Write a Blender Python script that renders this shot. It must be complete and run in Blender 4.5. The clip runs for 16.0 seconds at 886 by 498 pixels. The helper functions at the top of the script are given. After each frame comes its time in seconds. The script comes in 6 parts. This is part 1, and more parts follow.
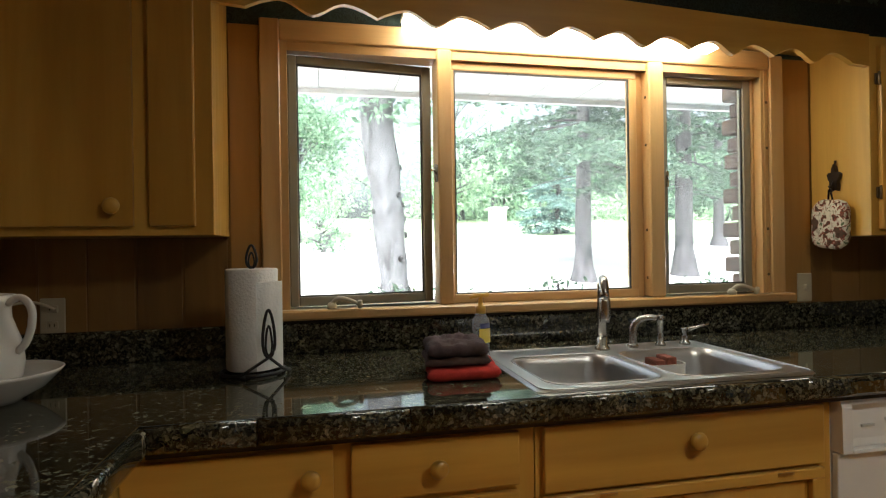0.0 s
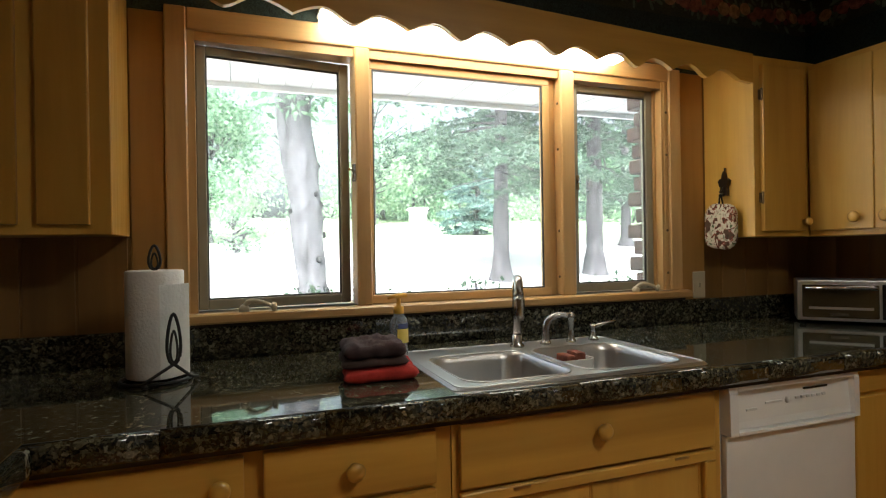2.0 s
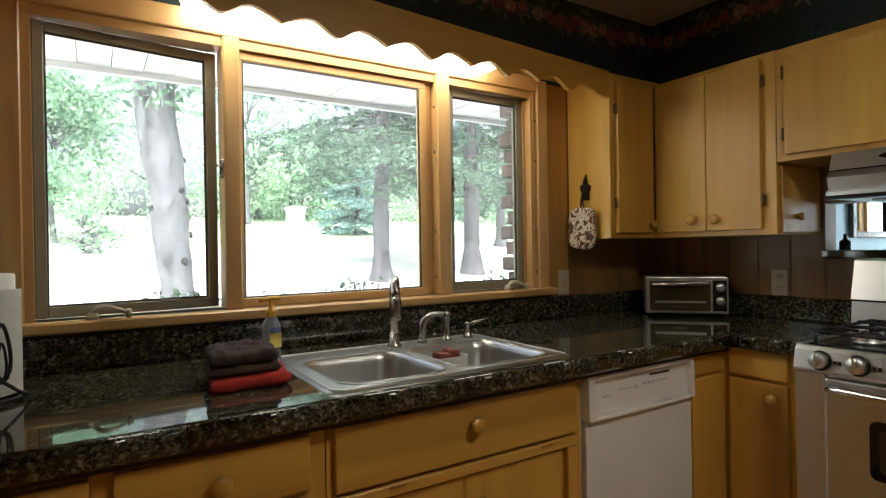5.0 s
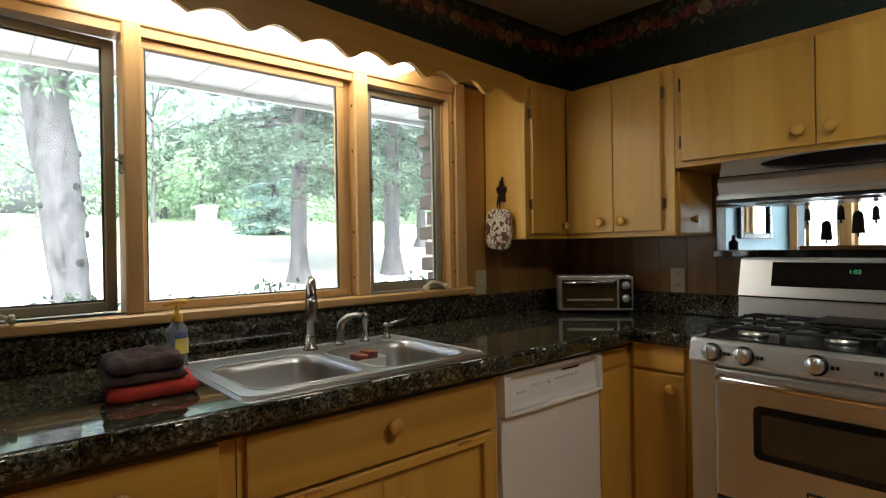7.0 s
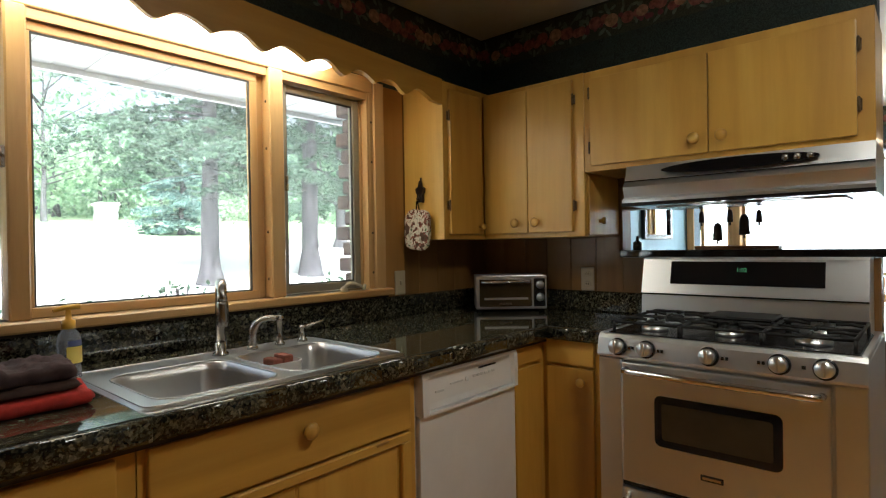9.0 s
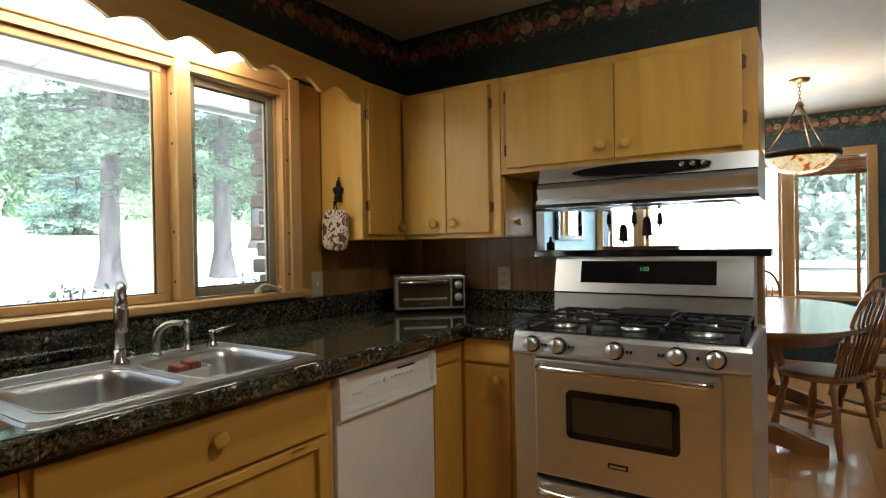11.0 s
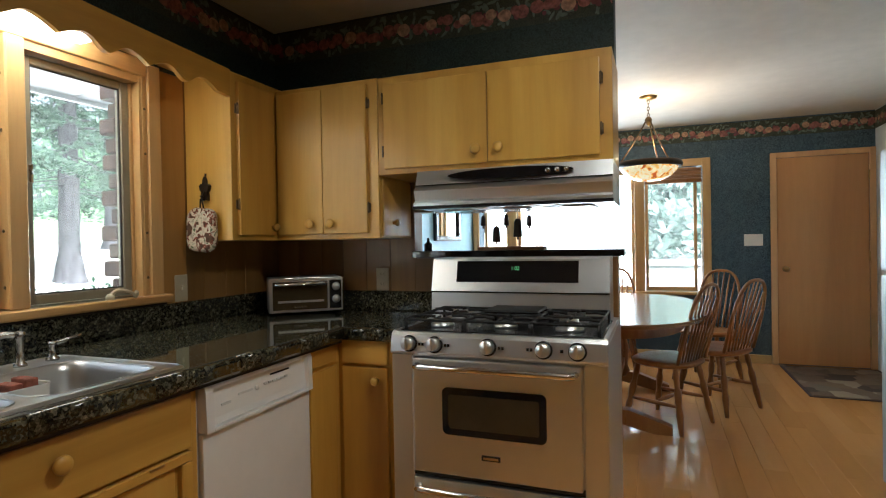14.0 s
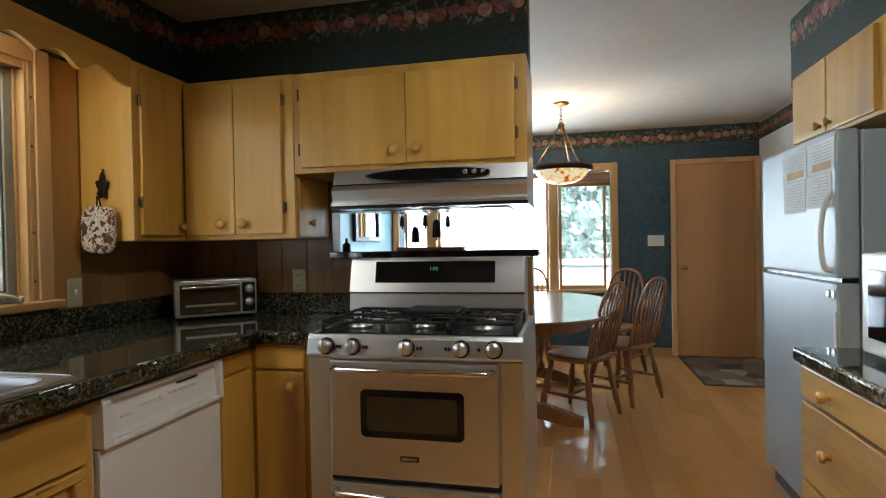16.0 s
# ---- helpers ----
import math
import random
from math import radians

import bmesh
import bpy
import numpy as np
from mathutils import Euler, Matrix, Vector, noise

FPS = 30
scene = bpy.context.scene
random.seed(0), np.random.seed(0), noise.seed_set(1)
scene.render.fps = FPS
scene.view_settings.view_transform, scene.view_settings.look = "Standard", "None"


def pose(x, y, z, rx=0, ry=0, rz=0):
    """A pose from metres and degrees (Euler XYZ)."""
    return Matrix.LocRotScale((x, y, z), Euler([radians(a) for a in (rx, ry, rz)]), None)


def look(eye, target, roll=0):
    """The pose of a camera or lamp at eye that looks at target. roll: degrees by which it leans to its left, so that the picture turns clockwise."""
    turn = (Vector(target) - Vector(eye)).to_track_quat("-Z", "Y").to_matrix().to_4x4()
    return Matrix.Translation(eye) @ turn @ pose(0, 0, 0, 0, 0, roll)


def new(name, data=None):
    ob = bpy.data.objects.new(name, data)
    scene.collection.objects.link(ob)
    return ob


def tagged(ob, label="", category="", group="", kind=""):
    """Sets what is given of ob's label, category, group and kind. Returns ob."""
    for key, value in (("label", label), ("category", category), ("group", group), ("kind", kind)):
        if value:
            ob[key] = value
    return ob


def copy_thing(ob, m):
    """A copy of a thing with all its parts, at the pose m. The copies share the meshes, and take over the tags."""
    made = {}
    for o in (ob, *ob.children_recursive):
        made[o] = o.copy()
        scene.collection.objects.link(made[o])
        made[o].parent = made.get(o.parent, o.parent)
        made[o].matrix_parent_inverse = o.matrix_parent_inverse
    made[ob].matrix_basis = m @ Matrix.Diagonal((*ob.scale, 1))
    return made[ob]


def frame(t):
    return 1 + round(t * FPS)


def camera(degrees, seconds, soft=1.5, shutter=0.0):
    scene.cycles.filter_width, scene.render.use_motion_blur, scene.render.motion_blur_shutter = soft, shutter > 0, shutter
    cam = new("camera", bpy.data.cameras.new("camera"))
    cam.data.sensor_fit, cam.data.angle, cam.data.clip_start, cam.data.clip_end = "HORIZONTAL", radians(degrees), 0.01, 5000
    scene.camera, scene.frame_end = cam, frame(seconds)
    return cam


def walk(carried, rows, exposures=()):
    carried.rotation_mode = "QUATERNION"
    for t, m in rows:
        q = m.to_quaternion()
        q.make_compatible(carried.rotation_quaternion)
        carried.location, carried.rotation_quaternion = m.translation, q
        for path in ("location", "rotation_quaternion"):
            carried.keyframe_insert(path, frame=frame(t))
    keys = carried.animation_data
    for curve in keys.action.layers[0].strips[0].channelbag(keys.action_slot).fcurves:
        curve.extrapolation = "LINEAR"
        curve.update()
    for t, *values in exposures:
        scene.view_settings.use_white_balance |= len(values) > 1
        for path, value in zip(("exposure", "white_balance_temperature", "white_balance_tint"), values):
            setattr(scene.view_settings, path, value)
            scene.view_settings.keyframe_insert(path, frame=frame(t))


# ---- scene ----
cam = camera(77.04, 16.0, 1.15)
ARM, EYE = 0.056, 1.237


def cam_pose(t):
    yaw = -11.92 - 4.077 * t
    a = radians(yaw)
    return pose(-math.sin(a) * ARM, math.cos(a) * ARM, EYE, 90.062 - 0.0465 * t, 0.865 + 0.0114 * t, yaw)


walk(cam, [(0.5 * i, cam_pose(0.5 * i)) for i in range(33)],
     [(t, e, k, 6) for t, e, k in ((0, 1.7, 5900), (4, 1.62, 5900), (7, 1.52, 5850), (8.5, 1.6, 5800), (11, 1.8, 5750), (13, 1.92, 5650), (16, 1.82, 5450))])

# ---- world and light ----
world = bpy.data.worlds.new("sky_world")
scene.world = world
world.use_nodes = True
wn = world.node_tree.nodes
sky = wn.new("ShaderNodeTexSky")
sky.sky_type, sky.sun_disc = "NISHITA", False
sky.sun_elevation, sky.sun_rotation = radians(52), radians(200)
sky.air_density, sky.dust_density, sky.ozone_density = 1.0, 9.0, 0.3
haze = wn.new("ShaderNodeHueSaturation")
haze.inputs["Saturation"].default_value, haze.inputs["Value"].default_value = 0.35, 1.2
world.node_tree.links.new(sky.outputs[0], haze.inputs["Color"])
world.node_tree.links.new(haze.outputs[0], wn["Background"].inputs[0])
wn["Background"].inputs[1].default_value = 0.15
sun = new("sun", bpy.data.lights.new("sun", "SUN"))
sun.data.energy, sun.data.angle, sun.data.color = 4.0, radians(20), (1.0, 0.97, 0.93)
sun.matrix_world = look((0, 0, 30), (math.sin(radians(20)) * 24, math.cos(radians(20)) * 24, 0))



def window_light(name, at, aim, w, h, watts):
    """The sky's light in a window opening."""
    ob = new(name, bpy.data.lights.new(name, "AREA"))
    ob.data.shape, ob.data.size, ob.data.size_y, ob.data.energy, ob.data.color = "RECTANGLE", w, h, watts, (0.93, 0.97, 1.0)
    ob.matrix_world = look(at, (at[0] + aim[0], at[1] + aim[1], at[2] + aim[2]))
    return ob


window_light("sky_dining", (6.43, 1.06, 1.34), (-1, 0, 0), 1.68, 1.2, 15.0)

# ---- materials ----


def base_mat(name):
    m = bpy.data.materials.new(name)
    m.use_nodes = True
    t = m.node_tree
    return m, t, t.nodes["Principled BSDF"], t.links.new


def ramp(t, fac, stops, link):
    r = t.nodes.new("ShaderNodeValToRGB")
    while len(r.color_ramp.elements) < len(stops):
        r.color_ramp.elements.new(0.5)
    for e, (p, c) in zip(r.color_ramp.elements, stops):
        e.position, e.color = p, (*c, 1)
    link(fac, r.inputs[0])
    return r.outputs[0]


def coords(t, link, scale=(1, 1, 1), jitter=True):
    tc = t.nodes.new("ShaderNodeTexCoord")
    mp = t.nodes.new("ShaderNodeMapping")
    mp.inputs["Scale"].default_value = scale
    link(tc.outputs["Object"], mp.inputs[0])
    if jitter:
        oi = t.nodes.new("ShaderNodeObjectInfo")
        ml = t.nodes.new("ShaderNodeMath")
        ml.operation = "MULTIPLY"
        ml.inputs[1].default_value = 37.0
        link(oi.outputs["Random"], ml.inputs[0])
        link(ml.outputs[0], mp.inputs["Location"])
    return mp.outputs[0]


def noise_tex(t, link, vec, scale, detail=4.0, rough=0.55, dist=0.0):
    n = t.nodes.new("ShaderNodeTexNoise")
    n.inputs["Scale"].default_value, n.inputs["Detail"].default_value = scale, detail
    n.inputs["Roughness"].default_value, n.inputs["Distortion"].default_value = rough, dist
    link(vec, n.inputs["Vector"])
    return n.outputs[0]


def bump(t, link, p, height, strength, dist=0.002):
    b = t.nodes.new("ShaderNodeBump")
    b.inputs["Strength"].default_value, b.inputs["Distance"].default_value = strength, dist
    link(height, b.inputs["Height"])
    link(b.outputs[0], p.inputs["Normal"])


def mix(t, link, fac, a, b, mode="MIX"):
    m = t.nodes.new("ShaderNodeMix")
    m.data_type, m.blend_type = "RGBA", mode
    if isinstance(fac, float):
        m.inputs[0].default_value = fac
    else:
        link(fac, m.inputs[0])
    for i, v in ((6, a), (7, b)):
        if isinstance(v, tuple):
            m.inputs[i].default_value = (*v, 1)
        else:
            link(v, m.inputs[i])
    return m.outputs[2]


def plain(name, col, rough=0.5, metal=0.0, var=0.12, scale=9.0, bumps=0.05, fine=160.0, jitter=True):
    """Paint, metal, plastic or cloth with soft patches and fine grain."""
    m, t, p, link = base_mat(name)
    v = coords(t, link, jitter=jitter)
    n = noise_tex(t, link, v, scale)
    lo = tuple(c * (1 - var) for c in col)
    hi = tuple(min(1, c * (1 + var)) for c in col)
    link(ramp(t, n, [(0.3, lo), (0.7, hi)], link), p.inputs["Base Color"])
    p.inputs["Roughness"].default_value, p.inputs["Metallic"].default_value = rough, metal
    if bumps:
        bump(t, link, p, noise_tex(t, link, v, fine, 2), bumps)
    return m


def wood(name, dark, mid, light, axis="z", rough=0.35, coat=0.2, scale=1.0, streak=0.0):
    """Sawn and varnished boards with the grain along one axis, broad figure and a few dark mineral streaks."""
    m, t, p, link = base_mat(name)
    s = {"x": (0.7, 9, 9), "y": (9, 0.7, 9), "z": (9, 9, 0.7)}[axis]
    s = tuple(a * scale for a in s)
    v = coords(t, link, tuple(a * 0.5 for a in s))
    v2 = coords(t, link, tuple(a * 0.16 for a in s))
    g = noise_tex(t, link, v, 1.6, 5, 0.6, 1.2)
    big = noise_tex(t, link, v2, 1.5, 3, 0.5, 1.2)
    fine = noise_tex(t, link, v, 14, 3, 0.6)
    c1 = ramp(t, g, [(0.25, dark), (0.5, mid), (0.78, light)], link)
    c2 = ramp(t, big, [(0.36, dark), (0.5, mid), (0.64, light)], link)
    c = mix(t, link, 0.6, c1, c2)
    c = mix(t, link, 0.08, c, ramp(t, fine, [(0.35, (0.5, 0.45, 0.4)), (0.6, (1, 1, 1))], link), "MULTIPLY")
    if streak:
        k = noise_tex(t, link, coords(t, link, tuple(a * 0.3 for a in s)), 1.1, 2, 0.4, 0.6)
        c = mix(t, link, streak, c, ramp(t, k, [(0.27, (0.42, 0.33, 0.25)), (0.36, (1, 1, 1))], link), "MULTIPLY")
    link(c, p.inputs["Base Color"])
    link(ramp(t, fine, [(0.3, (rough + 0.12,) * 3), (0.7, (rough - 0.05,) * 3)], link), p.inputs["Roughness"])
    p.inputs["Coat Weight"].default_value, p.inputs["Coat Roughness"].default_value = coat, 0.22
    bump(t, link, p, fine, 0.04)
    return m


def brushed(name, col, rough):
    """Satin sheet steel with faint cloudy wear."""
    m, t, p, link = base_mat(name)
    soft = noise_tex(t, link, coords(t, link), 4.0, 4, 0.55)
    link(ramp(t, soft, [(0.35, tuple(a * 0.96 for a in col)), (0.65, col)], link), p.inputs["Base Color"])
    link(ramp(t, soft, [(0.3, (rough - 0.012,) * 3), (0.7, (rough + 0.012,) * 3)], link), p.inputs["Roughness"])
    p.inputs["Metallic"].default_value = 1.0
    return m


PINE = ((0.43, 0.222, 0.033), (0.60, 0.342, 0.056), (0.69, 0.428, 0.088))
M = {}
for a in "xyz":
    M["pine_" + a] = wood("honey_birch_" + a, *PINE, axis=a, streak=0.45)
    M["trim_" + a] = wood("pine_trim_" + a, (0.40, 0.22, 0.075), (0.58, 0.35, 0.13), (0.68, 0.45, 0.2), axis=a, scale=1.6)
M["panelling"] = wood("knotty_panelling", (0.13, 0.062, 0.014), (0.24, 0.12, 0.031), (0.33, 0.175, 0.055), "z", 0.4, streak=0.6)
# Brighter copy of the panelling, with the strip light's glow in its colour
M["lit_board"] = wood("strip_lit_board", (0.30, 0.145, 0.034), (0.45, 0.235, 0.06), (0.54, 0.30, 0.09), "z", 0.35)
M["oak"] = wood("oak_furniture", (0.16, 0.062, 0.013), (0.28, 0.115, 0.027), (0.39, 0.175, 0.046), "z", 0.32, 0.25)
M["oak_top"] = wood("oak_tabletop", (0.12, 0.05, 0.016), (0.19, 0.085, 0.028), (0.25, 0.12, 0.045), "x", 0.12, 0.6)
M["door_wood"] = wood("birch_door", (0.46, 0.215, 0.07), (0.58, 0.29, 0.10), (0.64, 0.34, 0.13), "z", 0.4, 0.15, 0.5)
M["door_casing"] = wood("birch_casing", (0.52, 0.29, 0.12), (0.66, 0.38, 0.17), (0.72, 0.44, 0.21), "z", 0.4, 0.15, 0.8)
M["laminate"] = wood("laminate_floor", (0.50, 0.235, 0.06), (0.60, 0.295, 0.085), (0.66, 0.34, 0.11), "x", 0.12, 0.5, 0.5)


def bark_mat(name, tint, scale):
    """Scaly bark with dark knots and vertical cracks."""
    m, t, p, link = base_mat(name)
    v = coords(t, link, (1, 1, 0.45), False)
    n1 = noise_tex(t, link, v, scale, 4, 0.6, 0.8)
    n2 = noise_tex(t, link, coords(t, link, (1, 1, 0.25), False), scale * 6, 4, 0.7, 0.5)
    c = ramp(t, n1, [(0.36, tuple(a * 0.22 for a in tint)), (0.43, tuple(a * 0.65 for a in tint)), (0.56, tint), (0.68, tuple(a * 1.3 for a in tint))], link)
    c = mix(t, link, 0.5, c, ramp(t, n2, [(0.36, (0.35, 0.34, 0.35)), (0.55, (1, 1, 1))], link), "MULTIPLY")
    link(c, p.inputs["Base Color"])
    p.inputs["Roughness"].default_value = 0.95
    bump(t, link, p, n2, 0.7, 0.006)
    return m


# Near-black: shade painted under worktop lip and stool; also joints, kicks, roof
M["shade_joint_dark"] = plain("shadow_gap", (0.03, 0.022, 0.015), 0.8)

M["steel"] = brushed("brushed_range_steel", (0.73, 0.75, 0.76), 0.34)
M["sink_steel"] = brushed("brushed_sink_steel", (0.54, 0.535, 0.525), 0.33)
M["chrome"] = plain("polished_chrome", (0.75, 0.74, 0.72), 0.12, 1.0, 0.03)
M["nickel"] = plain("satin_nickel", (0.42, 0.405, 0.375), 0.25, 1.0, 0.05)
M["brass"] = plain("aged_brass", (0.45, 0.30, 0.12), 0.32, 1.0, 0.1)
M["old_brass"] = plain("tarnished_brass", (0.16, 0.11, 0.055), 0.4, 0.9, 0.3, 40)
M["black"] = plain("black_enamel", (0.012, 0.012, 0.013), 0.22, 0, 0.2)
M["iron"] = plain("black_iron", (0.02, 0.019, 0.018), 0.5, 0.3, 0.2)
M["black_gloss"] = plain("black_glass", (0.008, 0.008, 0.009), 0.06, 0, 0.1, bumps=0)
M["oven_glass"] = plain("smoked_oven_glass", (0.045, 0.032, 0.016), 0.08, 0, 0.2, bumps=0)
M["white"] = plain("white_enamel", (0.78, 0.77, 0.74), 0.3, 0, 0.03)
M["white_wall"] = plain("pale_wall_paint", (0.66, 0.70, 0.70), 0.7, 0, 0.05)
# White textured enamel with its dim blue daylight put into the colour
M["fridge"] = plain("dimmed_white_enamel", (0.43, 0.49, 0.53), 0.38, 0, 0.03, bumps=0.25, fine=420)
M["ceiling"] = plain("cream_ceiling_paint", (0.62, 0.585, 0.51), 0.85, 0, 0.04, bumps=0.3, fine=90)
M["blue_wall"] = plain("pale_blue_paint", (0.19, 0.33, 0.39), 0.6, 0, 0.06)
M["paper"] = plain("paper", (0.80, 0.80, 0.78), 0.8, 0, 0.04)
M["ink"] = plain("ink", (0.46, 0.48, 0.5), 0.8)
M["orange_print"] = plain("orange_print", (0.62, 0.42, 0.24), 0.8)
M["grey_print"] = plain("pale_grey_print", (0.64, 0.64, 0.62), 0.5)
M["ivory"] = plain("ivory_plastic", (0.52, 0.45, 0.31), 0.4, 0, 0.05)
M["ceramic"] = plain("white_glazed_ceramic", (0.66, 0.63, 0.58), 0.18, 0, 0.05)
M["glaze_in"] = plain("brown_glaze", (0.35, 0.22, 0.13), 0.2, 0, 0.25)
M["red_cloth"] = plain("red_terry_cloth", (0.40, 0.026, 0.018), 0.95, 0, 0.25, 40, 1.0, 500)
M["plum_cloth"] = plain("plum_brown_terry_cloth", (0.055, 0.032, 0.032), 0.95, 0, 0.3, 40, 1.0, 500)
M["taupe_cloth"] = plain("brown_terry_cloth", (0.075, 0.045, 0.038), 0.95, 0, 0.3, 40, 1.0, 500)
M["sponge"] = plain("red_brown_sponge", (0.24, 0.075, 0.045), 0.9, 0, 0.3, 60, 0.8, 300)
M["yellow"] = plain("yellow_plastic", (0.75, 0.42, 0.05), 0.35)
M["label"] = plain("yellow_label", (0.72, 0.55, 0.08), 0.4)
M["navy"] = plain("navy_print", (0.05, 0.07, 0.2), 0.4)
M["bark"] = bark_mat("spruce_bark", (0.125, 0.115, 0.124), 11.0)
M["bark_pale"] = bark_mat("pale_bark", (0.135, 0.128, 0.136), 9.0)
M["knot"] = plain("dark_branch_scar", (0.02, 0.018, 0.018), 0.95, 0, 0.4, 30, 0.8, 80)
M["concrete"] = plain("pale_concrete", (0.68, 0.67, 0.64), 0.9, 0, 0.08, 3)
M["soffit"] = plain("white_aluminium_soffit", (0.78, 0.79, 0.80), 0.5, 0, 0.03)
M["sash"] = plain("taupe_window_sash", (0.27, 0.24, 0.17), 0.45, 0, 0.08)
M["gasket"] = plain("dark_gasket", (0.05, 0.045, 0.04), 0.7)
M["mortar"] = plain("grey_mortar", (0.22, 0.20, 0.18), 0.9, 0, 0.2, 20, 0.6, 120)
M["terracotta"] = plain("exterior_brick", (0.13, 0.08, 0.065), 0.9, 0, 0.3, 12, 0.6, 120)
M["bronze"] = plain("dark_bronze", (0.05, 0.035, 0.025), 0.4, 0.8, 0.2)


def leaf_mat(name, c1, c2):
    m, t, p, link = base_mat(name)
    g = t.nodes.new("ShaderNodeNewGeometry")
    link(ramp(t, g.outputs["Random Per Island"], [(0.0, c1), (1.0, c2)], link), p.inputs["Base Color"])
    p.inputs["Roughness"].default_value = 0.7
    tr = t.nodes.new("ShaderNodeBsdfTranslucent")
    link(ramp(t, g.outputs["Random Per Island"], [(0.0, c1), (1.0, c2)], link), tr.inputs[0])
    ms = t.nodes.new("ShaderNodeMixShader")
    ms.inputs[0].default_value = 0.35
    link(p.outputs[0], ms.inputs[1])
    link(tr.outputs[0], ms.inputs[2])
    link(ms.outputs[0], t.nodes["Material Output"].inputs[0])
    return m


M["needles"] = leaf_mat("spruce_needles", (0.03, 0.06, 0.045), (0.20, 0.29, 0.20))
# Haze and overexposure outside are put into this pale leaf colour
M["leaves_far"] = leaf_mat("haze_tinted_leaves", (0.24, 0.34, 0.30), (0.46, 0.56, 0.50))
M["blue_needles"] = leaf_mat("blue_spruce_needles", (0.08, 0.15, 0.14), (0.28, 0.42, 0.38))
M["leaves"] = leaf_mat("broad_leaves", (0.08, 0.17, 0.09), (0.30, 0.44, 0.28))
# Leaf colour lightened to carry the bright haze over the distance
M["leaves_pale"] = leaf_mat("haze_paled_leaves", (0.22, 0.34, 0.20), (0.46, 0.58, 0.40))


def glass_mat():
    """Window glass; a thin translucent mix imitates the glare that veils the view."""
    m, t, p, link = base_mat("window_glass")
    p.inputs["Transmission Weight"].default_value = 1.0
    p.inputs["Roughness"].default_value = 0.0
    p.inputs["IOR"].default_value = 1.05
    p.inputs["Base Color"].default_value = (0.97, 1.0, 0.985, 1)
    tr = t.nodes.new("ShaderNodeBsdfTranslucent")
    tr.inputs[0].default_value = (0.9, 0.95, 0.95, 1)
    n = noise_tex(t, link, coords(t, link), 2.2, 4, 0.6)
    ms = t.nodes.new("ShaderNodeMixShader")
    # Patchy strength of the painted-in glare veil
    link(ramp(t, n, [(0.3, (0.05,) * 3), (0.7, (0.075,) * 3)], link), ms.inputs[0])
    link(p.outputs[0], ms.inputs[1])
    link(tr.outputs[0], ms.inputs[2])
    link(ms.outputs[0], t.nodes["Material Output"].inputs[0])
    return m


M["glass"] = glass_mat()


def clear_plastic():
    m, t, p, link = base_mat("clear_plastic")
    p.inputs["Transmission Weight"].default_value = 0.75
    p.inputs["Roughness"].default_value = 0.08
    p.inputs["Base Color"].default_value = (0.78, 0.84, 0.95, 1)
    p.inputs["IOR"].default_value = 1.3
    return m


M["clear"] = clear_plastic()


def mirror_mat():
    m, t, p, link = base_mat("mirror_glass")
    p.inputs["Base Color"].default_value = (0.85, 0.9, 0.9, 1)
    p.inputs["Metallic"].default_value, p.inputs["Roughness"].default_value = 1.0, 0.02
    return m


M["mirror"] = mirror_mat()


def glow(name, col, strength):
    m, t, p, link = base_mat(name)
    p.inputs["Base Color"].default_value = (*col, 1)
    p.inputs["Emission Color"].default_value = (*col, 1)
    p.inputs["Emission Strength"].default_value = strength
    return m


M["tube_light"] = glow("fluorescent_diffuser", (1.0, 0.92, 0.75), 4.2)
M["lamp_white"] = glow("lit_opal_glass", (1.0, 0.90, 0.74), 12.5)
M["clock"] = glow("green_clock_digits", (0.2, 0.8, 0.35), 0.025)


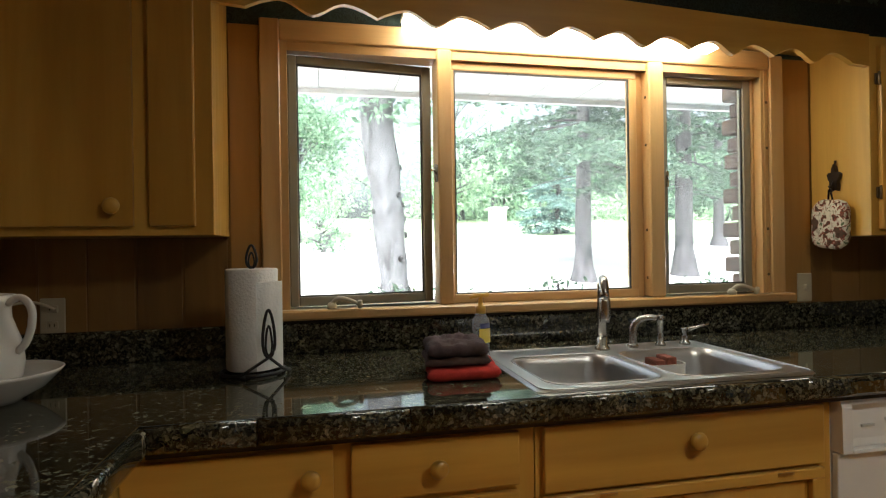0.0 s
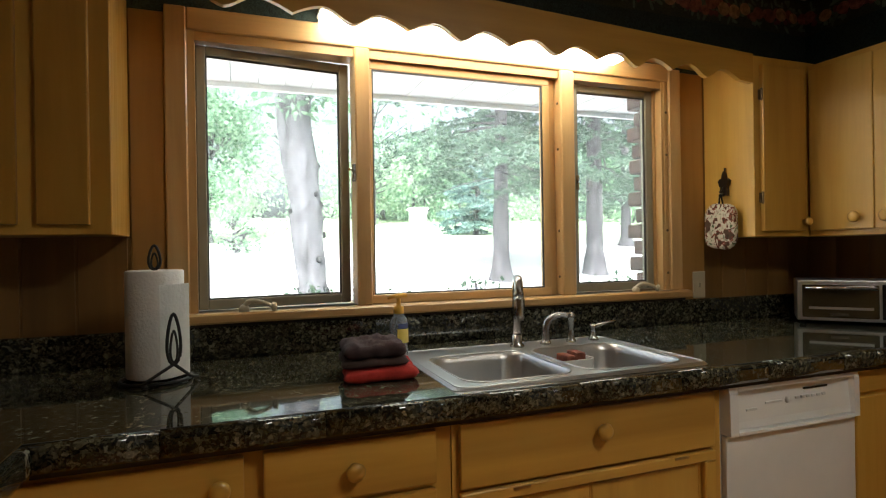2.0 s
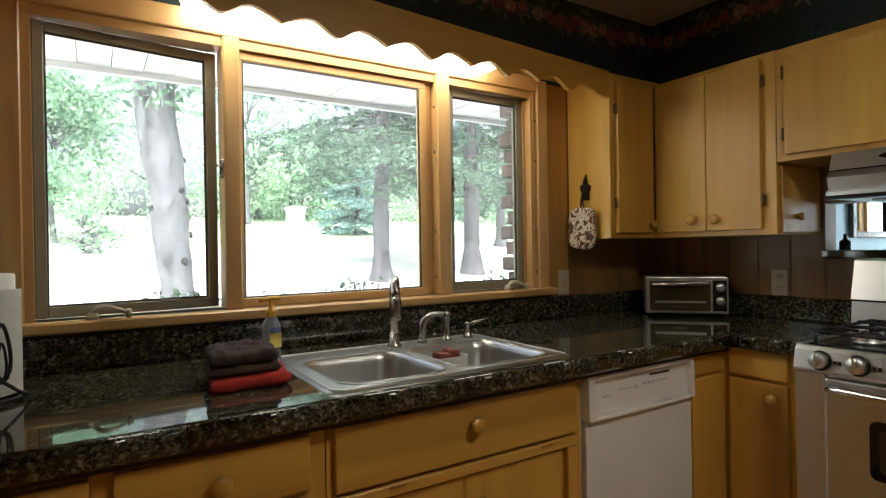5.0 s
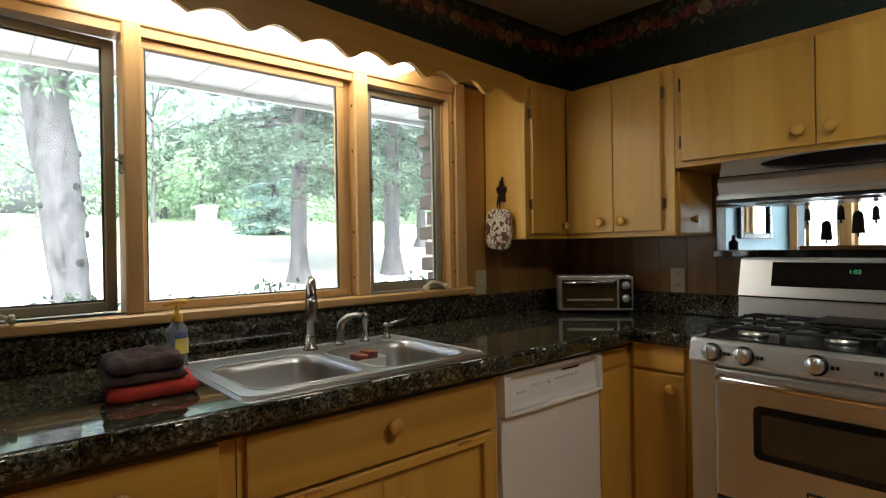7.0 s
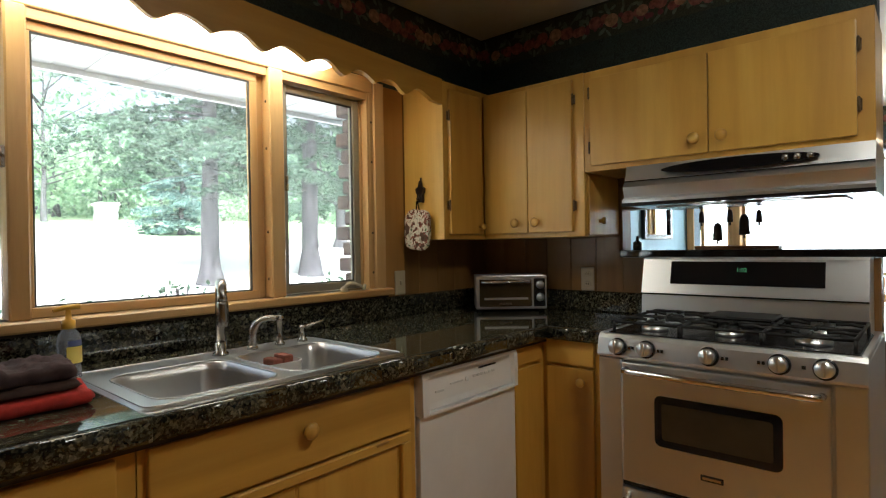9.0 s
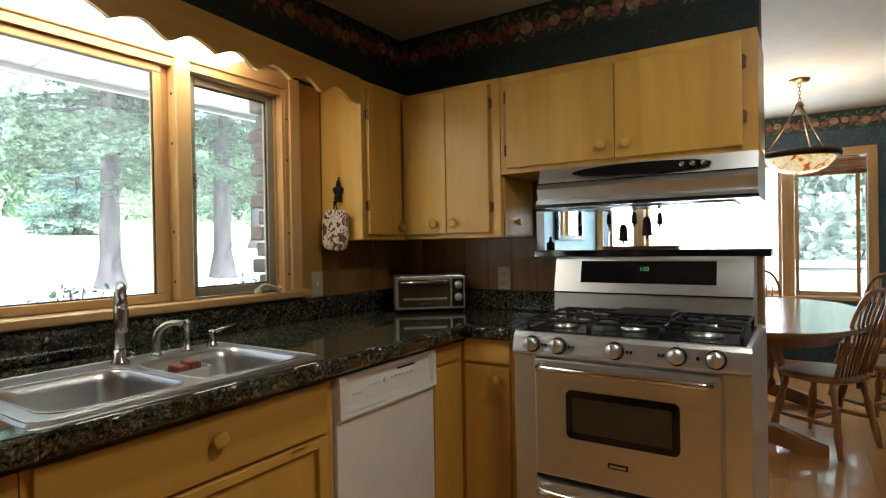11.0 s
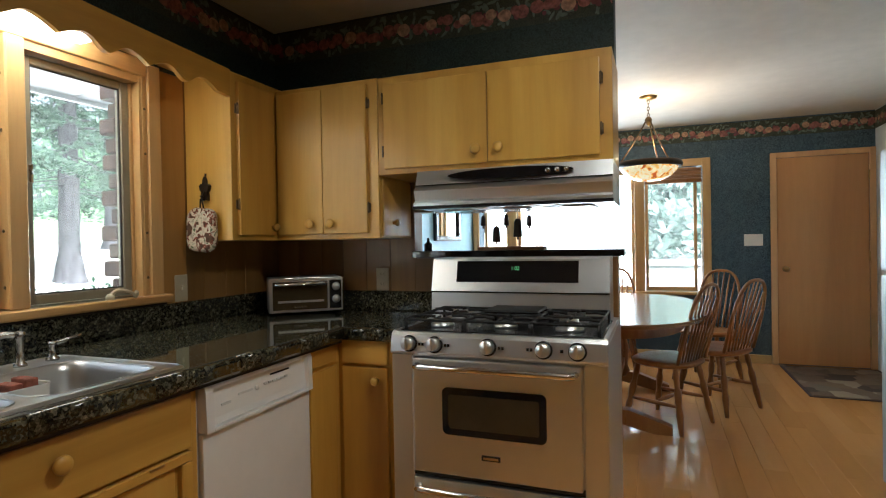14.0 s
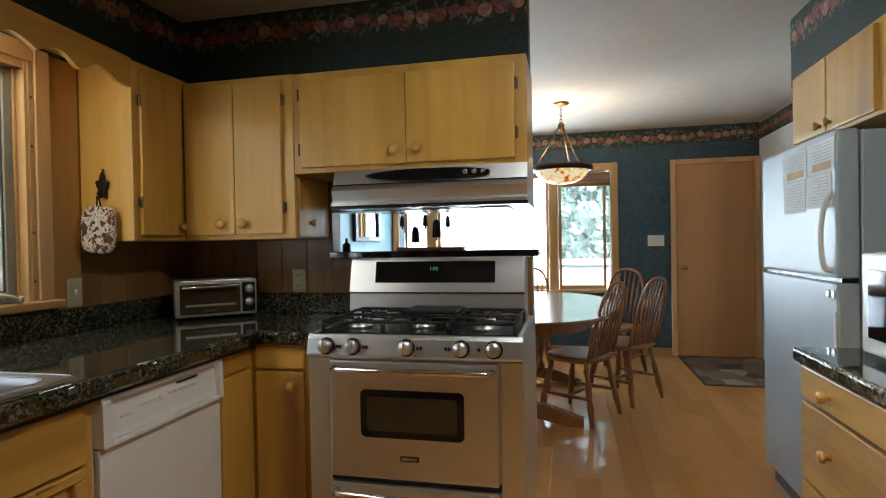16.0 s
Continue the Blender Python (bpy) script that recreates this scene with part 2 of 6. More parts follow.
def granite_mat():
    m, t, p, link = base_mat("dark_granite")
    v = coords(t, link, jitter=False)
    wob = t.nodes.new("ShaderNodeTexNoise")
    wob.inputs["Scale"].default_value, wob.inputs["Detail"].default_value = 60.0, 3.0
    link(v, wob.inputs["Vector"])
    add = t.nodes.new("ShaderNodeVectorMath")
    add.operation = "MULTIPLY_ADD"
    add.inputs[1].default_value = (0.016, 0.016, 0.016)
    link(wob.outputs["Color"], add.inputs[0])
    link(v, add.inputs[2])
    vv = add.outputs[0]

    def vor(scale):
        k = t.nodes.new("ShaderNodeTexVoronoi")
        k.inputs["Scale"].default_value = scale
        link(vv, k.inputs["Vector"])
        sep = t.nodes.new("ShaderNodeSeparateColor")
        link(k.outputs["Color"], sep.inputs[0])
        return sep.outputs[0]
    a, b = vor(110.0), vor(240.0)
    grain = noise_tex(t, link, v, 120.0, 4, 0.7)
    big = noise_tex(t, link, v, 9.0, 4, 0.6, 0.6)
    c1 = ramp(t, a, [(0.0, (0.006, 0.007, 0.006)), (0.45, (0.013, 0.014, 0.011)), (0.66, (0.05, 0.048, 0.036)),
                     (0.84, (0.16, 0.148, 0.105)), (1.0, (0.36, 0.335, 0.25))], link)
    c2 = ramp(t, b, [(0.0, (0.005, 0.006, 0.005)), (0.55, (0.03, 0.03, 0.021)), (1.0, (0.30, 0.27, 0.18))], link)
    c = mix(t, link, 1.0, mix(t, link, 0.42, c1, c2), (0.72, 0.74, 0.76), "MULTIPLY")
    c = mix(t, link, 0.55, c, ramp(t, grain, [(0.3, (0.35, 0.35, 0.33)), (0.6, (1.2, 1.15, 1.0))], link), "MULTIPLY")
    c = mix(t, link, 0.6, c, ramp(t, big, [(0.35, (0.45, 0.47, 0.42)), (0.65, (1.2, 1.15, 1.0))], link), "MULTIPLY")
    link(c, p.inputs["Base Color"])
    p.inputs["Roughness"].default_value = 0.05
    bump(t, link, p, noise_tex(t, link, v, 35, 2), 0.006)
    return m


M["granite"] = granite_mat()


def wallpaper(name, lo, hi, scale):
    """Small mottled leaf print."""
    m, t, p, link = base_mat(name)
    v = coords(t, link, jitter=False)
    n1 = noise_tex(t, link, v, scale, 3, 0.6, 2.5)
    n2 = noise_tex(t, link, v, scale * 0.3, 2)
    c = ramp(t, n1, [(0.38, lo), (0.5, hi), (0.56, lo), (0.66, tuple(0.5 * (a + b) for a, b in zip(lo, hi)))], link)
    c = mix(t, link, 0.3, c, ramp(t, n2, [(0.3, (0.7, 0.7, 0.7)), (0.7, (1.1, 1.1, 1.1))], link), "MULTIPLY")
    link(c, p.inputs["Base Color"])
    p.inputs["Roughness"].default_value = 0.6
    return m


M["green_paper"] = wallpaper("dark_green_wallpaper", (0.007, 0.018, 0.016), (0.045, 0.076, 0.067), 38)
M["blue_paper"] = wallpaper("dark_teal_wallpaper", (0.014, 0.040, 0.065), (0.10, 0.16, 0.20), 26)
M["border_ground"] = wallpaper("border_ground", (0.02, 0.028, 0.022), (0.075, 0.09, 0.055), 60)
M["fruit_red"] = plain("printed_red_fruit", (0.30, 0.115, 0.095), 0.6, 0, 0.6, 45)
M["fruit_peach"] = plain("printed_peach_fruit", (0.46, 0.27, 0.17), 0.6, 0, 0.5, 45)
M["fruit_plum"] = plain("printed_plum", (0.17, 0.05, 0.06), 0.6, 0, 0.4, 22)
M["fruit_leaf"] = plain("printed_leaf", (0.13, 0.175, 0.135), 0.6, 0, 0.4, 30)


def ground_mat():
    m, t, p, link = base_mat("lawn_and_gravel")
    tc = t.nodes.new("ShaderNodeTexCoord")
    v = tc.outputs["Object"]
    n = noise_tex(t, link, v, 0.5, 5, 0.6)
    f = noise_tex(t, link, v, 30, 3)
    sep = t.nodes.new("ShaderNodeSeparateXYZ")
    link(v, sep.inputs[0])
    mad = t.nodes.new("ShaderNodeMath")
    mad.operation = "MULTIPLY_ADD"
    mad.inputs[1].default_value = 5.0
    link(n, mad.inputs[0])
    link(sep.outputs[1], mad.inputs[2])
    mr = t.nodes.new("ShaderNodeMapRange")
    mr.inputs["From Min"].default_value, mr.inputs["From Max"].default_value = 21.0, 23.5
    link(mad.outputs[0], mr.inputs[0])
    gravel = ramp(t, f, [(0.3, (0.58, 0.56, 0.52)), (0.7, (0.72, 0.70, 0.66))], link)
    grass = ramp(t, f, [(0.3, (0.24, 0.33, 0.17)), (0.7, (0.42, 0.50, 0.31))], link)
    link(mix(t, link, mr.outputs[0], gravel, grass), p.inputs["Base Color"])
    p.inputs["Roughness"].default_value = 0.95
    bump(t, link, p, f, 0.6, 0.02)
    return m


M["ground"] = ground_mat()


def stained_glass():
    m, t, p, link = base_mat("amber_glass_bowl")
    v = coords(t, link, jitter=False)
    n = noise_tex(t, link, v, 14, 2, 0.5, 1.0)
    c = ramp(t, n, [(0.36, (0.5, 0.10, 0.02)), (0.44, (0.95, 0.5, 0.08)), (0.56, (1.0, 0.85, 0.55)), (0.7, (0.9, 0.55, 0.12))], link)
    link(c, p.inputs["Base Color"])
    link(c, p.inputs["Emission Color"])
    p.inputs["Emission Strength"].default_value = 0.2
    p.inputs["Roughness"].default_value = 0.2
    return m


M["lamp_glass"] = stained_glass()


def rug_mat():
    m, t, p, link = base_mat("patchwork_rug")
    v = coords(t, link, (1, 1, 1), False)
    k = t.nodes.new("ShaderNodeTexVoronoi")
    k.distance = "CHEBYCHEV"
    k.inputs["Scale"].default_value = 5.5
    link(v, k.inputs["Vector"])
    sep = t.nodes.new("ShaderNodeSeparateColor")
    link(k.outputs["Color"], sep.inputs[0])
    c = ramp(t, sep.outputs[0], [(0.0, (0.025, 0.017, 0.013)), (0.3, (0.19, 0.125, 0.07)), (0.5, (0.05, 0.028, 0.018)), (0.75, (0.30, 0.24, 0.16)), (1.0, (0.09, 0.035, 0.02))], link)
    link(c, p.inputs["Base Color"])
    p.inputs["Roughness"].default_value = 0.95
    bump(t, link, p, noise_tex(t, link, v, 300, 2), 0.8)
    return m


M["rug"] = rug_mat()


def print_cloth():
    m, t, p, link = base_mat("printed_cotton")
    v = coords(t, link, jitter=False)
    n = noise_tex(t, link, v, 42, 2, 0.5, 0.8)
    k = noise_tex(t, link, v, 60, 2, 0.5, 0.3)
    c = ramp(t, n, [(0.40, (0.10, 0.05, 0.025)), (0.45, (0.30, 0.06, 0.03)), (0.49, (0.66, 0.60, 0.46)), (0.62, (0.68, 0.62, 0.48)), (0.68, (0.10, 0.13, 0.05))], link)
    c = mix(t, link, 0.5, c, ramp(t, k, [(0.36, (0.25, 0.2, 0.15)), (0.44, (1, 1, 1))], link), "MULTIPLY")
    link(c, p.inputs["Base Color"])
    p.inputs["Roughness"].default_value = 0.9
    return m


M["print"] = print_cloth()

# ---- mesh helpers ----


def box(x0, x1, y0, y1, z0, z1, bev=0.0, bm=None, seg=1):
    bm = bm or bmesh.new()
    vs = [bm.verts.new((x, y, z)) for x in (x0, x1) for y in (y0, y1) for z in (z0, z1)]
    faces = [bm.faces.new([vs[i] for i in q]) for q in
             ((0, 1, 3, 2), (4, 6, 7, 5), (0, 4, 5, 1), (2, 3, 7, 6), (0, 2, 6, 4), (1, 5, 7, 3))]
    if bev:
        es = list({e for f in faces for e in f.edges})
        bmesh.ops.bevel(bm, geom=es, offset=bev, segments=seg, affect="EDGES", profile=0.6)
    return bm


def lathe(profile, at=(0, 0, 0), aim=(0, 0, 1), seg=24, bm=None, sx=1.0, sy=1.0):
    """Turned shape: (radius, height) pairs along an axis."""
    bm = bm or bmesh.new()
    rot = Vector((0, 0, 1)).rotation_difference(Vector(aim)).to_matrix()
    rings = []
    for r, h in profile:
        rings.append([bm.verts.new(rot @ Vector((max(r, 1e-4) * math.cos(2 * math.pi * i / seg) * sx, max(r, 1e-4) * math.sin(2 * math.pi * i / seg) * sy, h)) + Vector(at))
                      for i in range(seg)])
    for a, b in zip(rings, rings[1:]):
        for i in range(seg):
            f = bm.faces.new((a[i], a[(i + 1) % seg], b[(i + 1) % seg], b[i]))
            f.smooth = True
    if profile[0][0] > 1e-3:
        bm.faces.new(rings[0][::-1])
    if profile[-1][0] > 1e-3:
        bm.faces.new(rings[-1])
    return bm


def tube(points, r, seg=8, bm=None, closed=False):
    """Round rod along a line of points; r may be a list."""
    bm = bm or bmesh.new()
    pts = [Vector(p) for p in points]
    n = len(pts)
    up = Vector((0.3, 0.2, 1)).normalized()
    rings = []
    for i, p in enumerate(pts):
        a, b = (pts[(i - 1) % n], pts[(i + 1) % n]) if closed else (pts[max(i - 1, 0)], pts[min(i + 1, n - 1)])
        d = (b - a).normalized()
        s = d.cross(up)
        s = s.normalized() if s.length > 1e-3 else d.orthogonal().normalized()
        w = s.cross(d)
        rr = float(r[i] if isinstance(r, (list, tuple)) else r)
        rings.append([bm.verts.new(p + rr * (math.cos(2 * math.pi * k / seg) * s + math.sin(2 * math.pi * k / seg) * w)) for k in range(seg)])
    for i in range(n if closed else n - 1):
        a, b = rings[i], rings[(i + 1) % n]
        for k in range(seg):
            f = bm.faces.new((a[k], a[(k + 1) % seg], b[(k + 1) % seg], b[k]))
            f.smooth = True
    if not closed:
        bm.faces.new(rings[0][::-1])
        bm.faces.new(rings[-1])
    return bm


def curve(points, radii=None, n=5):
    """Rounds a line of points; gives the points and their radii."""
    p = [Vector(q) for q in points]
    out, rr = [], []
    for i in range(len(p) - 1):
        a, b, c, d = p[max(i - 1, 0)], p[i], p[i + 1], p[min(i + 2, len(p) - 1)]
        for k in range(n):
            u = k / n
            out.append(0.5 * (2 * b + (c - a) * u + (2 * a - 5 * b + 4 * c - d) * u * u + (3 * b - a - 3 * c + d) * u ** 3))
            if radii:
                rr.append(radii[i] + (radii[i + 1] - radii[i]) * u)
    out.append(p[-1])
    if radii:
        rr.append(radii[-1])
        return out, rr
    return out


def prism(outline, axis, a, b, bm=None):
    """Flat outline pushed through along an axis; outline pairs are the two other axes in order."""
    bm = bm or bmesh.new()

    def at(u, v, w):
        return {"x": (w, u, v), "y": (u, w, v), "z": (u, v, w)}[axis]
    lo = [bm.verts.new(at(u, v, a)) for u, v in outline]
    hi = [bm.verts.new(at(u, v, b)) for u, v in outline]
    n = len(outline)
    bm.faces.new(lo)
    bm.faces.new(hi[::-1])
    for i in range(n):
        bm.faces.new((lo[i], lo[(i + 1) % n], hi[(i + 1) % n], hi[i]))
    return bm


def rounded(w, h, r, n=5):
    pts = []
    for cx, cy, a in ((w / 2 - r, h / 2 - r, 0), (-w / 2 + r, h / 2 - r, 90), (-w / 2 + r, -h / 2 + r, 180), (w / 2 - r, -h / 2 + r, 270)):
        for i in range(n + 1):
            t = radians(a + 90 * i / n)
            pts.append((cx + r * math.cos(t), cy + r * math.sin(t)))
    return pts


def thing(name, at, label, category, group="", kind=""):
    ob = new(name)
    ob.location = at
    ob.empty_display_size = 0.05
    return tagged(ob, label, category, group, kind)


def origin(ob):
    o = Vector((0, 0, 0))
    while ob:
        o += ob.location
        ob = ob.parent
    return o


def part(name, bm, material, parent=None, label="", at=None):
    """Links a bmesh, given in the place's coordinates, as one mesh under a thing or a part."""
    me = bpy.data.meshes.new(name)
    o = origin(parent) if parent else Vector(at or (0, 0, 0))
    bmesh.ops.translate(bm, verts=bm.verts, vec=-o)
    bmesh.ops.recalc_face_normals(bm, faces=bm.faces)
    bm.to_mesh(me)
    bm.free()
    me.materials.append(M[material] if isinstance(material, str) else material)
    ob = new(name, me)
    if parent:
        ob.parent = parent
    else:
        ob.location = o
    return tagged(ob, label)


def setting(name, bm, material, label):
    return tagged(part(name, bm, material), label, kind="structure")


# ---- the shell of the house ----
NW, EW, CE, FAR, SW, WW = 1.958, 2.579, 2.395, 6.27, -1.87, -0.98
WX0, WX1, WZ0, WZ1 = -0.127, 1.715, 1.047, 1.93

setting("floor", box(WW - 0.2, FAR + 0.2, SW - 0.2, 2.3, -0.25, -0.012), "laminate", "honey-coloured laminate sub floor")
bm = box(WW - 0.2, WX0, NW, NW + 0.07, 0, CE)
box(WX1, EW + 0.12, NW, NW + 0.07, 0, CE, bm=bm)
box(WX0, WX1, NW, NW + 0.07, 0, WZ0, bm=bm)
box(WX0, WX1, NW, NW + 0.07, WZ1, CE, bm=bm)
wall_n = setting("wall_north", bm, "panelling", "kitchen wall of knotty wood panelling round the window")
setting("wall_north_dining", box(EW + 0.12, FAR, 2.03, 2.2, 0, CE), "blue_wall", "pale blue painted dining room wall")
bm = box(EW, EW + 0.12, 1.15, NW, 0, CE)
box(EW, EW + 0.12, 0.185, 1.15, 1.392, CE, bm=bm)
box(EW, EW + 0.12, 0.185, 1.15, 0, 1.165, bm=bm)
setting("wall_east", bm, "panelling", "half wall with a serving opening behind the range")
FY = ((-0.37, 0.13), (0.24, 1.50), (1.61, 1.90))
FZ0, FZ1 = 0.74, 1.93
bm = box(FAR, FAR + 0.2, SW - 0.2, FY[0][0] - 0.05, 0, CE)
box(FAR, FAR + 0.2, FY[2][1] + 0.05, 2.2, 0, CE, bm=bm)
box(FAR, FAR + 0.2, FY[0][0] - 0.05, FY[2][1] + 0.05, 0, FZ0 - 0.05, bm=bm)
box(FAR, FAR + 0.2, FY[0][0] - 0.05, FY[2][1] + 0.05, FZ1 + 0.05, CE, bm=bm)
setting("wall_far_east", bm, "blue_paper", "dining room wall in dark teal leaf-print wallpaper")
# Out of view; dark panelling assumed here to lower the room's bounce light
setting("wall_south_kitchen", box(WW - 0.2, 2.05, SW - 0.2, SW, 0, CE), "panelling", "unseen kitchen wall behind the counter, panelled dark to cut bounce light")
bm = box(2.05, FAR + 0.2, SW - 0.2, SW, 0, CE)
setting("wall_south", bm, "white_wall", "pale painted wall")
# Also unseen, and kept dark so that it throws back little light
setting("wall_west", box(WW - 0.2, WW, SW, NW, 0, CE), "panelling", "unseen kitchen end wall, panelled dark to cut bounce light")
setting("ceiling", box(WW - 0.2, FAR + 0.2, SW - 0.2, 2.2, CE, CE + 0.2), "ceiling", "cream painted ceiling")
setting("soffit_south", box(1.2, 3.40, SW, -1.16, 2.03, CE), "green_paper", "soffit in dark green wallpaper above the fridge cabinets")

# wallpaper above the cabinets, a thin sheet on the wall
setting("wallpaper_north", box(WW, EW - 0.004, NW - 0.004, NW, 1.98, CE), "green_paper", "dark green leaf-print wallpaper above the cabinets")
bm = box(EW - 0.004, EW, 0.185, NW - 0.004, 1.9, CE)
box(EW - 0.004, EW + 0.124, 0.181, 0.185, 1.56, CE, bm=bm)
setting("wallpaper_east", bm, "green_paper", "dark green leaf-print wallpaper above the range cabinets")


def border(name, a, b, z0, z1, n, label):
    """A printed strip of apples, peaches and leaves; a, b: its ends on the wall, n: the way it faces."""
    a, b, n = Vector(a), Vector(b), Vector(n)
    along = (b - a).normalized()
    rnd = random.Random(name)
    root = thing(name, (*a.to_tuple()[:2], z0), label, "wallpaper border", kind="structure")
    bm = bmesh.new()
    q = [bm.verts.new(p + n * 0.002 + Vector((0, 0, z))) for p, z in ((a, z0), (b, z0), (b, z1), (a, z1))]
    bm.faces.new(q)
    part("ground_print", bm, "border_ground", root)
    sets = {k: bmesh.new() for k in ("fruit_red", "fruit_peach", "fruit_plum", "fruit_leaf")}
    length, h = (b - a).length, z1 - z0
    layer = 0.0022
    u = 0.02
    up = Vector((0, 0, 1))

    def blob(bm, u, v, ru, rv, lean, off, seg=12):
        vs = []
        for i in range(seg):
            t = 2 * math.pi * i / seg
            du, dv = ru * math.cos(t), rv * math.sin(t)
            uu, vv = u + du * math.cos(lean) - dv * math.sin(lean), v + du * math.sin(lean) + dv * math.cos(lean)
            uu, vv = min(max(uu, 0), length), min(max(vv, 0.002), h - 0.002)
            vs.append(bm.verts.new(a + along * uu + up * (z0 + vv) + n * off))
        bm.faces.new(vs)
    k = 0
    while u < length:
        for _ in range(8):
            blob(sets["fruit_leaf"], u + rnd.uniform(-0.07, 0.07), h * rnd.uniform(0.1, 0.92), rnd.uniform(0.014, 0.026), rnd.uniform(0.006, 0.01), rnd.uniform(0, 3), 0.0026 + 0.00002 * (k % 9), 8)
            k += 1
        for _ in range(3):
            blob(sets["fruit_plum"], u + rnd.uniform(-0.06, 0.06), h * rnd.uniform(0.25, 0.55), rnd.uniform(0.01, 0.016), rnd.uniform(0.01, 0.016), 0, 0.0030 + 0.00002 * (k % 9), 10)
            k += 1
        big = rnd.uniform(0.026, 0.036)
        blob(sets["fruit_peach" if rnd.random() < 0.45 else "fruit_red"], u, h * rnd.uniform(0.38, 0.55), big, big * 0.92, 0, 0.0034 + 0.00003 * (k % 9), 16)
        if rnd.random() < 0.7:
            blob(sets["fruit_red"], u + 0.05, h * rnd.uniform(0.3, 0.6), big * 0.75, big * 0.7, 0, 0.0032 + 0.00003 * (k % 9), 14)
        k += 1
        u += rnd.uniform(0.062, 0.085)
    for key, b2 in sets.items():
        part(key.replace("fruit_", "printed_"), b2, key, root)
    return root


BZ0, BZ1 = CE - 0.175, CE - 0.012
border("border_north", (WW, NW - 0.004, 0), (EW - 0.004, NW - 0.004, 0), BZ0, BZ1, (0, -1, 0), "fruit-print wallpaper border below the ceiling")
border("border_east", (EW - 0.004, NW - 0.004, 0), (EW - 0.004, 0.185, 0), BZ0, BZ1, (-1, 0, 0), "fruit-print wallpaper border below the ceiling")
border("border_soffit", (1.2, -1.16, 0), (3.40, -1.16, 0), BZ0, BZ1, (0, 1, 0), "fruit-print wallpaper border on the soffit")
border("border_far", (FAR, 2.03, 0), (FAR, SW, 0), BZ0, BZ1, (-1, 0, 0), "fruit-print wallpaper border round the dining room")
border("border_dining_south", (FAR, SW, 0), (3.40, SW, 0), BZ0, BZ1, (0, 1, 0), "fruit-print wallpaper border round the dining room")


# ---- windows ----


def casement(name, x0, x1, z0, z1, y, material, stile, label, swing=0.0, pane_label=""):
    """A sash with a glass pane, hinged at x0 and turned outwards by swing degrees."""
    root = thing(name, (x0, y, z0), label, "window", kind="structure")
    w, h = x1 - x0, z1 - z0
    for nm, b in (("stile", box(x0, x0 + stile, y, y + 0.035, z0, z1, 0.003)), ("stile", box(x1 - stile * 1.15, x1, y, y + 0.035, z0, z1, 0.003)),
                  ("rail", box(x0 + stile, x1 - stile * 1.15, y + 0.001, y + 0.034, z1 - stile, z1, 0.003)),
                  ("rail", box(x0 + stile, x1 - stile * 1.15, y + 0.001, y + 0.034, z0, z0 + stile * 1.1, 0.003))):
        part(nm, b, material, root)
    g = part("pane", box(x0 + stile, x1 - stile * 1.15, y + 0.015, y + 0.019, z0 + stile * 1.1, z1 - stile), "glass", root)
    g.visible_shadow = False
    bm = bmesh.new()
    e = 0.005
    xa, xb, za, zb = x0 + stile, x1 - stile * 1.15, z0 + stile * 1.1, z1 - stile
    for q in ((xa, xa + e, za, zb), (xb - e, xb, za, zb), (xa + e, xb - e, za, za + e), (xa + e, xb - e, zb - e, zb)):
        box(q[0], q[1], y + 0.008, y + 0.0145, q[2], q[3], bm=bm)
    part("gasket", bm, "gasket", root)
    root.rotation_euler[2] = radians(swing)
    return root


def crank(x, y, z, flip):
    root = thing("window_crank", (x, y, z), "cream metal crank handle on the window sill", "window crank", "window cranks")
    part("base", lathe([(0.016, 0), (0.016, 0.012), (0.01, 0.022)], (x, y, z), seg=14), "ivory", root)
    part("arm", tube(*curve([(x, y, z + 0.016), (x + 0.02 * flip, y - 0.012, z + 0.034), (x + 0.06 * flip, y - 0.02, z + 0.028), (x + 0.09 * flip, y - 0.022, z + 0.012)], [0.008, 0.008, 0.006, 0.006])), "ivory", root)
    part("grip", lathe([(0.007, -0.012), (0.01, 0), (0.007, 0.014)], (x + 0.09 * flip, y - 0.024, z + 0.014), (0, -0.4, 1), 12), "ivory", root)
    return root


# trim round the kitchen window
CY = 1.936
wt = thing("window_1", (0.8, CY, WZ0), "three-part pine window with side casements above the sink", "window", kind="structure")
part("casing", box(-0.19, WX0, CY, NW + 0.004, WZ0, 2.0, 0.004), "trim_z", wt)
part("casing", box(1.738, 1.80, CY, NW + 0.004, WZ0, 1.985, 0.004), "trim_z", wt)
part("casing", box(1.7155, 1.737, CY + 0.008, NW + 0.004, WZ0, 1.94, 0.003), "trim_z", wt)
part("head_casing", box(WX0, 1.737, CY + 0.002, NW + 0.004, WZ1, 2.0, 0.004), "trim_x", wt)
part("stool", box(-0.19, 1.82, 1.905, NW + 0.17, 1.014, WZ0, 0.006), "trim_x", wt)
# Dark strip painted as the shade under the stool
part("apron_shadow", box(-0.13, 1.80, 1.925, 1.956, 1.004, 1.014), "shade_joint_dark", wt)
for x0, x1 in ((0.396, 0.448), (1.204, 1.266)):
    part("mullion", box(x0, x1, CY - 0.006, NW + 0.07, WZ0, WZ1, 0.005), "trim_z", wt)
for x0, x1 in ((WX0, -0.105), (1.703, 1.7145)):
    part("jamb", box(x0, x1, CY + 0.01, NW + 0.07, WZ0, WZ1), "trim_z", wt)
part("head_jamb", box(-0.105, 1.703, CY + 0.012, NW + 0.07, WZ1 - 0.03, WZ1), "trim_x", wt)
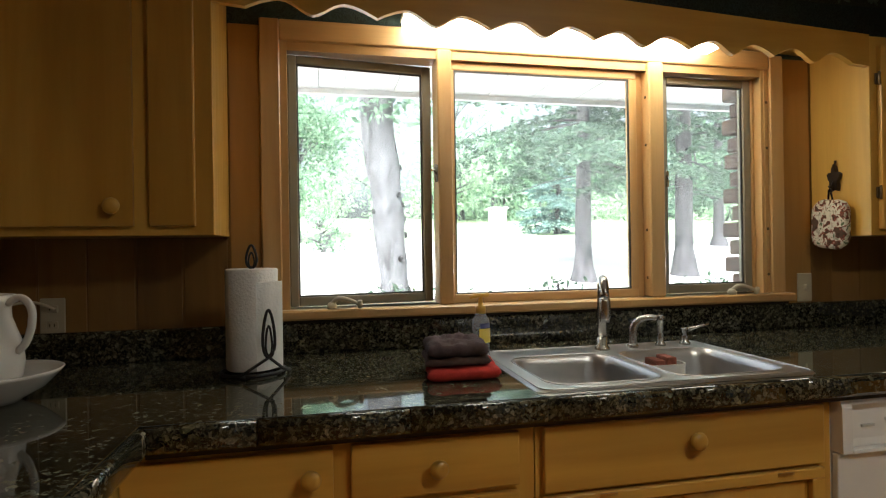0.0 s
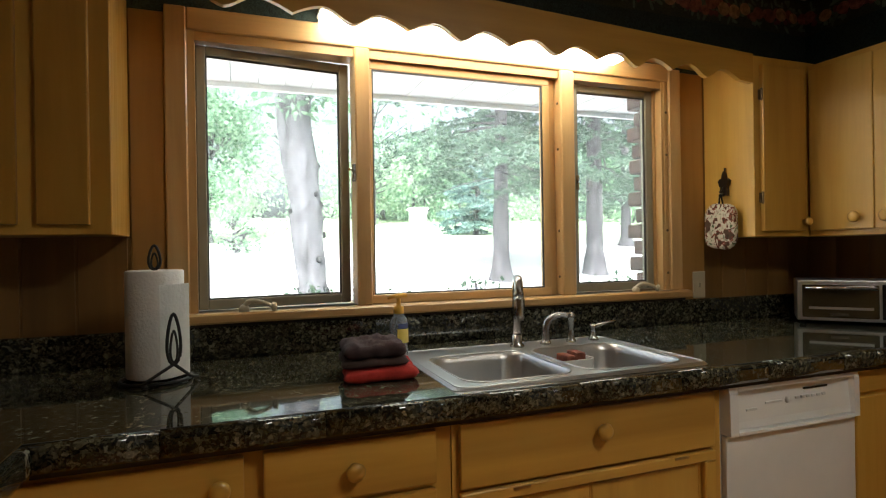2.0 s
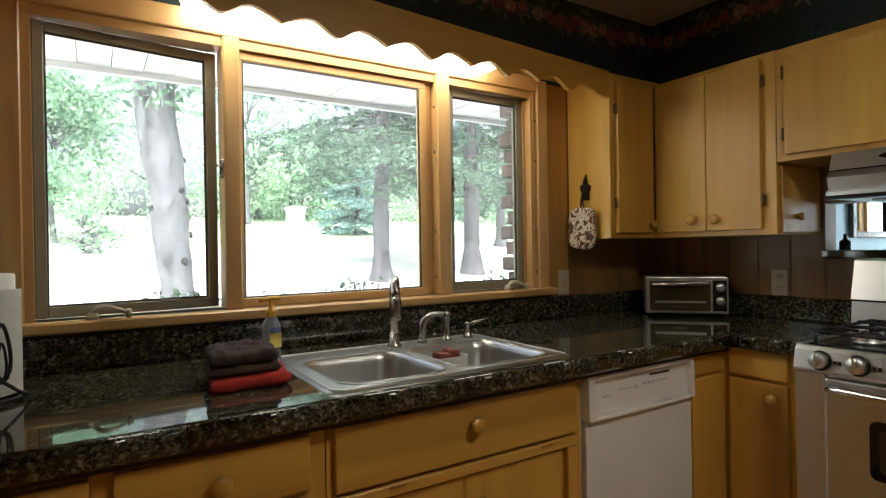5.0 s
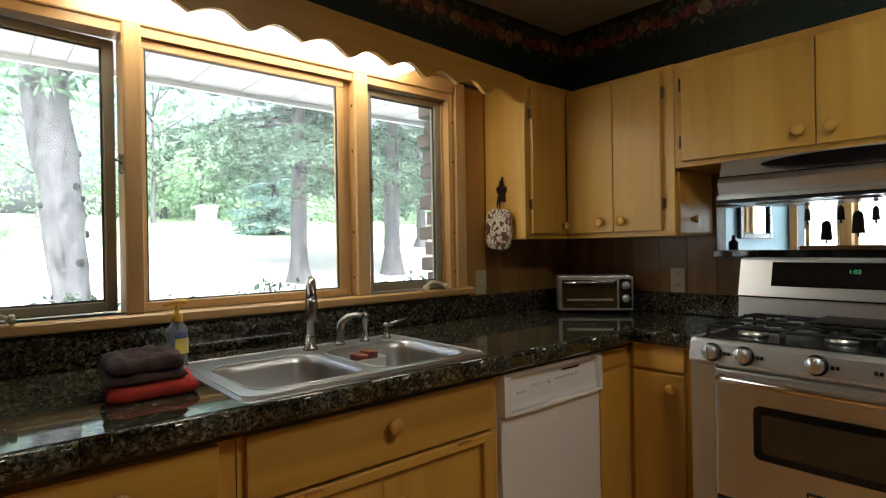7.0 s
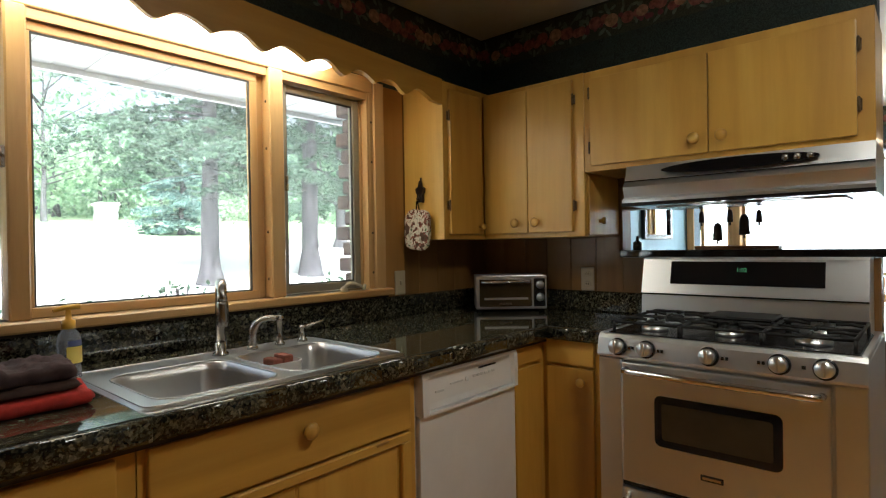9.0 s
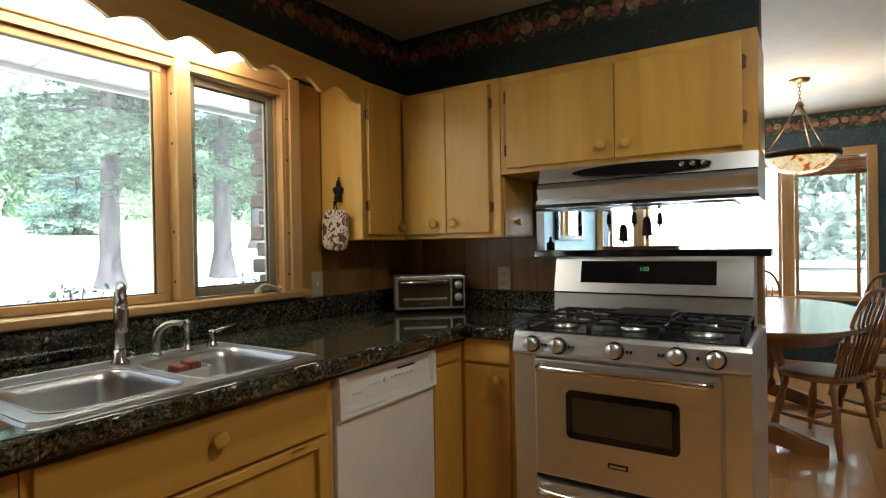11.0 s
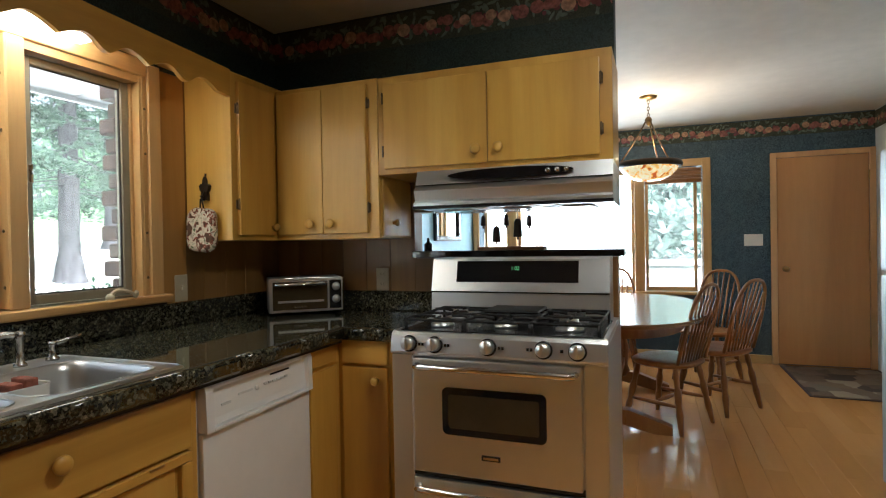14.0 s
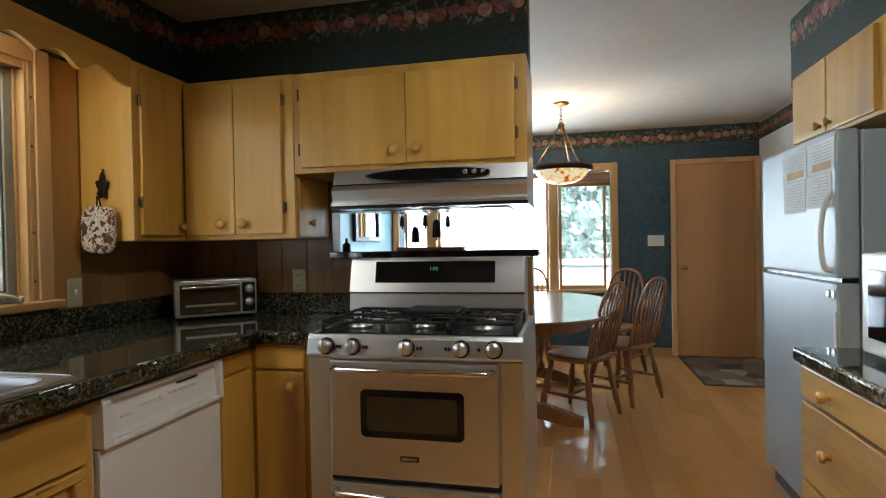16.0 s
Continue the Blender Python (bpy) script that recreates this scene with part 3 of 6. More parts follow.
for x0, x1, d in ((1.172, 1.204, 0.0), (1.689, 1.7025, 0.0), (1.266, 1.28, 0.02)):
    part("stop", box(x0, x1, CY + 0.045 + d, NW + 0.07, WZ0, WZ1 - 0.03, 0.002), "trim_z", wt)
# fixed centre light
part("centre_rail", box(0.448, 1.172, 1.965, 1.995, WZ0, WZ0 + 0.032, 0.003), "trim_x", wt)
part("centre_rail", box(0.448, 1.172, 1.965, 1.995, 1.87, 1.90, 0.003), "trim_x", wt)
part("centre_stile", box(0.448, 0.462, 1.965, 1.995, WZ0 + 0.032, 1.87, 0.002), "trim_z", wt)
part("centre_stile", box(1.142, 1.172, 1.965, 1.995, WZ0 + 0.032, 1.87, 0.002), "trim_z", wt)
g = part("pane", box(0.462, 1.142, 1.976, 1.981, WZ0 + 0.032, 1.87), "glass", wt)
g.visible_shadow = False
bm = bmesh.new()
for q in ((0.462, 0.467, 1.079, 1.87), (1.137, 1.142, 1.079, 1.87), (0.467, 1.137, 1.079, 1.084), (0.467, 1.137, 1.865, 1.87)):
    box(q[0], q[1], 1.968, 1.975, q[2], q[3], bm=bm)
part("gasket", bm, "gasket", wt)
for z in (1.12, 1.3, 1.62, 1.8):
    part("screw", lathe([(0.006, 0), (0.005, 0.002), (0.0, 0.003)], (1.1998, 1.95, z), (-1, 0, 0), 10), "old_brass", wt)
    part("screw", lathe([(0.006, 0), (0.005, 0.002), (0.0, 0.003)], (1.726, CY + 0.008, z), (0, -1, 0), 10), "old_brass", wt)
casement("casement_sash", -0.104, 0.3945, WZ0 + 0.006, WZ1 - 0.034, 1.972, "sash", 0.029, "taupe casement sash standing slightly open", 6.5)
casement("casement_sash", 1.284, 1.688, WZ0 + 0.006, WZ1 - 0.034, 1.985, "sash", 0.03, "taupe casement sash, closed", 0.0)
crank(0.03, 1.928, WZ0, 1)
crank(1.545, 1.928, WZ0, 1)
for x, z in ((0.388, 1.50), (1.275, 1.49)):
    r = thing("sash_lock", (x, 1.94, z), "small dark metal sash lock on the window frame", "latch", "sash locks")
    part("plate", box(x - 0.006, x + 0.006, 1.926, 1.936, z - 0.03, z + 0.03, 0.002), "nickel", r)
    part("lever", tube([(x, 1.926, z), (x - 0.012, 1.91, z + 0.008), (x - 0.022, 1.9, z + 0.006)], 0.0045), "nickel", r)

# ceiling lamp over the room
LAX, LAY = 1.1, -0.15
r = thing("ceiling_lamp", (LAX, LAY, CE), "round flush ceiling lamp with a flat white diffuser", "ceiling lamp")
part("rim", tube([(LAX + 0.206 * math.cos(t), LAY + 0.206 * math.sin(t), CE - 0.055) for t in np.linspace(0, 2 * math.pi, 40)[:-1]], 0.012, 8, closed=True), "brass", r)
part("pan", lathe([(0.205, -0.046), (0.21, -0.04), (0.21, 0)], (LAX, LAY, CE), seg=40), "white", r)
part("diffuser", lathe([(0.0, -0.062), (0.1, -0.062), (0.196, -0.058), (0.196, -0.05), (0, -0.05)], (LAX, LAY, CE), seg=40), "lamp_white", r, "glowing flat white diffuser")

# fluorescent fixture hidden behind the valance
r = thing("strip_light", (0.79, 1.85, 1.968), "white fluorescent strip light behind the scalloped valance", "light fixture")
part("housing", box(0.27, 1.455, 1.775, 1.93, 2.005, 2.0155, 0.003), "white", r)
part("diffuser", box(0.275, 1.45, 1.78, 1.925, 1.964, 2.005, 0.01), "tube_light", r, "glowing white diffuser")
setting("valance_top", prism([(-0.288, 2.102), (1.935, 1.9923), (1.935, 1.9973), (-0.288, 2.107)], "y", 1.7187, NW - 0.006), "pine_x", "board closing the top of the valance")


# ---- cabinets ----


def knob(at, aim, parent, r=0.022):
    part("knob", lathe([(0.009, 0), (0.008, 0.012), (r * 0.9, 0.016), (r, 0.022), (r * 0.86, 0.028), (r * 0.3, 0.031), (0, 0.031)], at, aim, 20), "pine_z", parent, "round turned wooden knob")


def hinge(at, aim, parent):
    a = Vector(aim)
    c = Vector(at)
    s = Vector((abs(a.y), abs(a.x), 0))
    b = lathe([(0.0025, -0.025), (0.0045, -0.022), (0.0045, 0.022), (0.0025, 0.025)], c + a * 0.012, (0, 0, 1), 10)
    p, q = c - s * 0.008 - Vector((0, 0, 0.02)), c + s * 0.008 + a * 0.006 + Vector((0, 0, 0.02))
    box(min(p.x, q.x), max(p.x, q.x), min(p.y, q.y), max(p.y, q.y), p.z, q.z, 0.002, b)
    part("hinge", b, "old_brass", parent, "small tarnished brass hinge")


def face_y(name, x0, x1, z0, z1, y, root, grain="pine_z", k=None, kr=0.022, depth=0.018, label=""):
    """Door or drawer front that faces -y."""
    d = part(name, box(x0, x1, y - depth, y + 0.001, z0, z1, 0.004, seg=2), grain, root, label)
    if k:
        knob((k[0], y - depth, k[1]), (0, -1, 0), d, kr)
    return d


def face_x(name, y0, y1, z0, z1, x, root, grain="pine_z", k=None, kr=0.022, depth=0.018, label=""):
    d = part(name, box(x - depth, x + 0.001, y0, y1, z0, z1, 0.004, seg=2), grain, root, label)
    if k:
        knob((x - depth, k[0], k[1]), (-1, 0, 0), d, kr)
    return d


CT = 0.905      # counter height
NF, EF = 1.255, 2.038   # faces of the lower cabinets


# upper left unit
r = thing("wall_cabinet", (-0.62, 1.83, 1.287), "honey-varnished birch wall cabinet beside the window", "cabinet", "wall cabinets")
part("body", box(WW, -0.29, 1.70, NW - 0.006, 1.287, 2.03, 0.002), "pine_z", r)
d = face_y("door", -0.452, -0.336, 1.312, 1.95, 1.70, r)
d = face_y("door", -0.90, -0.492, 1.312, 1.95, 1.70, r, k=(-0.537, 1.365))

# upper right units
r = thing("wall_cabinet", (2.09, 1.83, 1.265), "honey-varnished birch corner wall cabinet over the counter", "cabinet", "wall cabinets")
part("body", box(1.94, EW - 0.006, 1.70, NW - 0.006, 1.265, 1.985, 0.002), "pine_z", r)
d = face_y("door", 1.972, 2.205, 1.288, 1.95, 1.70, r, k=(2.185, 1.325), kr=0.017)
hinge((1.968, 1.698, 1.42), (0, -1, 0), d)
hinge((1.968, 1.698, 1.83), (0, -1, 0), d)
r = thing("wall_cabinet", (2.4, 1.43, 1.265), "honey-varnished birch double-door wall cabinet", "cabinet", "wall cabinets")
bm = box(2.24, EW - 0.006, 1.158, 1.698, 1.265, 1.968, 0.002)
part("body", bm, "pine_z", r)
d = face_x("door", 1.437, 1.682, 1.288, 1.945, 2.24, r, k=(1.497, 1.335))
d = face_x("door", 1.208, 1.4345, 1.288, 1.945, 2.24, r, k=(1.388, 1.335))
hinge((2.238, 1.203, 1.40), (-1, 0, 0), d)
hinge((2.238, 1.203, 1.86), (-1, 0, 0), d)
side = part("side_door", box(2.262, 2.56, 1.148, 1.160, 1.272, 1.53, 0.003), "pine_z", r, "small side door with a knob")
knob((2.36, 1.148, 1.335), (0, -1, 0), side, 0.017)
r = thing("wall_cabinet", (2.4, 0.66, 1.54), "honey-varnished birch wall cabinet above the range hood", "cabinet", "wall cabinets")
part("body", box(2.24, EW - 0.006, 0.168, 1.156, 1.54, 1.965, 0.002), "pine_z", r)
d = face_x("door", 0.656, 1.122, 1.563, 1.93, 2.24, r, k=(0.70, 1.618))
hinge((2.238, 1.127, 1.64), (-1, 0, 0), d)
hinge((2.238, 1.127, 1.87), (-1, 0, 0), d)
d = face_x("door", 0.214, 0.6525, 1.563, 1.93, 2.24, r, k=(0.605, 1.618), kr=0.021)
hinge((2.238, 0.209, 1.66), (-1, 0, 0), d)
hinge((2.238, 0.209, 1.85), (-1, 0, 0), d)

# scalloped valance
def sag(x):
    return -0.024 * x


tips = [-0.201, 0.172, 0.522, 0.872, 1.22, 1.54, 1.87]
zt = 1.926
prof = []
for a, b in zip(tips, tips[1:]):
    for i in range(24):
        f = i / 24
        x = a + (b - a) * f
        w, s_ = math.cos(math.pi * f) ** 2, abs(math.sin(2 * math.pi * f))
        prof.append((x, zt + sag(x) + 0.032 * (w * s_ + (1 - w) * (s_ * s_ - 0.25 * (1 - s_)))))
pts = [(1.94, 1.99), (-0.29, 2.10), (-0.29, zt + 0.012)] + prof + [(tips[-1], zt + sag(1.87)), (1.94, zt + sag(1.94) - 0.004)]
r = thing("valance", (0.84, 1.71, 1.9), "scalloped honey-varnished wooden valance above the window", "valance")
part("board", prism(pts, "y", 1.698, 1.718), "pine_x", r)
part("back_cleat", prism([(-0.29, 2.06), (1.94, 1.95), (1.94, 1.988), (-0.29, 2.098)], "y", 1.7185, 1.736), "pine_x", r)

# lower units, window run
r = thing("base_cabinet", (-0.15, 1.5, 0.1), "honey-varnished base cabinet with drawers", "cabinet", "base cabinets")
part("body", box(-0.5, 0.47, NF, NW - 0.006, 0.1, CT - 0.04, 0.002), "pine_z", r)
face_y("drawer", -0.386, 0.021, 0.70, 0.825, NF, r, "pine_x", k=(-0.024, 0.772), kr=0.021)
face_y("drawer", 0.058, 0.430, 0.709, 0.828, NF, r, "pine_x", k=(0.242, 0.769), kr=0.021)
face_y("drawer", 0.058, 0.430, 0.42, 0.695, NF, r, "pine_x", k=(0.242, 0.56), kr=0.021)
face_y("door", -0.386, 0.021, 0.14, 0.685, NF, r)
face_y("drawer", 0.058, 0.430, 0.14, 0.40, NF, r, "pine_x", k=(0.242, 0.27), kr=0.021)
part("kick", box(-0.5, 0.47, NF + 0.06, NF + 0.1, 0.0, 0.1), "shade_joint_dark", r)
r = thing("sink_cabinet", (0.9, 1.5, 0.1), "honey-varnished sink cabinet with a wide false drawer front", "cabinet", "base cabinets")
part("side_panel", box(0.472, 0.49, NF, NW - 0.006, 0.1, CT - 0.04), "pine_z", r)
part("side_panel", box(1.25, 1.276, NF, NW - 0.006, 0.1, CT - 0.04), "pine_z", r)
part("face_frame", box(0.49, 1.25, NF, NF + 0.02, 0.1, CT - 0.04), "pine_x", r)
part("bottom_shelf", box(0.49, 1.25, NF + 0.02, NW - 0.006, 0.1, 0.13), "pine_x", r)
face_y("false_front", 0.488, 1.243, 0.682, 0.833, NF, r, "pine_x", k=(0.868, 0.775), kr=0.022)
part("rail", box(0.488, 1.243, NF - 0.020, NF - 0.0005, 0.645, 0.672, 0.003), "pine_x", r)
part("post", box(1.205, 1.243, NF - 0.020, NF - 0.0005, 0.12, 0.644, 0.003), "pine_z", r)
d = face_y("door", 0.495, 0.842, 0.14, 0.636, NF, r, k=(0.80, 0.56), kr=0.02, depth=0.003)
d = face_y("door", 0.850, 1.196, 0.14, 0.636, NF, r, k=(0.892, 0.56), kr=0.02, depth=0.003)
for x in (0.62, 1.10):
    part("latch_plate", box(x, x + 0.045, NF - 0.024, NF - 0.0195, 0.664, 0.670), "brass", r)
part("kick", box(0.472, 1.276, NF + 0.06, NF + 0.1, 0.0, 0.1), "shade_joint_dark", r)

# dishwasher
D0, D1 = 1.284, 1.806
r = thing("dishwasher", (1.55, 1.5, 0.0), "white dishwasher with a control panel under the counter", "dishwasher")
part("body", box(D0 - 0.002, D1 + 0.002, NF + 0.005, NW - 0.02, 0.02, CT - 0.05, 0.003), "white", r)
pn = part("control_panel", prism([(NF + 0.004, 0.716), (NF - 0.020, 0.716), (NF - 0.016, 0.735), (NF - 0.008, 0.835), (NF - 0.002, 0.846), (NF + 0.004, 0.846)], "x", D0 + 0.001, D1 - 0.001), "white", r)
for x0, x1 in ((D0, D0 + 0.03), (D1 - 0.022, D1)):
    part("panel_cheek", prism([(NF + 0.004, 0.704), (NF - 0.032, 0.704), (NF - 0.030, 0.82), (NF - 0.022, 0.848), (NF + 0.004, 0.848)], "x", x0, x1), "white", pn)
part("panel_top", prism([(NF + 0.004, 0.832), (NF - 0.029, 0.828), (NF - 0.022, 0.847), (NF + 0.004, 0.847)], "x", D0 + 0.0305, D1 - 0.0225), "white", pn)
part("handle_lip", prism([(NF + 0.004, 0.704), (NF - 0.034, 0.704), (NF - 0.032, 0.712), (NF + 0.004, 0.716)], "x", D0 + 0.0305, D1 - 0.0225), "white", pn)
part("vent_slot", box(D0 + 0.305, D0 + 0.405, NF - 0.014, NF - 0.007, 0.803, 0.808), "black", pn)
for i in range(6):
    part("button", box(D0 + 0.27 + i * 0.022, D0 + 0.284 + i * 0.022, NF - 0.0165, NF - 0.010, 0.778, 0.786, 0.001), "grey_print", pn)
part("dial_mark", lathe([(0.009, 0), (0.008, 0.004), (0, 0.004)], (D0 + 0.235, NF - 0.0135, 0.779), (0, -1, 0.12), 16), "grey_print", pn)
part("print_bar", box(D0 + 0.15, D0 + 0.215, NF - 0.0160, NF - 0.010, 0.776, 0.782), "grey_print", pn)
part("name_bar", box(D0 + 0.075, D0 + 0.115, NF - 0.0172, NF - 0.010, 0.763, 0.770), "grey_print", pn)
part("door", box(D0, D1, NF - 0.016, NF + 0.004, 0.12, 0.700, 0.004, seg=2), "white", r)
part("kick_plate", box(D0 + 0.003, D1 - 0.003, NF + 0.02, NF + 0.04, 0.01, 0.115), "white", r)
part("side_latch", box(D1 + 0.003, D1 + 0.008, NF - 0.008, NF, 0.60, 0.625), "brass", r)

# corner and narrow units beside the range
r = thing("corner_cabinet", (1.93, 1.3, 0.1), "narrow honey-varnished corner base cabinet", "cabinet", "base cabinets")
part("body", box(1.815, EF + 0.01, NF, 1.6, 0.1, CT - 0.04), "pine_z", r)
face_y("drawer", 1.822, EF - 0.032, 0.765, 0.852, NF, r, "pine_x", depth=0.012)
face_y("door", 1.822, EF - 0.032, 0.14, 0.750, NF, r, depth=0.012)
r = thing("base_cabinet", (2.2, 1.07, 0.1), "narrow honey-varnished base cabinet beside the range", "cabinet", "base cabinets")
part("body", box(EF, EW - 0.006, 0.945, NF - 0.002, 0.1, CT - 0.04), "pine_z", r)
face_x("drawer", 1.022, 1.228, 0.757, 0.852, EF, r, "pine_y")
face_x("door", 1.022, 1.228, 0.14, 0.744, EF, r, k=(1.068, 0.695), kr=0.018)
part("kick", box(EF + 0.06, EF + 0.1, 0.955, NF, 0.0, 0.1), "shade_joint_dark", r)
part("kick", box(1.815, EF + 0.06, NF + 0.06, NF + 0.1, 0.0, 0.1), "shade_joint_dark", r)
r = thing("base_cabinet", (-0.7, 0.5, 0.1), "honey-varnished base cabinet on the end wall", "cabinet", "base cabinets")
part("body", box(WW + 0.006, -0.39, -0.3, NF - 0.002, 0.1, CT - 0.04), "pine_z", r)
part("door", box(-0.39, -0.372, 0.42, 0.80, 0.14, 0.79, 0.004), "pine_z", r)
part("door", box(-0.39, -0.372, 0.83, 1.19, 0.14, 0.79, 0.004), "pine_z", r)

# ---- worktop ----
SX0, SX1, SY0, SY1 = 0.505, 1.225, 1.265, 1.735   # sink cut-out
CF, CE_F, CW_F = 1.222, 2.017, -0.345             # front edges


def slab(bm, x0, x1, y0, y1):
    box(x0, x1, y0, y1, CT - 0.042, CT, bm=bm)


wt = thing("worktop", (0.8, 1.5, CT - 0.04), "dark speckled polished granite worktop with a thick edge", "countertop")
bm = bmesh.new()
slab(bm, WW + 0.006, SX0, CF, NW - 0.006)
slab(bm, SX1, EW - 0.006, CF, NW - 0.006)
slab(bm, SX0, SX1, CF, SY0)
slab(bm, SX0, SX1, SY1, NW - 0.006)
slab(bm, CE_F, EW - 0.006, 0.935, CF)
slab(bm, WW + 0.006, CW_F, -0.35, CF)
bmesh.ops.remove_doubles(bm, verts=bm.verts, dist=1e-4)
part("slab", bm, "granite", wt)


def lip(a, b, nrm):
    """Rounded front edge of the worktop from a to b."""
    a, b, nrm = Vector(a), Vector(b), Vector(nrm)
    prof = [(0.0, 0.0), (0.014, -0.001), (0.02, -0.006), (0.022, -0.014), (0.022, -0.042), (0.018, -0.05), (0.0, -0.052)]
    bm = bmesh.new()
    rings = [[bm.verts.new(p + nrm * u + Vector((0, 0, CT + v))) for u, v in prof] for p in (a, b)]
    for i in range(len(prof) - 1):
        f = bm.faces.new((rings[0][i], rings[0][i + 1], rings[1][i + 1], rings[1][i]))
        f.smooth = True
    bm.faces.new(rings[0])
    bm.faces.new(rings[1][::-1])
    part("front_edge", bm, "granite", wt)


def edge_run(a, b, nrm, first, step=0.305):
    """Edge tiles laid end to end with a fine joint between them."""
    a, b = Vector(a), Vector(b)
    d, length = (b - a).normalized(), (b - a).length
    cuts = [0.0]
    u = first
    while u < length - 0.02:
        cuts.append(u)
        u += step
    cuts.append(length)
    for p, q in zip(cuts, cuts[1:]):
        lip(a + d * (p + (0.0012 if p else 0)), a + d * (q - (0.0012 if q < length else 0)), nrm)


edge_run((CW_F, CF, 0), (CE_F, CF, 0), (0, -1, 0), 0.22)
edge_run((CE_F, CF, 0), (CE_F, 0.935, 0), (-1, 0, 0), 0.2)
edge_run((CW_F, -0.35, 0), (CW_F, CF, 0), (1, 0, 0), 0.3)
part("joint_line", box(CW_F, CE_F, CF - 0.0012, CF + 0.0012, CT - 0.001, CT + 0.0006), "shade_joint_dark", wt)
# Dark sheet that paints the shade below the worktop's front edge
part("underlip", box(CW_F + 0.01, CE_F + 0.01, CF + 0.004, CF + 0.02, CT - 0.066, CT - 0.043), "shade_joint_dark", wt)
part("backsplash", box(WW + 0.006, EW - 0.03, 1.925, NW - 0.007, CT, 1.003, 0.006), "granite", wt)
part("backsplash", box(EW - 0.03, EW - 0.007, 0.98, NW - 0.007, CT, 1.003, 0.006), "granite", wt)
part("seam", box(CW_F - 0.001, CW_F + 0.0015, -0.35, CF + 0.01, CT, CT + 0.0008), "nickel", wt, "thin seam strip")

# ---- sink and taps ----
r = thing("sink", (0.86, 1.5, CT), "stainless steel double-bowl drop-in sink", "sink")


def bowl(x0, x1, y0, y1, depth, name, rad=0.06):
    """Pressed steel bowl with rounded corners."""
    bm = bmesh.new()
    cx, cy, w, h = (x0 + x1) / 2, (y0 + y1) / 2, x1 - x0, y1 - y0
    rings = []
    for inset, z in ((0, 0.006), (0.006, 0.0), (0.012, -0.02), (0.02, -depth + 0.035), (0.032, -depth + 0.012), (0.06, -depth)):
        rings.append([bm.verts.new((cx + u, cy + v, CT + z)) for u, v in rounded(w - 2 * inset, h - 2 * inset, max(rad - inset * 0.3, 0.02), 6)])
    for a, b in zip(rings, rings[1:]):
        for i in range(len(a)):
            f = bm.faces.new((a[i], a[(i + 1) % len(a)], b[(i + 1) % len(a)], b[i]))
            f.smooth = True
    bm.faces.new(rings[-1])
    b = part(name, bm, "sink_steel", r)
    part("drain", lathe([(0.042, 0.001), (0.04, 0.003), (0.03, 0.0015), (0.0, 0.001)], (cx, cy + 0.03, CT - depth), seg=20), "chrome", b)
    return b


RX0, RX1, RY0, RY1 = 0.487, 1.24, 1.25, 1.755
B1 = (0.53, 0.842, 1.285, 1.635)
B2 = (0.872, 1.2, 1.285, 1.635)
bowl(*B1, 0.19, "bowl")
bowl(*B2, 0.16, "bowl")
# deck: plate with two rounded holes, filled between outlines
bm = bmesh.new()
loops = []
for (x0, x1, y0, y1), rad in (((RX0, RX1, RY0, RY1), 0.03), (B1, 0.06), (B2, 0.06)):
    vs = [bm.verts.new(((x0 + x1) / 2 + u, (y0 + y1) / 2 + v, CT + 0.006)) for u, v in rounded(x1 - x0, y1 - y0, rad, 6)]
    loops += [bm.edges.new((vs[i], vs[(i + 1) % len(vs)])) for i in range(len(vs))]
bmesh.ops.triangle_fill(bm, use_beauty=True, use_dissolve=False, edges=loops)
part("deck", bm, "sink_steel", r)
bm = bmesh.new()
ra = [bm.verts.new(((RX0 + RX1) / 2 + u, (RY0 + RY1) / 2 + v, CT + 0.006)) for u, v in rounded(RX1 - RX0, RY1 - RY0, 0.03, 6)]
rb = [bm.verts.new(((RX0 + RX1) / 2 + u, (RY0 + RY1) / 2 + v, CT + 0.0005)) for u, v in rounded(RX1 - RX0 + 0.012, RY1 - RY0 + 0.012, 0.034, 6)]
for i in range(len(ra)):
    f = bm.faces.new((ra[i], ra[(i + 1) % len(ra)], rb[(i + 1) % len(ra)], rb[i]))
    f.smooth = True
part("rim", bm, "sink_steel", r)

for q, rad in (((RX0 + 0.004, RX1 - 0.004, RY0 + 0.004, RY1 - 0.004), 0.03), (B1, 0.06), (B2, 0.06)):
    w_, h_ = q[1] - q[0], q[3] - q[2]
    ring = [((q[0] + q[1]) / 2 + u, (q[2] + q[3]) / 2 + v, CT + 0.0065) for u, v in rounded(w_, h_, rad, 6)]
    part("rolled_edge", tube(ring, 0.0022, 8, closed=True), "sink_steel", r)

FX, FY_ = 0.872, 1.69
r = thing("faucet", (FX, FY_, CT + 0.006), "tall brushed nickel pull-down kitchen faucet", "faucet")
part("base", lathe([(0.024, 0), (0.024, 0.006), (0.017, 0.012), (0.016, 0.04)], (FX, FY_, CT + 0.006)), "nickel", r)
pts = [(FX, FY_, CT + 0.03), (FX, FY_, CT + 0.16)] + [(FX - 0.016 * (1 - math.cos(t)), FY_ - 0.04 * (1 - math.cos(t)), CT + 0.175 + 0.056 * math.sin(t)) for t in np.linspace(0, math.pi, 12)]
part("neck", tube(pts, 0.0145, 12), "nickel", r)
e = pts[-1]
part("spray_head", lathe([(0.014, 0), (0.017, -0.01), (0.017, -0.06), (0.014, -0.075), (0.0, -0.076)], (e[0], e[1], e[2] + 0.004), seg=16), "nickel", r)
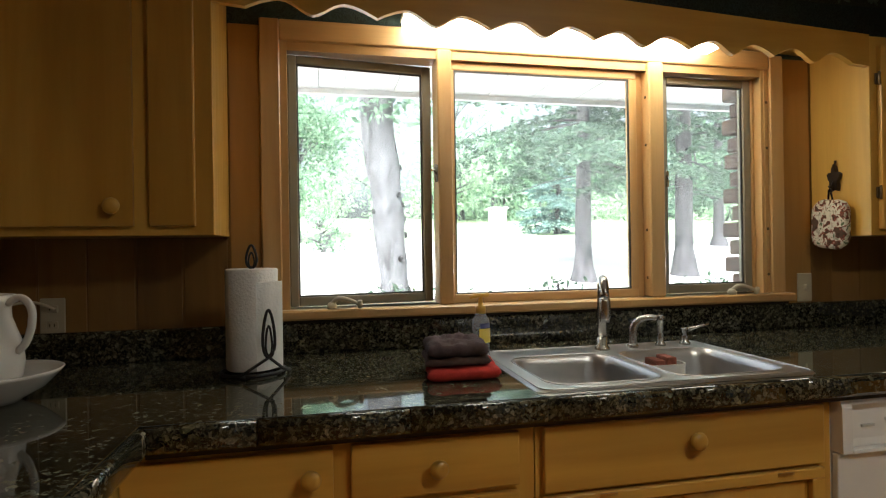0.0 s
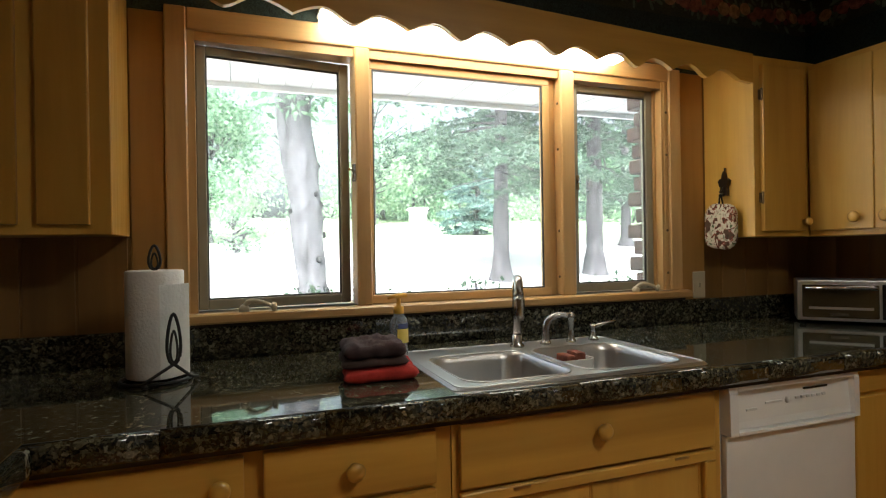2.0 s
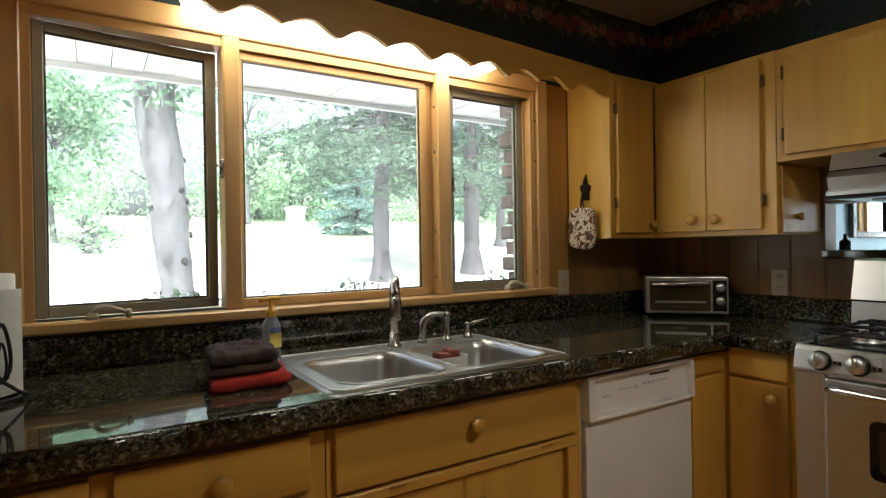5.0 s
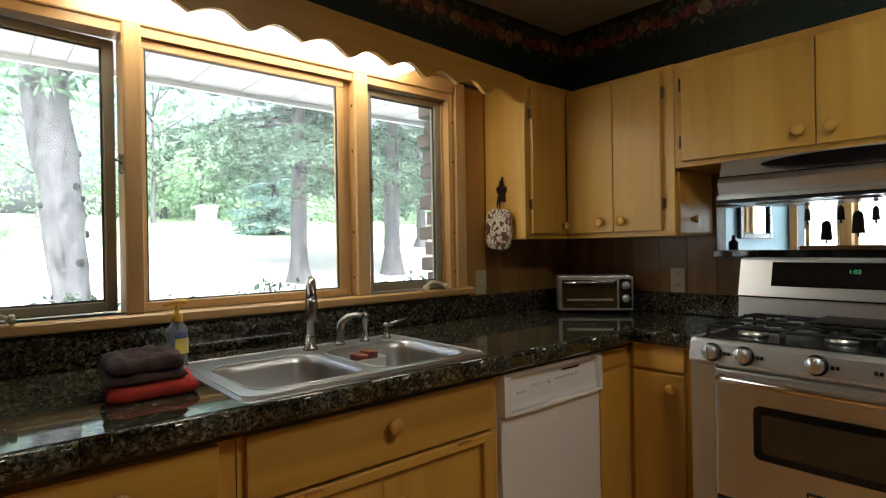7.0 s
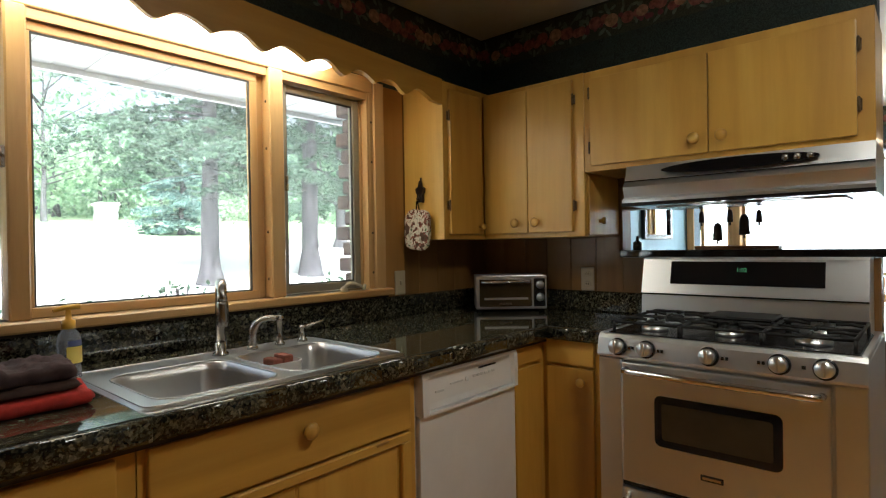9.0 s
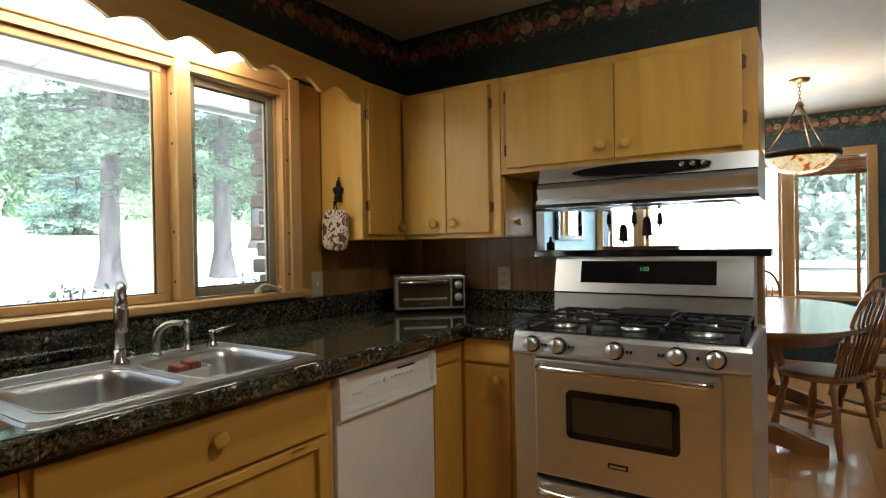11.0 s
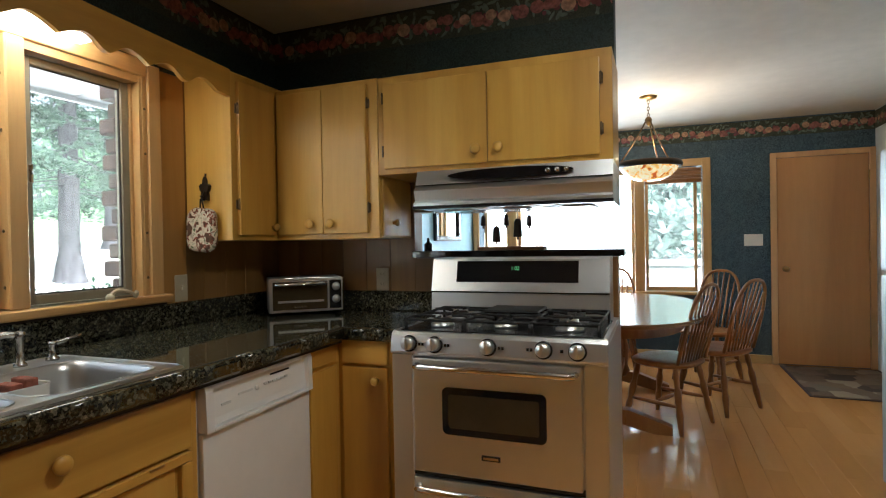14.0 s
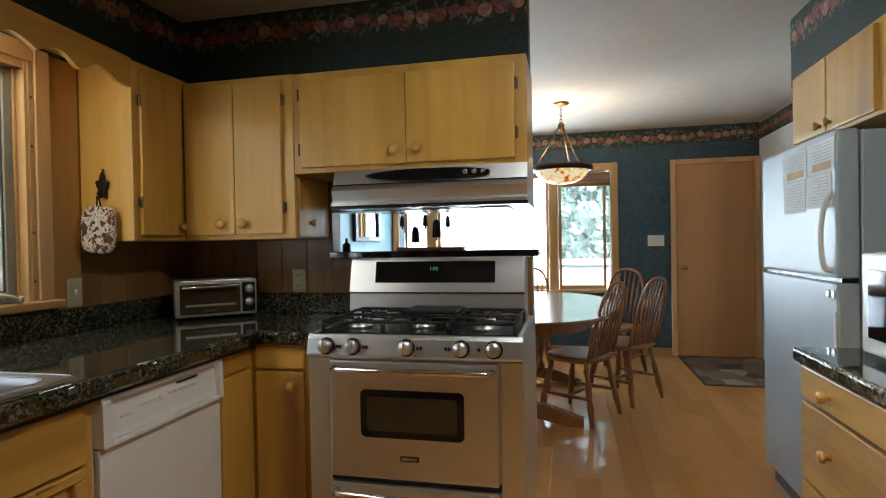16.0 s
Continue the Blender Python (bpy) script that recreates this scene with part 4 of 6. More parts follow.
r = thing("side_sprayer", (0.985, 1.70, CT + 0.006), "brushed nickel curved water dispenser tap", "tap")
part("base", lathe([(0.018, 0), (0.018, 0.006), (0.012, 0.014)], (0.985, 1.70, CT + 0.006)), "nickel", r)
part("spout", tube(*curve([(0.985, 1.70, CT + 0.01), (0.985, 1.70, CT + 0.05), (0.991, 1.697, CT + 0.077), (1.008, 1.69, CT + 0.096), (1.034, 1.682, CT + 0.103), (1.056, 1.676, CT + 0.100)], [0.0145, 0.0145, 0.013, 0.011, 0.0095, 0.009]), 12), "nickel", r)
r = thing("soap_dispenser", (1.085, 1.70, CT + 0.006), "brushed nickel deck-mounted soap dispenser", "soap dispenser")
part("base", lathe([(0.017, 0), (0.017, 0.006), (0.011, 0.012), (0.011, 0.075), (0.014, 0.078), (0.014, 0.095), (0.006, 0.1), (0, 0.1)], (1.085, 1.70, CT + 0.006)), "nickel", r)
part("nozzle", tube([(1.085, 1.70, CT + 0.097), (1.06, 1.685, CT + 0.103), (1.045, 1.675, CT + 0.098)], 0.006), "nickel", r)
r = thing("faucet_lever", (1.175, 1.70, CT + 0.006), "brushed nickel single lever tap handle", "tap handle")
part("base", lathe([(0.018, 0), (0.018, 0.006), (0.01, 0.014), (0.009, 0.04), (0.012, 0.046), (0.01, 0.055), (0, 0.056)], (1.175, 1.70, CT + 0.006)), "nickel", r)
part("lever", tube([(1.175, 1.70, CT + 0.052), (1.205, 1.685, CT + 0.062), (1.245, 1.67, CT + 0.072)], [0.007, 0.0055, 0.005]), "nickel", r)

# small tray with sponges on the divider
r = thing("sponge_holder", (0.93, 1.49, CT - 0.05), "clear plastic sponge caddy hanging in the sink", "sponge holder")
bm = bmesh.new()
out, inn = rounded(0.12, 0.075, 0.02), rounded(0.112, 0.067, 0.017)
ra = [bm.verts.new((0.935 + u, 1.47 + v, CT - 0.045)) for u, v in out]
rb = [bm.verts.new((0.935 + u * 1.05, 1.47 + v * 1.05, CT + 0.004)) for u, v in out]
rc = [bm.verts.new((0.935 + u * 1.05, 1.47 + v * 1.05, CT + 0.004)) for u, v in inn]
rd = [bm.verts.new((0.935 + u, 1.47 + v, CT - 0.04)) for u, v in inn]
for a, b in ((ra, rb), (rb, rc), (rc, rd)):
    for i in range(len(a)):
        bm.faces.new((a[i], a[(i + 1) % len(a)], b[(i + 1) % len(a)], b[i]))
bm.faces.new(ra)
bm.faces.new(rd)
part("tray", bm, "ceramic", r)
for dx, dy, rz, hz in ((-0.018, 0.0, 12, 0.0), (0.02, 0.004, -8, 0.006)):
    s = thing("sponge", (0.935 + dx, 1.47 + dy, CT - 0.04), "worn red-brown kitchen sponge in the caddy", "sponge", "sponges in the caddy")
    part("block", box(0.935 + dx - 0.015, 0.935 + dx + 0.015, 1.47 + dy - 0.03, 1.47 + dy + 0.03, CT - 0.04, CT + 0.016 + hz, 0.006, seg=2), "sponge", s)

# ---- things on the worktop ----
# soap bottle
bx, by = 0.478, 1.715
r = thing("soap_bottle", (bx, by, CT), "clear hand soap pump bottle with a yellow pump and label", "soap bottle")
part("bottle", lathe([(0.0, 0.0), (0.024, 0.001), (0.028, 0.008), (0.027, 0.03), (0.024, 0.055), (0.028, 0.09), (0.026, 0.115), (0.016, 0.13), (0.014, 0.135), (0, 0.136)], (bx, by, CT), seg=24, sx=1.0, sy=0.75), "clear", r)


def wrap(name, a0, a1, z0, z1, material):
    """A sticker bent round the front of the bottle."""
    bm = bmesh.new()
    prev = None
    for i in range(9):
        t = radians(a0 + (a1 - a0) * i / 8)
        v = [bm.verts.new((bx + 0.0292 * math.cos(t), by + 0.0225 * math.sin(t), CT + z)) for z in (z0, z1)]
        if prev:
            bm.faces.new((prev[0], v[0], v[1], prev[1])).smooth = True
        prev = v
    bmesh.ops.solidify(bm, geom=bm.faces[:], thickness=0.0006)
    part(name, bm, material, r)


wrap("label", -112, -20, 0.045, 0.088, "label")
wrap("print_band", -105, -30, 0.090, 0.104, "navy")
pump = part("pump", lathe([(0.016, 0.134), (0.016, 0.155), (0.008, 0.158), (0.006, 0.185), (0.009, 0.186), (0.012, 0.192), (0, 0.194)], (bx, by, CT), seg=18), "yellow", r)
part("nozzle", tube([(bx + 0.025, by, CT + 0.189), (bx - 0.01, by - 0.005, CT + 0.189), (bx - 0.036, by - 0.01, CT + 0.183)], [0.007, 0.007, 0.004]), "yellow", pump)


def cloth(name, x0, x1, y0, y1, z0, th, material, label, seed, skew=0.0, rough=0.004):
    """A folded cloth: soft slab with a rolled fold along one side."""
    rnd = random.Random(seed)
    cx, cy, w, h = (x0 + x1) / 2, (y0 + y1) / 2, x1 - x0, y1 - y0
    bm = bmesh.new()
    nx, ny = 26, 20
    top, bot = [], []
    off = Vector((rnd.uniform(0, 9), rnd.uniform(0, 9), 0))
    for i in range(nx + 1):
        for j in range(ny + 1):
            u, v = i / nx * 2 - 1, j / ny * 2 - 1
            e = (1 - abs(u) ** 6) * (1 - abs(v) ** 6)
            k = noise.noise(Vector((u * 2, v * 2, 0)) + off)
            rr = 1 + 0.07 * noise.noise(Vector((u * 3, v * 3, 5)) + off)
            x, y = cx + u * w / 2 * rr + skew * v, cy + v * h / 2 * rr
            k2 = noise.noise(Vector((u * 6, v * 5, 3)) + off)
            top.append(bm.verts.new((x, y, z0 + th * (0.5 + 0.5 * max(e, 0) ** 0.3) + rough * (k * 2 + k2) * max(e, 0))))
            bot.append(bm.verts.new((x, y, z0 + th * 0.5 * (1 - max(e, 0) ** 0.3))))
    n = ny + 1
    for i in range(nx):
        for j in range(ny):
            q = (i * n + j, (i + 1) * n + j, (i + 1) * n + j + 1, i * n + j + 1)
            for grid in (top, bot):
                f = bm.faces.new([grid[a] for a in q])
                f.smooth = True
    bmesh.ops.remove_doubles(bm, verts=bm.verts, dist=2e-4)
    ob = part(name, bm, material, None, "", (cx, cy, z0))
    return tagged(ob, label, "dish cloth", "stack of dish cloths")


cloth("dish_cloth", 0.268, 0.458, 1.40, 1.60, CT, 0.034, "red_cloth", "folded bright red terry dish cloth at the bottom of the stack", 1, 0.015, 0.003)
cloth("dish_cloth", 0.262, 0.438, 1.425, 1.615, CT + 0.033, 0.022, "taupe_cloth", "folded brown terry dish cloth in the middle of the stack", 2, 0.012)
cloth("dish_cloth", 0.268, 0.432, 1.43, 1.62, CT + 0.054, 0.038, "plum_cloth", "folded plum-brown terry dish cloth on top of the stack", 3, 0.01, 0.008)

# paper towel roll on its iron stand
px, py = -0.188, 1.66
r = thing("paper_towel_stand", (px, py, CT), "black wrought-iron paper towel stand with leaf loops", "paper towel holder")
part("base_ring", tube([(px + 0.082 * math.cos(t), py + 0.082 * math.sin(t), CT + 0.008) for t in np.linspace(0, 2 * math.pi, 28)[:-1]], 0.005, 8, closed=True), "iron", r)
for a in (20, 140, 260):
    t = radians(a)
    part("foot", lathe([(0.0, 0), (0.008, 0.002), (0.008, 0.008), (0.004, 0.012)], (px + 0.085 * math.cos(t), py + 0.085 * math.sin(t), CT), seg=10), "iron", r)
    part("spoke", tube([(px, py, CT + 0.01), (px + 0.08 * math.cos(t), py + 0.08 * math.sin(t), CT + 0.01)], 0.004), "iron", r)
part("pole", tube([(px, py, CT + 0.01), (px, py, CT + 0.293)], 0.005), "iron", r)


def leaf_loop(c, w, h, dirv, name, rr):
    d = Vector(dirv).normalized()
    ps = []
    for i in range(24):
        t = 2 * math.pi * i / 24
        ps.append(Vector(c) + d * (w * math.sin(t) * (0.75 + 0.25 * math.cos(t))) + Vector((0, 0, h * (1 - math.cos(t)) / 2)))
    part(name, tube(ps, rr, 8, closed=True), "iron", r)


leaf_loop((px, py, CT + 0.290), 0.018, 0.062, (1, -0.1, 0), "leaf_finial", 0.0035)
leaf_loop((px, py, CT + 0.292), 0.010, 0.04, (1, -0.1, 0), "leaf_finial", 0.0025)
ax, ay = px + 0.050, py - 0.075
leaf_loop((ax, ay, CT + 0.055), 0.021, 0.125, (0.9, 0.45, 0), "leaf_arm", 0.004)
leaf_loop((ax, ay, CT + 0.06), 0.011, 0.078, (0.9, 0.45, 0), "leaf_arm", 0.003)
part("arm_curve", tube([(px - 0.07, py - 0.06, CT + 0.01), (px - 0.02, py - 0.085, CT + 0.012), (ax, ay, CT + 0.055)], 0.004), "iron", r)
part("arm_curve", tube([(px + 0.1, py - 0.02, CT + 0.01), (px + 0.085, py - 0.055, CT + 0.02), (ax, ay, CT + 0.055)], 0.004), "iron", r)
r = thing("paper_towel_roll", (px, py, CT + 0.016), "roll of white quilted paper towel with a faint print", "paper towels")
M["towel"] = plain("quilted_paper", (0.74, 0.73, 0.70), 0.9, 0, 0.05, 30, 0.9, 130)
part("roll", lathe([(0.02, 0.0), (0.066, 0.0), (0.069, 0.004), (0.069, 0.268), (0.066, 0.272), (0.022, 0.272), (0.02, 0.267), (0.02, 0.0)], (px, py, CT + 0.016), seg=48), "towel", r)
bm = bmesh.new()
prev = None
for i in range(9):
    t = radians(-75 + i * 9)
    rr = 0.0702 + max(0, i - 5) * 0.0035
    v = [bm.verts.new((px + rr * math.cos(t), py + rr * math.sin(t), CT + 0.018 + z)) for z in (0, 0.235)]
    if prev:
        f = bm.faces.new((prev[0], v[0], v[1], prev[1]))
        f.smooth = True
    prev = v
bmesh.ops.solidify(bm, geom=bm.faces[:], thickness=0.0012)
part("loose_sheet", bm, "towel", r)

# washbasin bowl and pitcher
cx, cy = -0.73, 1.50
r = thing("wash_bowl", (cx, cy, CT), "wide off-white ceramic bowl on the worktop", "bowl")
part("bowl", lathe([(0.0, 0.004), (0.05, 0.0), (0.06, 0.008), (0.10, 0.03), (0.13, 0.062), (0.137, 0.07), (0.133, 0.072), (0.127, 0.064), (0.097, 0.036), (0.055, 0.014), (0, 0.011)], (cx, cy, CT), seg=40), "ceramic", r)
r = thing("pitcher", (cx - 0.01, cy, CT + 0.012), "off-white ceramic pitcher with a loop handle standing in the bowl", "pitcher")
part("body", lathe([(0.0, 0.0), (0.045, 0.0), (0.055, 0.01), (0.066, 0.04), (0.072, 0.08), (0.068, 0.12), (0.056, 0.155), (0.048, 0.18), (0.047, 0.20), (0.056, 0.232), (0.053, 0.233), (0.043, 0.20), (0.042, 0.17), (0.0, 0.16)], (cx - 0.012, cy, CT + 0.012), seg=36), "ceramic", r)
hx = cx - 0.012
part("handle", tube(curve([(hx + 0.047, cy - 0.01, CT + 0.225), (hx + 0.075, cy - 0.012, CT + 0.238), (hx + 0.097, cy - 0.014, CT + 0.215), (hx + 0.098, cy - 0.014, CT + 0.175), (hx + 0.085, cy - 0.012, CT + 0.135), (hx + 0.066, cy - 0.01, CT + 0.115)]), 0.0085, 10), "ceramic", r)

# toaster oven, set across the corner
tm = pose(2.36, 1.642, CT, 0, 0, -49)
r = thing("toaster_oven", (0, 0, 0), "small steel toaster oven with a glass door and two dials", "toaster oven")
w, dd, h = 0.172, 0.10, 0.181
part("body", box(-w, w, -dd + 0.01, dd, 0.015, h, 0.008, seg=2), "steel", r)
part("front_frame", box(-w, w, -dd - 0.004, -dd + 0.01, 0.018, h - 0.003, 0.003), "steel", r)
dr = part("door", box(-w + 0.018, 0.098, -dd - 0.012, -dd - 0.004, 0.032, h - 0.018, 0.003), "oven_glass", r, "dark glass door")
part("handle", tube([(-w + 0.03, -dd - 0.012, h - 0.03), (-w + 0.03, -dd - 0.034, h - 0.03), (0.09, -dd - 0.034, h - 0.03), (0.09, -dd - 0.012, h - 0.03)], 0.007), "chrome", dr)
part("tray", box(-w + 0.04, 0.08, -dd - 0.0135, -dd - 0.012, 0.065, 0.075), "steel", dr)
part("dial_panel", box(0.108, w - 0.008, -dd - 0.008, -dd - 0.004, 0.03, h - 0.015, 0.002), "black", r)
for z in (0.075, 0.135):
    part("dial", lathe([(0.02, 0), (0.018, 0.012), (0.006, 0.014), (0, 0.014)], (0.139, -dd - 0.008, z), (0, -1, 0), 18), "steel", r)
for sx in (-0.15, 0.15):
    for sy in (-0.07, 0.07):
        part("foot", lathe([(0.012, 0), (0.012, 0.016)], (sx, sy, 0), seg=10), "black", r)
part("name_plate", box(-0.06, 0.0, -dd - 0.0135, -dd - 0.012, 0.04, 0.05), "nickel", dr)
r.matrix_basis = tm

# outlets and switches


def wallplate(at, aim, label, kind_, w=0.07, h=0.115, name="outlet", material="ivory"):
    a = Vector(aim)
    s = Vector((0, 0, 1)).cross(a)
    r = thing(name, at, label, kind_, "wall plates")
    m = Matrix((s.to_tuple() + (at[0],), a.to_tuple() + (at[1],), (0, 0, 1, at[2]), (0, 0, 0, 1)))

    def put(nm, b, mt):
        bmesh.ops.transform(b, matrix=m, verts=b.verts)
        part(nm, b, mt, r)
    put("plate", box(-w / 2, w / 2, 0, 0.006, -h / 2, h / 2, 0.003), material)
    if name == "outlet":
        for z in (-0.025, 0.025):
            put("socket", box(-0.016, 0.016, 0.005, 0.009, z - 0.013, z + 0.013, 0.003), material)
            for x in (-0.006, 0.006):
                put("slot", box(x - 0.001, x + 0.001, 0.0092, 0.0096, z - 0.004, z + 0.006), "black")
    else:
        n = max(1, round(w / 0.06))
        for i in range(n):
            x = (i - (n - 1) / 2) * 0.045
            put("toggle", box(x - 0.005, x + 0.005, 0.005, 0.016, -0.011, 0.011, 0.002), material)
    return r


wallplate((-0.80, NW - 0.004, 1.05), (0, -1, 0), "ivory duplex outlet on the wood panelling", "outlet")
wallplate((1.899, NW - 0.004, 1.063), (0, -1, 0), "ivory light switch on the wood panelling", "switch", name="light_switch")
wallplate((EW - 0.004, 1.318, 1.061), (-1, 0, 0), "ivory duplex outlet beside the range", "outlet")
wallplate((FAR, -0.87, 1.215), (-1, 0, 0), "white triple light switch on the teal wallpaper", "switch", 0.165, 0.115, "light_switch", "white")
r = thing("power_cord", (-0.80, 1.94, 1.08), "white cord plugged into the outlet", "cord")
part("cord", tube(curve([(-0.79, 1.94, 1.075), (-0.84, 1.91, 1.10), (-0.90, 1.86, 1.085), (-0.95, 1.8, 1.02), (-0.96, 1.75, CT + 0.01)]), 0.004), "ivory", r)

# pot holder on a leaf hook
r = thing("leaf_hook", (1.925, 1.837, 1.47), "dark bronze leaf-shaped hook on the cabinet side", "hook")
hk = (1.935, 1.837)
leaf = []
for i in range(20):
    t = 2 * math.pi * i / 20
    rr = 0.028 * (1 + 0.28 * math.cos(5 * t))
    leaf.append((hk[1] + rr * math.sin(t) * 0.8, 1.485 + rr * math.cos(t) * 1.6))
part("leaf", prism(leaf, "x", hk[0] - 0.012, hk[0] + 0.004), "bronze", r)
part("stem", tube([(hk[0] - 0.004, hk[1], 1.52), (hk[0] - 0.004, hk[1] - 0.004, 1.556)], 0.004), "bronze", r)
part("peg", tube([(hk[0] - 0.008, hk[1], 1.475), (hk[0] - 0.022, hk[1], 1.45), (hk[0] - 0.03, hk[1], 1.458)], 0.005), "bronze", r)
r = thing("oven_mitt", (1.90, 1.837, 1.22), "printed cotton oven mitt hanging from the leaf hook", "oven mitt")
bm = bmesh.new()
outl = rounded(0.155, 0.19, 0.05, 6)
rings = []
for inset, x in ((0.022, -0.022), (0.006, -0.018), (0.0, -0.006), (0.004, 0.006), (0.02, 0.010)):
    rings.append([bm.verts.new((1.915 + x, 1.838 + u * (1 - inset * 9), 1.312 + v * (1 - inset * 7) + 0.003 * math.sin(u * 60))) for u, v in outl])
for a, b in zip(rings, rings[1:]):
    for i in range(len(a)):
        f = bm.faces.new((a[i], a[(i + 1) % len(a)], b[(i + 1) % len(a)], b[i]))
        f.smooth = True
bm.faces.new(rings[0])
bm.faces.new(rings[-1])
part("pad", bm, "print", r)
part("loop", tube([(1.912, 1.828, 1.40), (1.906, 1.833, 1.445), (1.908, 1.841, 1.445), (1.912, 1.848, 1.40)], 0.0035), "black", r)

# ---- range ----
SYL, SYR, SXF, SXB = 0.930, 0.168, 1.885, 2.555
r = thing("gas_range", (2.2, 0.55, 0), "stainless steel gas range with five knobs and a glass oven door", "range")
part("body", box(SXF + 0.012, SXB, SYR, SYL, 0.03, 0.905, 0.004), "steel", r)
part("side_post", box(SXF - 0.004, SXF + 0.012, 0.848, SYL, 0.05, 0.838, 0.003), "steel", r)
part("side_post", box(SXF - 0.004, SXF + 0.012, SYR, 0.244, 0.05, 0.838, 0.003), "steel", r)
pnl = part("control_panel", prism([(SXF + 0.02, 0.840), (SXF - 0.012, 0.842), (SXF - 0.016, 0.85), (SXF - 0.004, 0.905), (SXF + 0.006, 0.918), (SXF + 0.03, 0.918)], "y", SYR, SYL), "steel", r)
for y in (0.855, 0.757, 0.562, 0.372, 0.262):
    at = (SXF - 0.011, y, 0.879)
    kb = part("knob", lathe([(0.03, 0), (0.03, 0.004), (0.027, 0.006)], at, (-1, 0, 0.15), 24), "black", pnl, "black bezel with a steel knob")
    part("dial", lathe([(0.024, 0.004), (0.024, 0.028), (0.021, 0.033), (0.0, 0.033)], at, (-1, 0, 0.15), 24), "steel", kb)
    part("grip", box(at[0] - 0.041, at[0] - 0.03, y - 0.004, y + 0.004, 0.862, 0.905, 0.002), "steel", kb)
    s = -1 if y > 0.5 else 1
    if y > 0.3:
        for q in range(2):
            part("mark", box(at[0] - 0.006, at[0] - 0.0035, y + s * (0.04 + q * 0.012) - 0.004, y + s * (0.04 + q * 0.012) + 0.004, 0.874, 0.884), "black", pnl)
    else:
        part("mark", box(at[0] - 0.006, at[0] - 0.0035, y + 0.045, y + 0.055, 0.874, 0.884), "black", pnl)
od = part("oven_door", box(SXF - 0.02, SXF + 0.012, 0.250, 0.842, 0.425, 0.832, 0.006, seg=2), "steel", r)
wo = [(0.546 + u, 0.652 + v) for u, v in rounded(0.365, 0.165, 0.02)]
part("window_frame", prism(wo, "x", SXF - 0.024, SXF - 0.019), "black_gloss", od)
wi = [(0.546 + u, 0.652 + v) for u, v in rounded(0.318, 0.118, 0.01)]
part("window", prism(wi, "x", SXF - 0.0255, SXF - 0.023), "oven_glass", od)
part("handle", tube([(SXF - 0.02, 0.822, 0.806), (SXF - 0.05, 0.818, 0.806), (SXF - 0.056, 0.80, 0.806), (SXF - 0.056, 0.29, 0.806), (SXF - 0.05, 0.272, 0.806), (SXF - 0.02, 0.268, 0.806)], 0.011, 12), "chrome", od)
bd = part("badge", box(SXF - 0.0235, SXF - 0.019, 0.522, 0.588, 0.492, 0.510, 0.001), "black", od)
part("badge_bar", box(SXF - 0.0245, SXF - 0.0232, 0.528, 0.582, 0.497, 0.505), "chrome", bd)
wd = part("drawer", box(SXF - 0.02, SXF + 0.012, 0.250, 0.842, 0.09, 0.405, 0.006, seg=2), "steel", r)
part("handle", tube([(SXF - 0.02, 0.822, 0.375), (SXF - 0.05, 0.818, 0.375), (SXF - 0.056, 0.80, 0.375), (SXF - 0.056, 0.29, 0.375), (SXF - 0.05, 0.272, 0.375), (SXF - 0.02, 0.268, 0.375)], 0.011, 12), "chrome", wd)
part("door_gap", box(SXF - 0.002, SXF + 0.0125, 0.245, 0.847, 0.406, 0.424), "black", r)
part("kick", box(SXF + 0.03, SXF + 0.05, SYR + 0.01, SYL - 0.01, 0.0, 0.08), "black", r)
ct = part("cooktop", box(SXF + 0.03, 2.36, SYR + 0.018, SYL - 0.018, 0.905, 0.921, 0.005), "black", r, "black enamel cooktop")
part("top_rim", box(SXF + 0.006, 2.36, SYR, SYR + 0.017, 0.9055, 0.9225, 0.003), "steel", r)
part("top_rim", box(SXF + 0.006, 2.36, SYL - 0.017, SYL, 0.9055, 0.9225, 0.003), "steel", r)
for bxx, byy, rr in ((2.04, 0.31, 0.05), (2.26, 0.31, 0.04), (2.04, 0.79, 0.045), (2.26, 0.79, 0.04), (2.07, 0.55, 0.045)):
    b = part("burner", lathe([(rr, 0), (rr, 0.010), (rr * 0.8, 0.014), (rr * 0.78, 0.02), (0, 0.021)], (bxx, byy, 0.921), seg=22), "steel", ct, "round gas burner")
    part("cap", lathe([(rr * 0.72, 0.0205), (rr * 0.74, 0.026), (rr * 0.6, 0.03), (0, 0.03)], (bxx, byy, 0.921), seg=22), "iron", b)


def grate(y0, y1, x0, x1):
    bm = bmesh.new()
    z = 0.955
    q = 0.006
    cy, cx = (y0 + y1) / 2, (x0 + x1) / 2
    tube([(x0, y0, z), (x1, y0, z), (x1, y1, z), (x0, y1, z)], q, 6, bm, closed=True)
    tube([(cx, y0, z), (cx, y1, z)], q, 6, bm)
    for xx in ((x0 + cx) / 2, (cx + x1) / 2):
        for a, b in ((y0, cy - 0.035), (cy + 0.035, y1)):
            tube([(xx, a, z), (xx, (a + b) / 2, z + 0.006), (xx, b, z + 0.004)], q, 6, bm)
        for a in (-1, 1):
            tube([(xx + a * (x1 - x0) / 4, cy, z), (xx + a * 0.035, cy, z + 0.004)], q, 6, bm)
    for xx in (x0, x1):
        for yy in (y0, y1):
            tube([(xx, yy, z), (xx, yy, 0.921)], q, 6, bm)
    part("grate", bm, "iron", ct, "cast iron pan support")


grate(0.200, 0.425, 1.945, 2.345)
grate(0.432, 0.668, 1.945, 2.345)
grate(0.675, 0.900, 1.945, 2.345)
